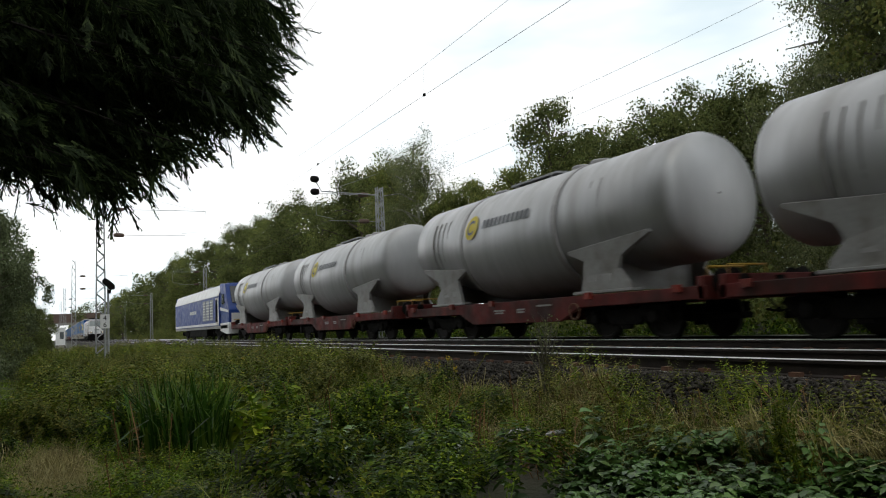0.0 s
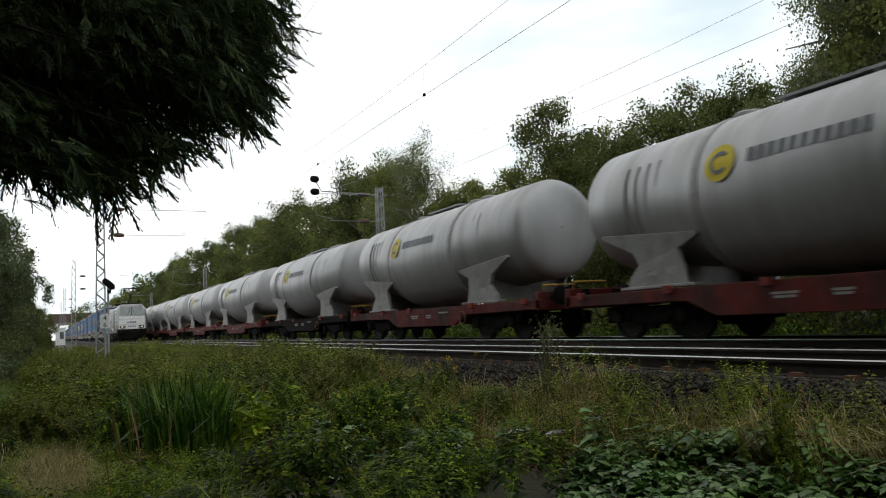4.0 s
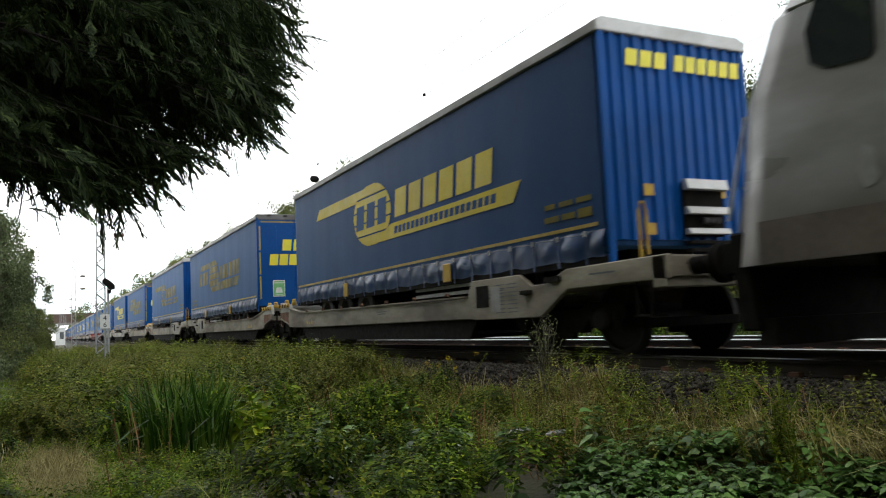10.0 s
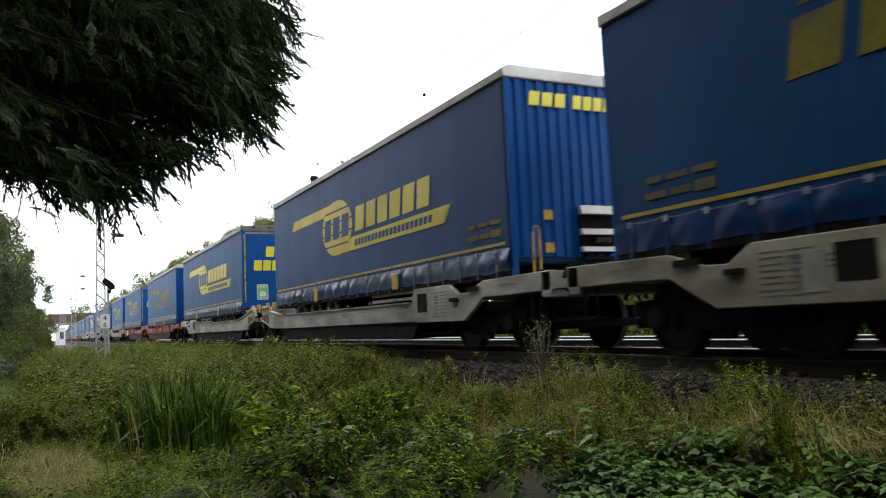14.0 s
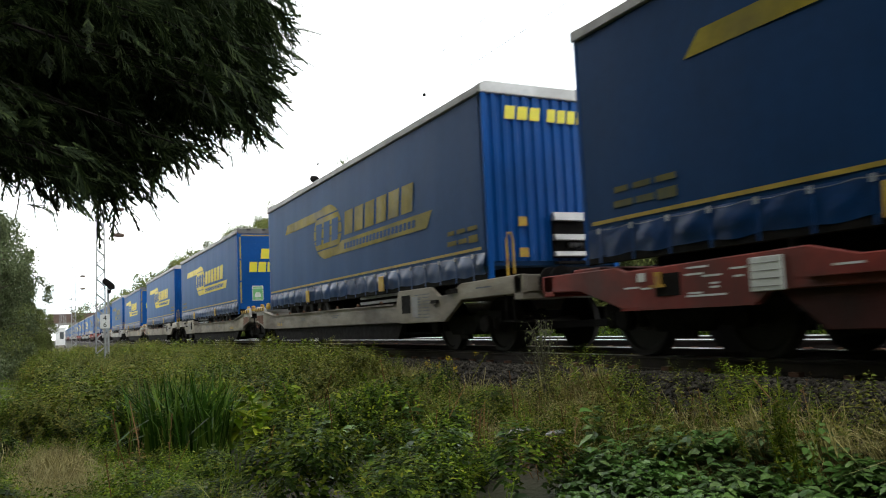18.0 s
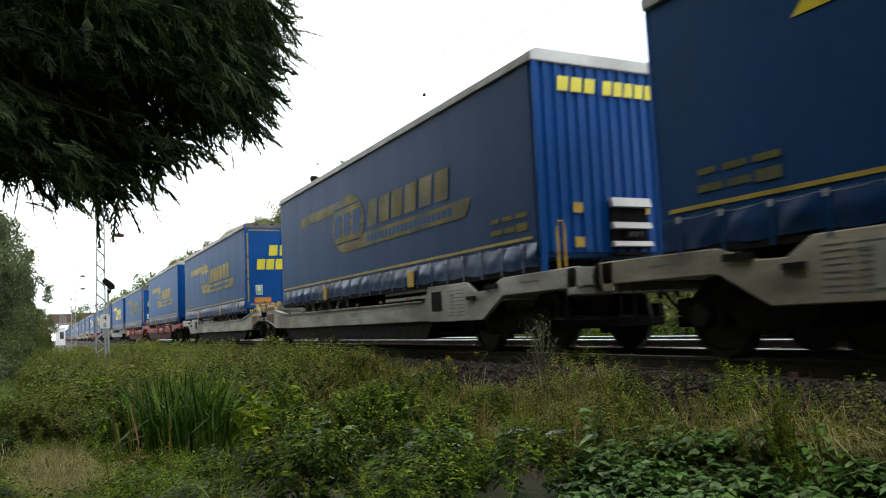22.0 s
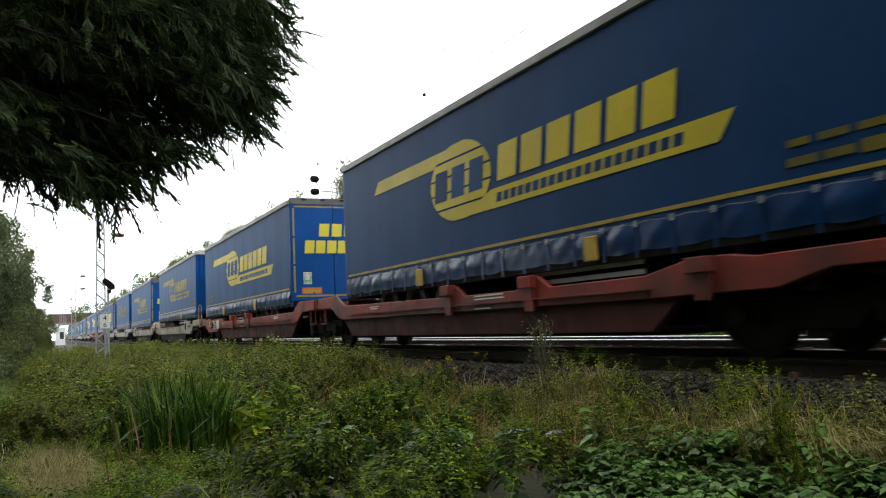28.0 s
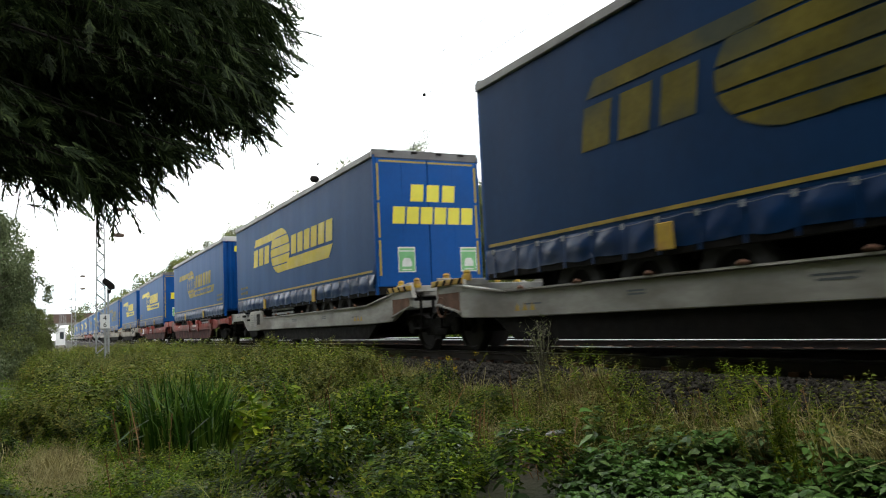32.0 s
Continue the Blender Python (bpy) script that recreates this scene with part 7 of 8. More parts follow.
def dome(rng, r, h, shoots, per, leaf, wide, folded=True):
    """A rounded leafy bush: many shoots whose tips lie on an uneven dome, each with a rosette of leaves."""
    P, A = [], []
    ph = rng.uniform(0, 6.28, 3)
    for k in range(shoots):
        u = (k + rng.random()) / shoots
        ct = 1 - 0.86 * u
        st = math.sqrt(max(0, 1 - ct * ct))
        a = k * 2.39996 + rng.normal(0, 0.25)
        lump = 1 + 0.20 * math.sin(2 * a + ph[0]) + 0.14 * math.sin(3 * a + ph[1] + 3 * ct) + rng.normal(0, 0.10)
        n = np.array([st * math.cos(a), st * math.sin(a), ct])
        tip = np.array([r * n[0] * lump, r * n[1] * lump, h * (0.32 + 0.68 * ct * (0.72 + 0.28 * lump))])
        ax = n * np.array([0.7, 0.7, 0.4]) + np.array([0, 0, 0.75])
        P.append(tip)
        A.append(ax / np.linalg.norm(ax))
    P, A = np.repeat(np.array(P), per, 0), np.repeat(np.array(A), per, 0)
    m = len(P)
    t = np.tile((np.arange(per) + 0.5) / per, shoots)
    side = np.cross(A, np.array([0.31, 0.2, 0.93]))
    side /= np.linalg.norm(side, axis=1, keepdims=True)
    up = np.cross(A, side)
    ang = np.tile(np.arange(per) * 2.4, shoots) + rng.normal(0, 0.4, m) + np.repeat(rng.uniform(0, 6.28, shoots), per)
    out = side * np.cos(ang)[:, None] + up * np.sin(ang)[:, None]
    ln = (leaf * (1.15 - 0.55 * t) * rng.uniform(0.7, 1.3, m))[:, None]
    d = out * 0.9 + A * (0.15 + 0.5 * t)[:, None]
    d /= np.linalg.norm(d, axis=1, keepdims=True)
    p = P - A * ((1 - t) * leaf * 2.6)[:, None] + out * 0.004
    s = np.cross(A, out) + rng.normal(0, 0.22, (m, 3))
    w = s * ln * wide
    drop = np.zeros((m, 3))
    drop[:, 2] = -0.28 * ln[:, 0] * rng.uniform(0.3, 1.5, m)
    tip = p + d * ln + drop
    if folded:
        l1, l2 = p + d * ln * 0.34 + A * ln * 0.05, p + d * ln * 0.7 + drop * 0.45 + A * ln * 0.04
        V = np.stack([p, l1 + w * 0.5, l2 + w * 0.36, tip, l2 - w * 0.36, l1 - w * 0.5], 1).reshape(-1, 3)
        b = 6 * np.arange(m)[:, None]
        return V, np.concatenate([b + np.array([[0, 1, 2, 3]]), b + np.array([[0, 3, 4, 5]])])
    mid = p + d * ln * 0.45
    V = np.stack([p, mid + w * 0.5, tip, mid - w * 0.5], 1).reshape(-1, 3)
    return V, np.arange(4 * m).reshape(-1, 4)


def carpet(rng, pts, leaf, wide, top):
    """Low creeping plants: broad leaves in threes, lying nearly flat over an uneven top."""
    vs = []
    for x, y, z in pts:
        hgt = top * (0.62 + 0.75 * noise.noise((x * 2.1, y * 2.1, 2.0)) + rng.uniform(-0.25, 0.25))
        c = np.array([x, y, z + max(0.08, hgt)])
        a0, size = rng.uniform(0, 6.28), leaf * rng.uniform(0.65, 1.25)
        tilt = rng.normal(0, 0.22, 2)
        for k in range(3):
            a = a0 + (k - 1) * 1.45 + rng.normal(0, 0.15)
            d = np.array([math.cos(a), math.sin(a), 0.0])
            d[2] = d[0] * tilt[0] + d[1] * tilt[1] - rng.uniform(0.0, 0.35)
            q = np.array([-math.sin(a), math.cos(a), 0.0])
            q[2] = q[0] * tilt[0] + q[1] * tilt[1]
            p = c + d * size * 0.18
            e = np.array([0, 0, size * wide * 0.14])
            l1, l2, tip = p + d * size * 0.32, p + d * size * 0.68, p + d * size - e * 0.6
            w = q * size * wide
            vs.append([p, l1 + w * 0.5 + e, l2 + w * 0.38 + e, tip, l2 - w * 0.38 + e, l1 - w * 0.5 + e])
    V = np.array(vs).reshape(-1, 3)
    b = 6 * np.arange(len(vs))[:, None]
    return V, np.concatenate([b + np.array([[0, 1, 2, 3]]), b + np.array([[0, 3, 4, 5]])])


def shoulder_z(x, y):
    """Height of the soil or of the ballast's near slope."""
    return ground_z(x, y) if x < 4.55 else float(np.interp(x, [4.55, 4.9, 5.85], [-0.93, -0.76, -0.22]))


def places(rng, n, x0, x1, y0, y1, power=1.5, keep=None):
    out = []
    while len(out) < n:
        y = y0 + (y1 - y0) * rng.random() ** power
        x = rng.uniform(x0, x1)
        if x < -0.07 * y - 0.3 or x > 1.75 * y or math.hypot(x, y) < 3.4:
            continue
        if keep and not keep(x, y):
            continue
        out.append((x, y, ground_z(x, y) - 0.02))
    return out


def stuff(name, label, category, variants, pts, material, rng, lo=0.75, hi=1.2, lean=0.12, mounds=0.75):
    V, F = scatter(variants, pts, rng, lo, hi, lean, mounds)
    return thing(name, label, category, kind="stuff", geo=quads(name, V, F), material=material)


def build_plants():
    rng = np.random.default_rng(77)
    dry = lambda x, y: (x - 0.06) ** 2 / 0.36 + (y - 9.6) ** 2 / 6.5 < 1
    mound = lambda x, y: (x - 0.06 - 0.12 * noise.noise((y * 1.3, x, 3.0))) ** 2 / 0.22 + (y - 9.6) ** 2 / 5.0 < 1
    lawn = lambda x, y: x < -0.35 - 0.008 * y and y > 16
    iris = lambda x, y: (x - 1.5) ** 2 / 0.36 + (y - 10.3) ** 2 / 0.8 < 1
    hollow = lambda x, y: (x - 1.62) ** 2 / 0.16 + (y - 9.0) ** 2 / 0.8 < 1
    front = lambda x, y: y < 10.5 and x < 0.22 * y - 0.45
    bramble = lambda x, y: x > 0.62 * y + 0.35 and y < 5.4
    strawy = lambda x, y: x > 4.25 and y < 8.0
    patch = lambda x, y: noise.noise((x * 0.7, y * 0.45, 3.0))
    # rounded leafy bushes, one by one, over the near verge
    tones = {"green": M_HERB, "dark": M_HERBMID, "mid": M_HERB, "yellow": M_HERBYEL}
    says = {"green": "fresh green leafy bush on the verge", "dark": "dark green leafy bush on the verge",
            "mid": "mid-green leafy bush on the verge", "yellow": "yellowing leafy bush on the verge"}
    shapes = {k: [] for k in tones}
    for tone in tones:
        for j in range(4):
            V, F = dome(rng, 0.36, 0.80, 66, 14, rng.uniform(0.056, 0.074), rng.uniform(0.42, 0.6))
            # Pale young tips over dark lower leaves: leaf colour paints depth and shade too.
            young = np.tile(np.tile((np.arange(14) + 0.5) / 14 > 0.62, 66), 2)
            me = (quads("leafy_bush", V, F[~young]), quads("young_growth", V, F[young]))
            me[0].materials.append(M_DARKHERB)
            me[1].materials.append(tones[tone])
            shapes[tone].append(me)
    swell = lambda x, y: 0.85 * noise.noise((x * 0.95, y * 0.75, 12.0)) + 0.5 * noise.noise((x * 2.1, y * 1.6, 5.0))
    for i in range(11):
        for j in range(18):
            x, y = -1.1 + 0.60 * i + rng.uniform(-0.27, 0.27), 3.6 + 0.61 * j + rng.uniform(-0.27, 0.27)
            if x < -0.07 * y - 0.3 or math.hypot(x, y) < 4.3 or x > (4.5 if y < 8 else 5.0) or x > 1.6 * y:
                continue
            if iris(x, y) or hollow(x, y) or dry(x, y) or bramble(x, y) or strawy(x, y):
                continue
            n = patch(x, y) + rng.normal(0, 0.12)
            rise = swell(x, y)
            if front(x, y):
                tone, hgt = ("green" if n > 0.05 else "dark" if n < -0.2 else "yellow"), 0.42 + 0.3 * rise
            elif y < 7.5 and x < 1.25:
                tone, hgt = "yellow", 0.55 + 0.3 * rise
            else:
                tone = "yellow" if (y > 11 or x > 4.3) and n > -0.1 else "green" if n > 0.10 else "dark" if n < -0.06 else "mid"
                hgt = 0.74 + 0.8 * rise + rng.normal(0, 0.08)
            if y < 7.0 and x > 0.46 * y:
                tone = "green"
            if y < 8.8 and 1.25 < x < 0.46 * y and rng.random() < 0.72:
                tone = "dark"
            if hgt < (0.46 if not front(x, y) else 0.25) or (y < 9.5 and x > 1.0 and noise.noise((x * 1.5, y * 1.1, 21.0)) < -0.14):
                continue
            hgt, wide = min(hgt, 1.18), rng.uniform(0.75, 1.2)
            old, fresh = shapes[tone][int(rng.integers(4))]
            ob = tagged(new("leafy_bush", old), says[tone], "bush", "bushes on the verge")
            part("young_growth", fresh, None, ob, "lighter young leaves at the shoot tips, light painted in")
            ob.matrix_basis = pose(x, y, shoulder_z(x, y) - 0.04, rng.normal(0, 6), rng.normal(0, 6), rng.uniform(0, 360))
            ob.scale = (wide, wide, hgt)
    # the thicket farther along, past counting
    far = [dome(rng, 0.50, rng.uniform(0.7, 0.9), 50, 11, 0.080, 0.55, False) for _ in range(6)]
    clear = lambda x, y: not lawn(x, y) and not iris(x, y)
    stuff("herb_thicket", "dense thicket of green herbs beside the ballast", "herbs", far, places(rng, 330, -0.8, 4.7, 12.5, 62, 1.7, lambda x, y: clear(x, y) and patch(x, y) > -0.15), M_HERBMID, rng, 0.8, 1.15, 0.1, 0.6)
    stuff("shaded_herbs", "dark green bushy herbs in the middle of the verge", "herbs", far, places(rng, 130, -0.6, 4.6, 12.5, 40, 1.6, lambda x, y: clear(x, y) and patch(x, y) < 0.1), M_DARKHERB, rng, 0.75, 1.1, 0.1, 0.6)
    fine = [dome(rng, 0.42, rng.uniform(0.75, 0.95), 40, 14, 0.055, 0.42, False) for _ in range(6)]
    stuff("yellowing_herbs", "yellow-green feathery herbs going over", "herbs", fine, places(rng, 420, -0.4, 4.9, 12.0, 75, 1.4, clear), M_HERBYEL, rng, 0.85, 1.15, 0.12, 0.6)
    stuff("path_side_herbs", "yellow-green herbs round the foot of the mast", "herbs", fine, places(rng, 70, 0.9, 3.3, 17, 33, 1.0, clear), M_HERBYEL, rng, 0.95, 1.2, 0.1, 0.0)
    tall = [herb(rng, rng.uniform(0.7, 0.95), 70, 0.085, 0.026) for _ in range(7)]
    stuff("tall_herbs", "tall thin herbs standing out of the thicket", "herbs", tall, places(rng, 190, 0.8, 4.8, 9.5, 50, 1.3, clear), M_HERBYEL, rng, 0.75, 1.12, 0.15, 0.4)
    # creeping brambles with broad pale leaves
    pts = places(rng, 2700, 2.1, 4.95, 2.4, 5.6, 1.0, lambda x, y: bramble(x, y) and math.hypot(x, y) > 4.2)
    V, F = carpet(rng, pts, 0.085, 0.74, 0.33)
    thing("brambles", "bramble patch with broad pale-backed leaves", "brambles", kind="stuff", geo=quads("brambles", V, F), material=M_BRAMBLE)
    pts = places(rng, 1100, 2.0, 4.7, 2.5, 5.6, 1.0, lambda x, y: bramble(x, y) and math.hypot(x, y) > 4.2)
    V, F = carpet(rng, pts, 0.075, 0.7, 0.24)
    thing("ground_ivy", "darker creeping leaves under the brambles", "creepers", kind="stuff", geo=quads("ground_ivy", V, F), material=M_DARKHERB)
    # broad-leaved hogweed beside the iris, docks in the thicket
    broad = [herb(rng, rng.uniform(0.55, 0.8), 16, 0.24, 0.15, 0.8, 0.25, True) for _ in range(4)]
    stuff("hogweed", "hogweed with broad light green leaves", "herbs", broad, places(rng, 26, 2.0, 3.2, 8.4, 11.6, 1.0), M_HERB, rng, 0.8, 1.15, 0.1, 0.0)
    stuff("broad_docks", "scattered docks with broad dull leaves", "herbs", broad, places(rng, 30, 2.2, 4.5, 5.0, 9.5, 1.0), M_BRAMBLE, rng, 0.55, 0.85, 0.15, 0.0)

    # the slope of the ballast: fine weeds, straw and russet stalks
    def slope(n, x0, x1, y0, y1, power, keep=None):
        out = []
        while len(out) < n:
            x, y = rng.uniform(x0, x1), y0 + (y1 - y0) * rng.random() ** power
            if x > 1.85 * y or (keep and not keep(x, y)):
                continue
            out.append((x, y, shoulder_z(x, y) - 0.03))
        return out
    edge = lambda x, y: x < 5.42 + 0.35 * noise.noise((y * 0.9, 0.0, 6.0)) - (0.35 if 8.5 < y < 12 else 0.0) and not (x < 4.95 and y < 4.9)
    stuff("shoulder_thicket", "green herbs crowding the ballast edge", "herbs", far, slope(120, 3.6, 5.15, 13.5, 50, 1.4), M_HERBMID, rng, 1.05, 1.32, 0.1, 0.2)
    stuff("shoulder_yellow_herbs", "yellowing herbs crowding the ballast edge", "herbs", fine, slope(170, 3.6, 5.2, 12.5, 55, 1.4), M_HERBYEL, rng, 1.0, 1.3, 0.12, 0.2)
    straw = [tuft(rng, 40, 0.50, 0.008, 0.5, 1.3) for _ in range(6)]
    stuff("straw_grass", "straw-coloured grass along the ballast edge", "grass", straw, slope(430, 4.3, 5.7, 3.0, 16, 1.2, lambda x, y: edge(x, y) and patch(x * 1.7, y * 1.7) > -0.12), M_DRY, rng, 0.65, 1.3, 0.25, 0.3)
    thin = [dome(rng, 0.26, rng.uniform(0.5, 0.75), 24, 13, 0.046, 0.40, False) for _ in range(6)]
    stuff("slope_weeds", "fine-leaved weeds growing on the ballast slope", "weeds", thin, slope(170, 4.2, 5.6, 2.9, 22, 1.3, edge), M_HERBMID, rng, 0.65, 1.15, 0.2, 0.4)
    stuff("slope_yellow_weeds", "yellowing weeds among the straw", "weeds", thin, slope(130, 4.2, 5.6, 2.9, 22, 1.3, edge), M_HERBYEL, rng, 0.65, 1.2, 0.2, 0.4)
    stuff("russet_stalks", "russet dry stalks among the herbs", "dry stalks", [herb(rng, 0.55, 46, 0.05, 0.014) for _ in range(5)], slope(150, 3.9, 5.3, 3.0, 11, 1.2, edge), M_RUSSET, rng, 0.6, 1.1, 0.3, 0.3)
    rust = lambda x, y: (x - 4.62) ** 2 / 0.10 + (y - 4.35) ** 2 / 0.10 < 1 or (x - 4.85) ** 2 / 0.04 + (y - 3.55) ** 2 / 0.10 < 1
    stuff("russet_grass", "red-brown withered grass in two patches", "grass", [tuft(rng, 46, 0.34, 0.006, 0.6, 1.4) for _ in range(5)], slope(46, 4.2, 5.1, 3.0, 5.0, 1.0, rust), M_RUSSET, rng, 0.7, 1.1, 0.25, 0.0)
    stuff("dock_stalks", "brown dock and seed stalks standing in the thicket", "dry stalks", [herb(rng, 0.85, 60, 0.035, 0.016) for _ in range(5)], places(rng, 90, 0.2, 4.4, 6.5, 26, 1.3, clear), M_RUSSET, rng, 0.75, 1.1, 0.12, 0.3)
    # grasses of the path's edge
    stuff("dry_grass", "pale dry grass mound beside the path", "grass", [tuft(rng, 50, 0.38, 0.0055, 0.6, 1.5) for _ in range(6)], places(rng, 330, -1.2, 1.2, 6.5, 12.5, 1.0, dry), M_DRY, rng, 0.5, 1.1, 0.4, 0.6)
    low = [dome(rng, 0.24, rng.uniform(0.26, 0.38), 22, 11, 0.040, 0.5, False) for _ in range(5)]
    stuff("low_herbs", "low green herbs around the dry grass", "herbs", low, places(rng, 260, -1.4, 1.4, 5.2, 13, 1.0, lambda x, y: (front(x, y) or dry(x, y)) and not iris(x, y) and not mound(x, y) and patch(x * 2.2, y * 2.0) > -0.05), M_HERB, rng, 0.7, 1.3, 0.15, 0.4)
    stuff("rough_grass", "rough green grass with arching blades between the herbs", "grass", [tuft(rng, 26, 0.62, 0.008, 0.35, 1.2) for _ in range(6)], places(rng, 90, 0.8, 4.5, 4.3, 20, 1.3, lambda x, y: not lawn(x, y) and not bramble(x, y)), M_GRASS, rng, 0.7, 1.25, 0.2, 0.3)
    stuff("path_grass", "short green grass of the path", "grass", [tuft(rng, 30, 0.10, 0.012, 0.8, 0.7) for _ in range(6)], places(rng, 1500, -3.5, 0.4, 16, 70, 1.4, lawn), M_GRASS, rng, 0.7, 1.2)
    stuff("verge_grass", "soft green grass at the edge of the path", "grass", [tuft(rng, 40, 0.28, 0.006, 0.6, 1.1) for _ in range(6)], places(rng, 340, -1.4, 1.4, 5.0, 17, 1.0, lambda x, y: (dry(x, y) or front(x, y)) and not mound(x, y)), M_GRASS, rng, 0.6, 1.2, 0.25)
    # the clump of sword-leaved iris, a few blades folded over
    clump = tagged(new("iris_clump"), "clump of long dark green sword-shaped leaves", "iris")
    clump.matrix_basis = pose(1.5, 10.3, -1.0)
    for k, (x, y, z) in enumerate(places(rng, 56, 0.5, 2.5, 9.2, 11.4, 1.0, iris)):
        V, F = tuft(rng, 11, 1.12, 0.034, 0.3, 0.45 if k % 5 else 1.3)
        fan = part("leaf_fan", quads("leaf_fan", V, F), M_IRIS, clump)
        fan.location = (x - 1.5, y - 10.3, z + 1.0)

    def weed(name, label, x, y, h, n, leaf, wide, m, flower=None, stems=5, branch=0.18):
        vs, fs, o, fl = [], [], 0, []
        for k in range(stems):
            V, F = herb(rng, h * rng.uniform(0.7, 1.0), n, leaf, wide, 0.9, 0.4)
            off = rng.normal(0, branch, 2)
            V = V.copy()
            V[:, :2] += off * 0.3 + V[:, 2:3] / h * off
            vs.append(V)
            fs.append(F + o)
            o += len(V)
            fl.append((off * 1.3, V[:, 2].max()))
        t = tagged(new(name), label, "weed", at_group)
        t.matrix_basis = pose(x, y, ground_z(x, y) if x < 4.6 else float(np.interp(x, [4.55, 4.9, 5.95], [-0.95, -0.72, -0.2])))
        part("leafy_stem", quads("leafy_stem", np.concatenate(vs), np.concatenate(fs)), m, t)
        if flower:
            V, F = leaf_cloud(rng, [np.array([f[0][0], f[0][1], f[1]]) for f in fl], [0.05] * len(fl), 40, 0.02)
            tagged(part("flower_head", quads("flower_head", V, F), flower, t), kind="stuff")
        return t
    at_group = "single weeds by the track"
    weed("tall_weed", "tall green leafy weed standing above the verge", 4.75, 4.15, 0.88, 150, 0.055, 0.018, M_HERBMID, None, 10, 0.16)
    weed("tall_weed", "tall green leafy weed standing above the verge", 4.6, 3.8, 0.75, 120, 0.055, 0.018, M_HERBMID, None, 7, 0.16)
    weed("goldenrod", "goldenrod with small yellow heads", 4.9, 9.6, 0.85, 30, 0.08, 0.02, M_HERBYEL, M_FLOWER)
    weed("goldenrod", "goldenrod with small yellow heads", 4.4, 18.0, 0.95, 30, 0.08, 0.02, M_HERBYEL, M_FLOWER)
    weed("umbel_weed", "weed with a white flower head", 5.0, 15.6, 1.0, 24, 0.08, 0.02, M_HERB, M_WHITEFLOWER, 2, 0.08)
    for x, y, h in ((5.1, 6.6, 0.6), (5.15, 5.9, 0.55), (5.0, 7.2, 0.5), (5.0, 13.5, 0.8), (4.9, 12.2, 0.75), (5.1, 5.2, 0.5), (5.05, 4.4, 0.6)):
        weed("plume_weed", "slim weed with a feathery tip against the track", x, y, h, 34, 0.06, 0.018, M_HERBYEL, None, 2, 0.05)
    # the bare wiry bush at the ballast edge, blown by the trains
    g = Geo()
    r2 = random.Random(4)
    for k in range(26):
        a, s = r2.uniform(0, 6.28), r2.uniform(0.1, 0.42)
        h = r2.uniform(0.5, 1.05)
        tip = Vector((math.cos(a) * s * 0.5, math.sin(a) * s, h))
        mid = Vector((math.cos(a) * s * 0.15, math.sin(a) * s * 0.35, h * 0.55))
        g.tube([(0, 0, 0), mid, tip], [0.009, 0.006, 0.002], 4, False)
        for q in range(5):
            p = mid.lerp(tip, r2.random())
            g.tube([p, p + Vector((r2.uniform(-.12, .12), r2.uniform(-.14, .14), r2.uniform(0.02, .16)))], [0.003, 0.001], 3, False)
    bush = tagged(new("wiry_bush"), "bare wiry broom-like bush at the ballast edge", "bush")
    bush.matrix_basis = pose(5.45, 8.1, -0.5)
    part("twig_spray", g, M_TWIG, bush, "grey-olive wiry twigs")
    V, F = leaf_cloud(np.random.default_rng(2), [np.array([0, 0, 0.6 + 0.06 * k]) for k in range(6)], [0.25] * 6, 34, 0.035)
    part("leaf_haze", quads("leaf_haze", V, F), M_BIRCH, bush)
    # litter in the herbs
    for x, y, w, a in ((4.02, 6.5, 0.17, 12), (4.2, 6.15, 0.11, -20)):
        thing("litter_scrap", "pale scrap of litter lying in the herbs", "litter", "scraps of litter", at=pose(x, y, -0.55, 4, -5, a),
              geo=Geo().prism([(-w, -0.04), (w * 0.6, -0.06), (w, 0.03), (-w * 0.5, 0.06)], 0, 0.02, "z"), material=M_SADDLE, bevel=0.004)
    return bush


# ---- put the place together ----
build_ground()
build_ballast()
build_track(TRACK_B, "near railway track with rusty rails on concrete sleepers")
build_track(TRACK_A, "far railway track with rusty rails on concrete sleepers")
build_line()
build_left_side()
build_woods()
build_conifer()
BUSH = build_plants()

# near train: y of each trailer's leading end, and of each wagon's joint, when the train has rolled 0 m
DOORS_LEAD = [-23.2, 10.55, 44.4, 78.5, 112.5, 146.5, 180.5, 214.5, 248.6, 282.7, 316.7, 350.7]
while len(DOORS_LEAD) < 18:
    DOORS_LEAD.append(DOORS_LEAD[-1] + 34.0)
LEAD = [y for d in DOORS_LEAD for y in (d - 18.05, d)]
LEAD[12] -= 0.3
LEAD[11] -= 0.2
NEAR_TRAIN, FAR_TRAIN = [], []
loco_b = electric_loco()
NEAR_TRAIN.append((loco_b, -51.85, 0.0))
protos = {"g": pocket_wagon(M_GREY, "beige-grey double pocket wagon, dirty, with yellow hitch gear", "dirty beige-grey side beam"),
          "h": pocket_wagon(M_GREY2, "light grey double pocket wagon with yellow hitch gear", "light grey side beam"),
          "t": pocket_wagon(M_GREEN, "grey-green double pocket wagon with yellow hitch gear", "grey-green side beam"), "r": red_wagon()}
COLOURS = ["g", "g", "h", "r", "g", "g", "h", "r", "t", "r", "g", "h", "r", "g", "h", "r", "g", "h"]
free_proto = set()
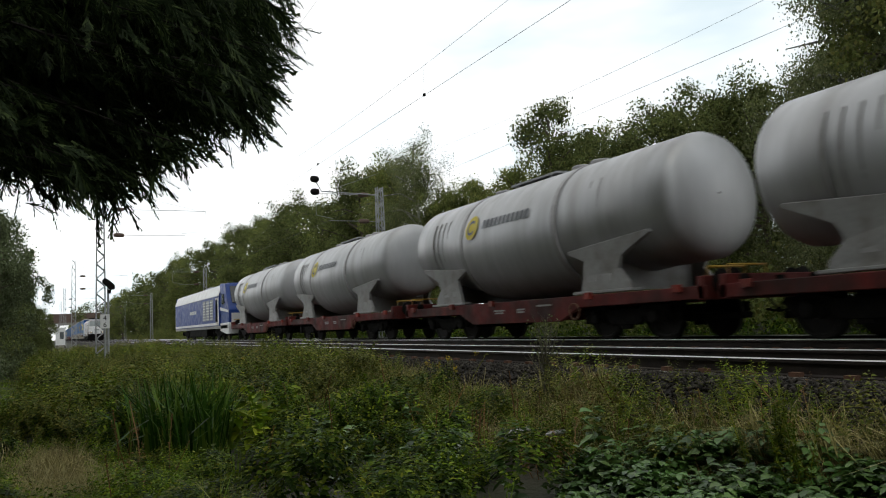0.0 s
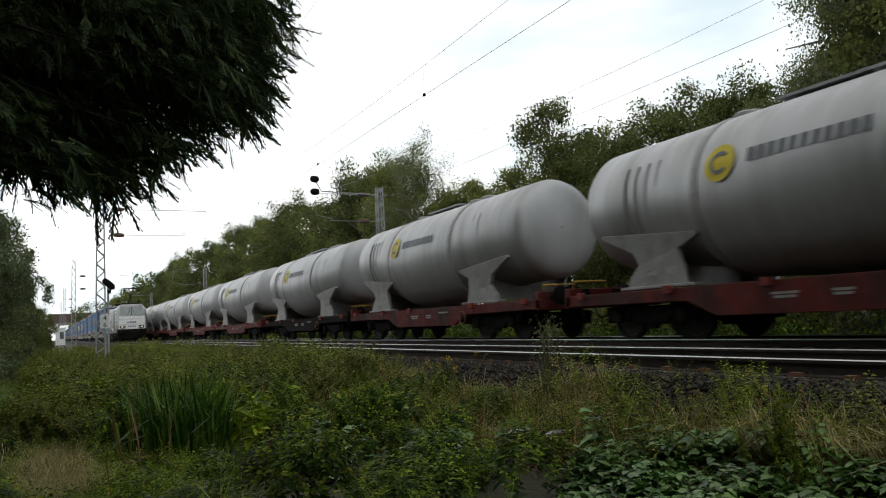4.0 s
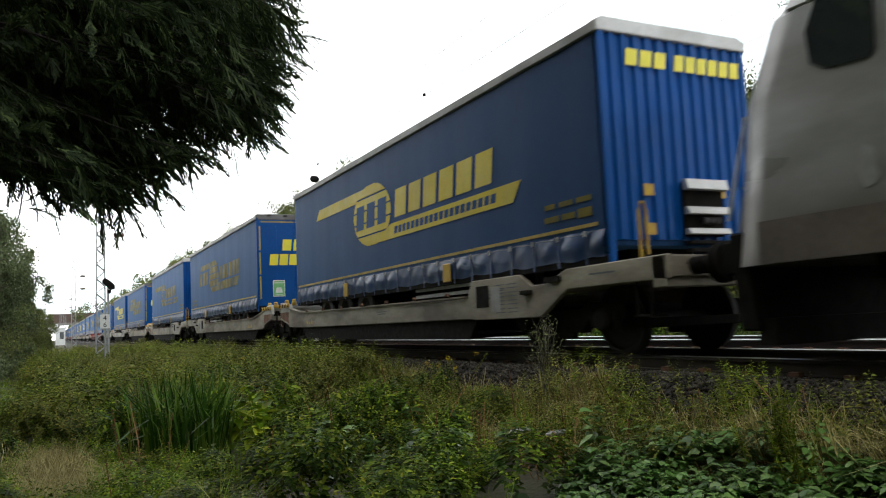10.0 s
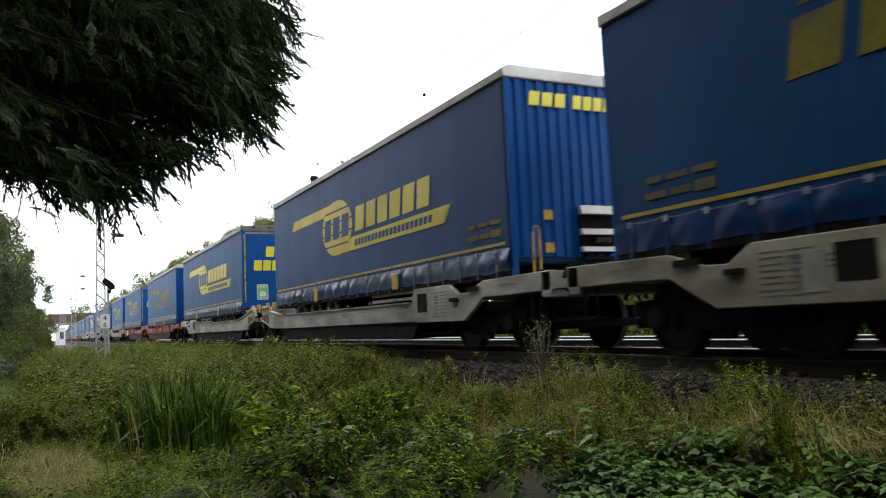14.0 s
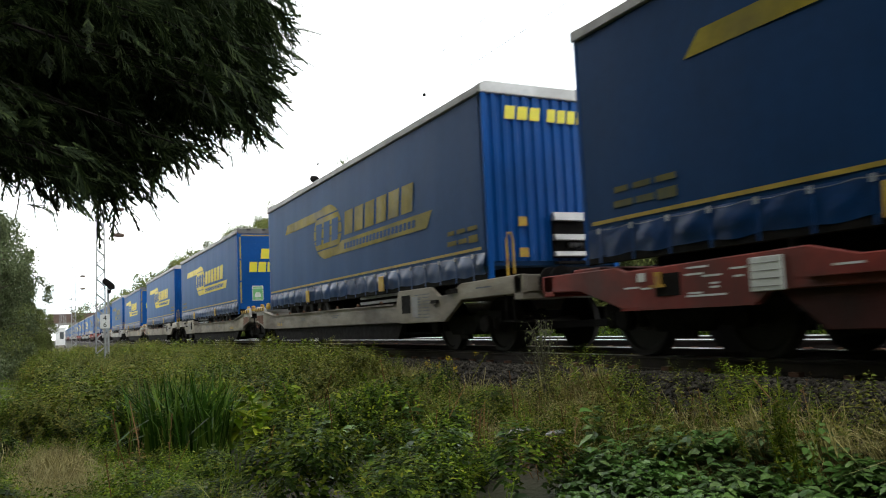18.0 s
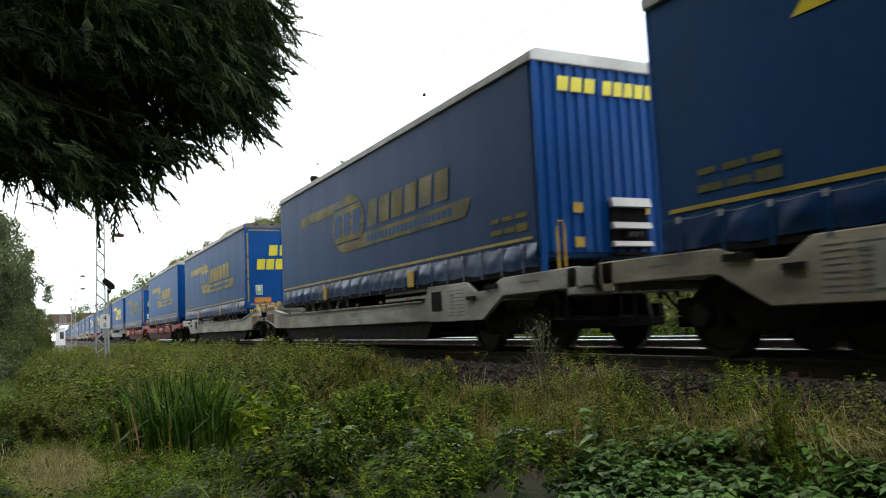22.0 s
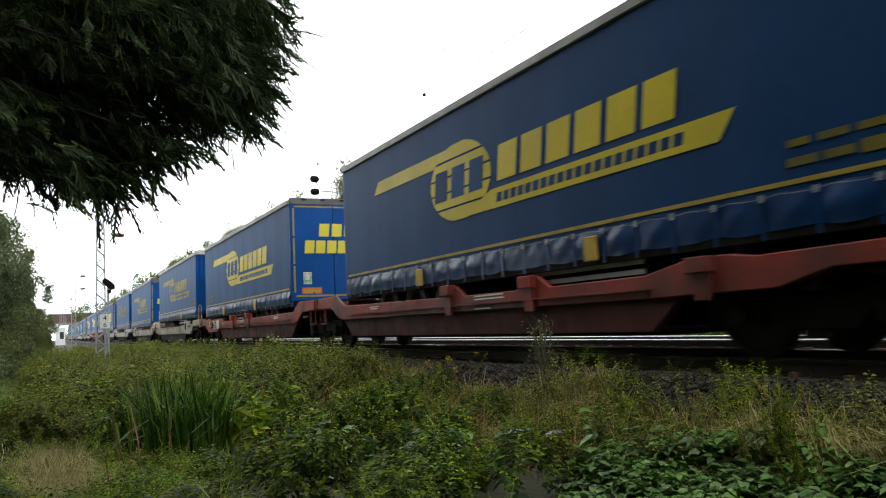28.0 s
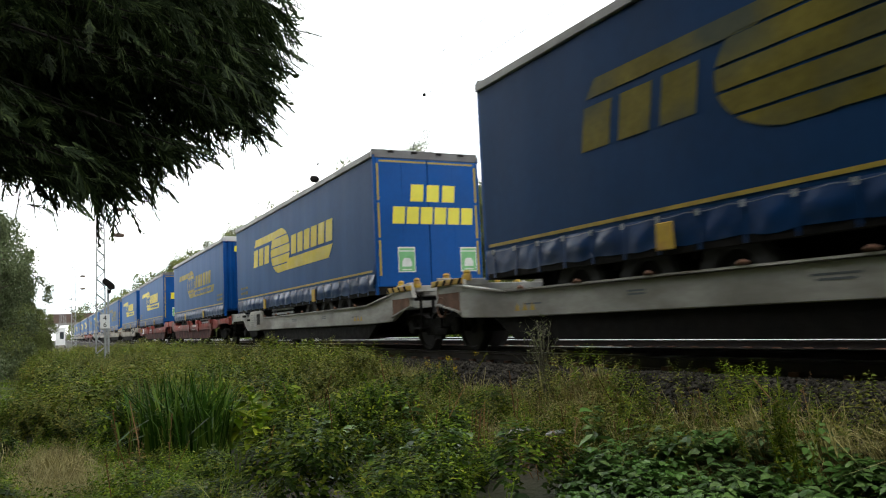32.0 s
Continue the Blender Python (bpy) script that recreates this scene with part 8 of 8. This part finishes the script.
for k in range(18):
    y = (LEAD[2 * k] + 13.5 + LEAD[2 * k + 1]) / 2
    c = COLOURS[k]
    if c in free_proto:
        ob = copy_thing(protos[c], Matrix())
    else:
        ob = protos[c]
        free_proto.add(c)
    NEAR_TRAIN.append((ob, y, 0.0))
FADED = "blue curtain-sided trailer with faded yellow side mark"
BRIGHT = "blue curtain-sided trailer with bright yellow side mark"
LOOKS = {1: "B1", 2: "F2", 3: "F1", 4: "F2", 5: "B1", 6: "B1", 7: "F1", 8: "M1", 9: "M1", 10: "B1", 11: "B1", 12: "B1", 13: "F1", 14: "M1", 15: "M1", 16: "F1", 17: "B1", 18: "F2", 19: "B1", 20: "B1", 21: "M1", 22: "M1", 23: "F2", 24: "B2", 25: "M1"}
ORANGE = {14, 16, 20}
HEIGHTS = {22: 4.42, 7: 4.36, 23: 4.36, 2: 4.38, 3: 4.38, 5: 4.37, 9: 4.34, 12: 4.23, 13: 4.38, 14: 4.33, 15: 4.41, 16: 4.20}
LIFTS = {22: -0.05, 7: -0.08, 12: -0.05, 21: 0.10}
TONES = {"B": M_LOGO, "M": M_LOGOMID, "F": M_LOGOFADE}
made = {}
for k in range(36):
    look_k = LOOKS.get(k + 1, "B1" if k % 3 else "F1")
    high = HEIGHTS.get(k + 1, 4.28)
    key = (k % 2 == 0, look_k, (k + 1) in ORANGE, high)
    if key in made:
        ob = copy_thing(made[key], Matrix())
    else:
        ob = trailer(key[0], TONES[look_k[0]], (BRIGHT if look_k[0] == "B" else FADED) + (", front leading" if key[0] else ", doors leading"), int(look_k[1]), key[2], high)
        made[key] = ob
    NEAR_TRAIN.append((ob, LEAD[k], LIFTS.get(k + 1, 0.0)))
# far train: the locomotive and its wagons at 0 s
FAR_TRAIN.append((diesel_loco(), 60.8))
tw = tank_wagon(M_TANKRED, "white-grey tank on a dark red flat wagon")
tw_black = tank_wagon(M_BLACK, "white-grey tank on a black flat wagon")
for k in range(20):
    ob = tw if k == 0 else tw_black if k == 8 else copy_thing(tw, Matrix())
    FAR_TRAIN.append((ob, 42.99 - 13.32 * k + (0.35 if k % 2 else 0.0)))


def motions():
    for ob, y, z in NEAR_TRAIN:
        walk(ob, [(t, pose(TRACK_B, y - s, z)) for t, s in ROLLED])
    # wheels of the near train turn while their vehicle comes past
    times, way = [t for t, q in ROLLED], [q for t, q in ROLLED]
    for ob, y, z in NEAR_TRAIN:
        for w in ob.children_recursive:
            if not w.name.startswith("wheelset"):
                continue
            r = w.location.z
            spot = y + w.parent.location.y + w.location.y
            rows = []
            for k in range(0, 32 * FPS + 1):
                s = float(np.interp(k / FPS, times, way))
                if -6 < spot - s < 24:
                    rows.append((k / FPS, s))
            if len(rows) < 2:
                continue
            rows = [(t, pose(0, w.location.y, r, math.degrees((s - rows[0][1]) / r) % 360)) for t, s in rows]
            rows = ([(0.0, rows[0][1])] if rows[0][0] > 0 else []) + rows + ([(32.0, rows[-1][1])] if rows[-1][0] < 32 else [])
            walk(w, rows)
    for ob, y in FAR_TRAIN:
        walk(ob, [(t, pose(TRACK_A, y + SPEED_A * t, 0.0)) for t in (0.0, 8.0, 16.0, 24.0, 32.0)])
    # the conifer stirs in the wind of the trains
    sway = [(0, 0.0), (4, 0.1), (8.3, 0.0), (9.3, 0.5), (10.2, -0.8), (11.2, -1.0), (12.2, -0.4), (13, -0.8), (14.2, -0.3), (16, -0.45), (18, -0.1), (20, -0.35), (22, -0.1), (25, -0.25), (28, -0.15), (30, -0.3), (32, -0.15)]
    for ob, k in CONIFER_SWAY:
        rows = []
        for t, a in sway:
            q = a * (0.8 + 0.15 * k) + 0.12 * math.sin(t * 2.1 + k * 1.3)
            rows.append((t, pose(0, 0, 0, q * 0.3, -q, q * 0.8)))
        walk(ob, rows)
    walk(BUSH, [(t, pose(5.45, 8.1, -0.5, a, 0, 0)) for t, a in ((0, 0), (5, 4), (8.4, 0), (9.0, 14), (9.6, 6), (10.4, -8), (11.4, -14), (12.5, -6), (14, -10), (17, -12), (19, -4), (21, -12), (24, -6), (26, -10), (29, -6), (32, -10))])


motions()
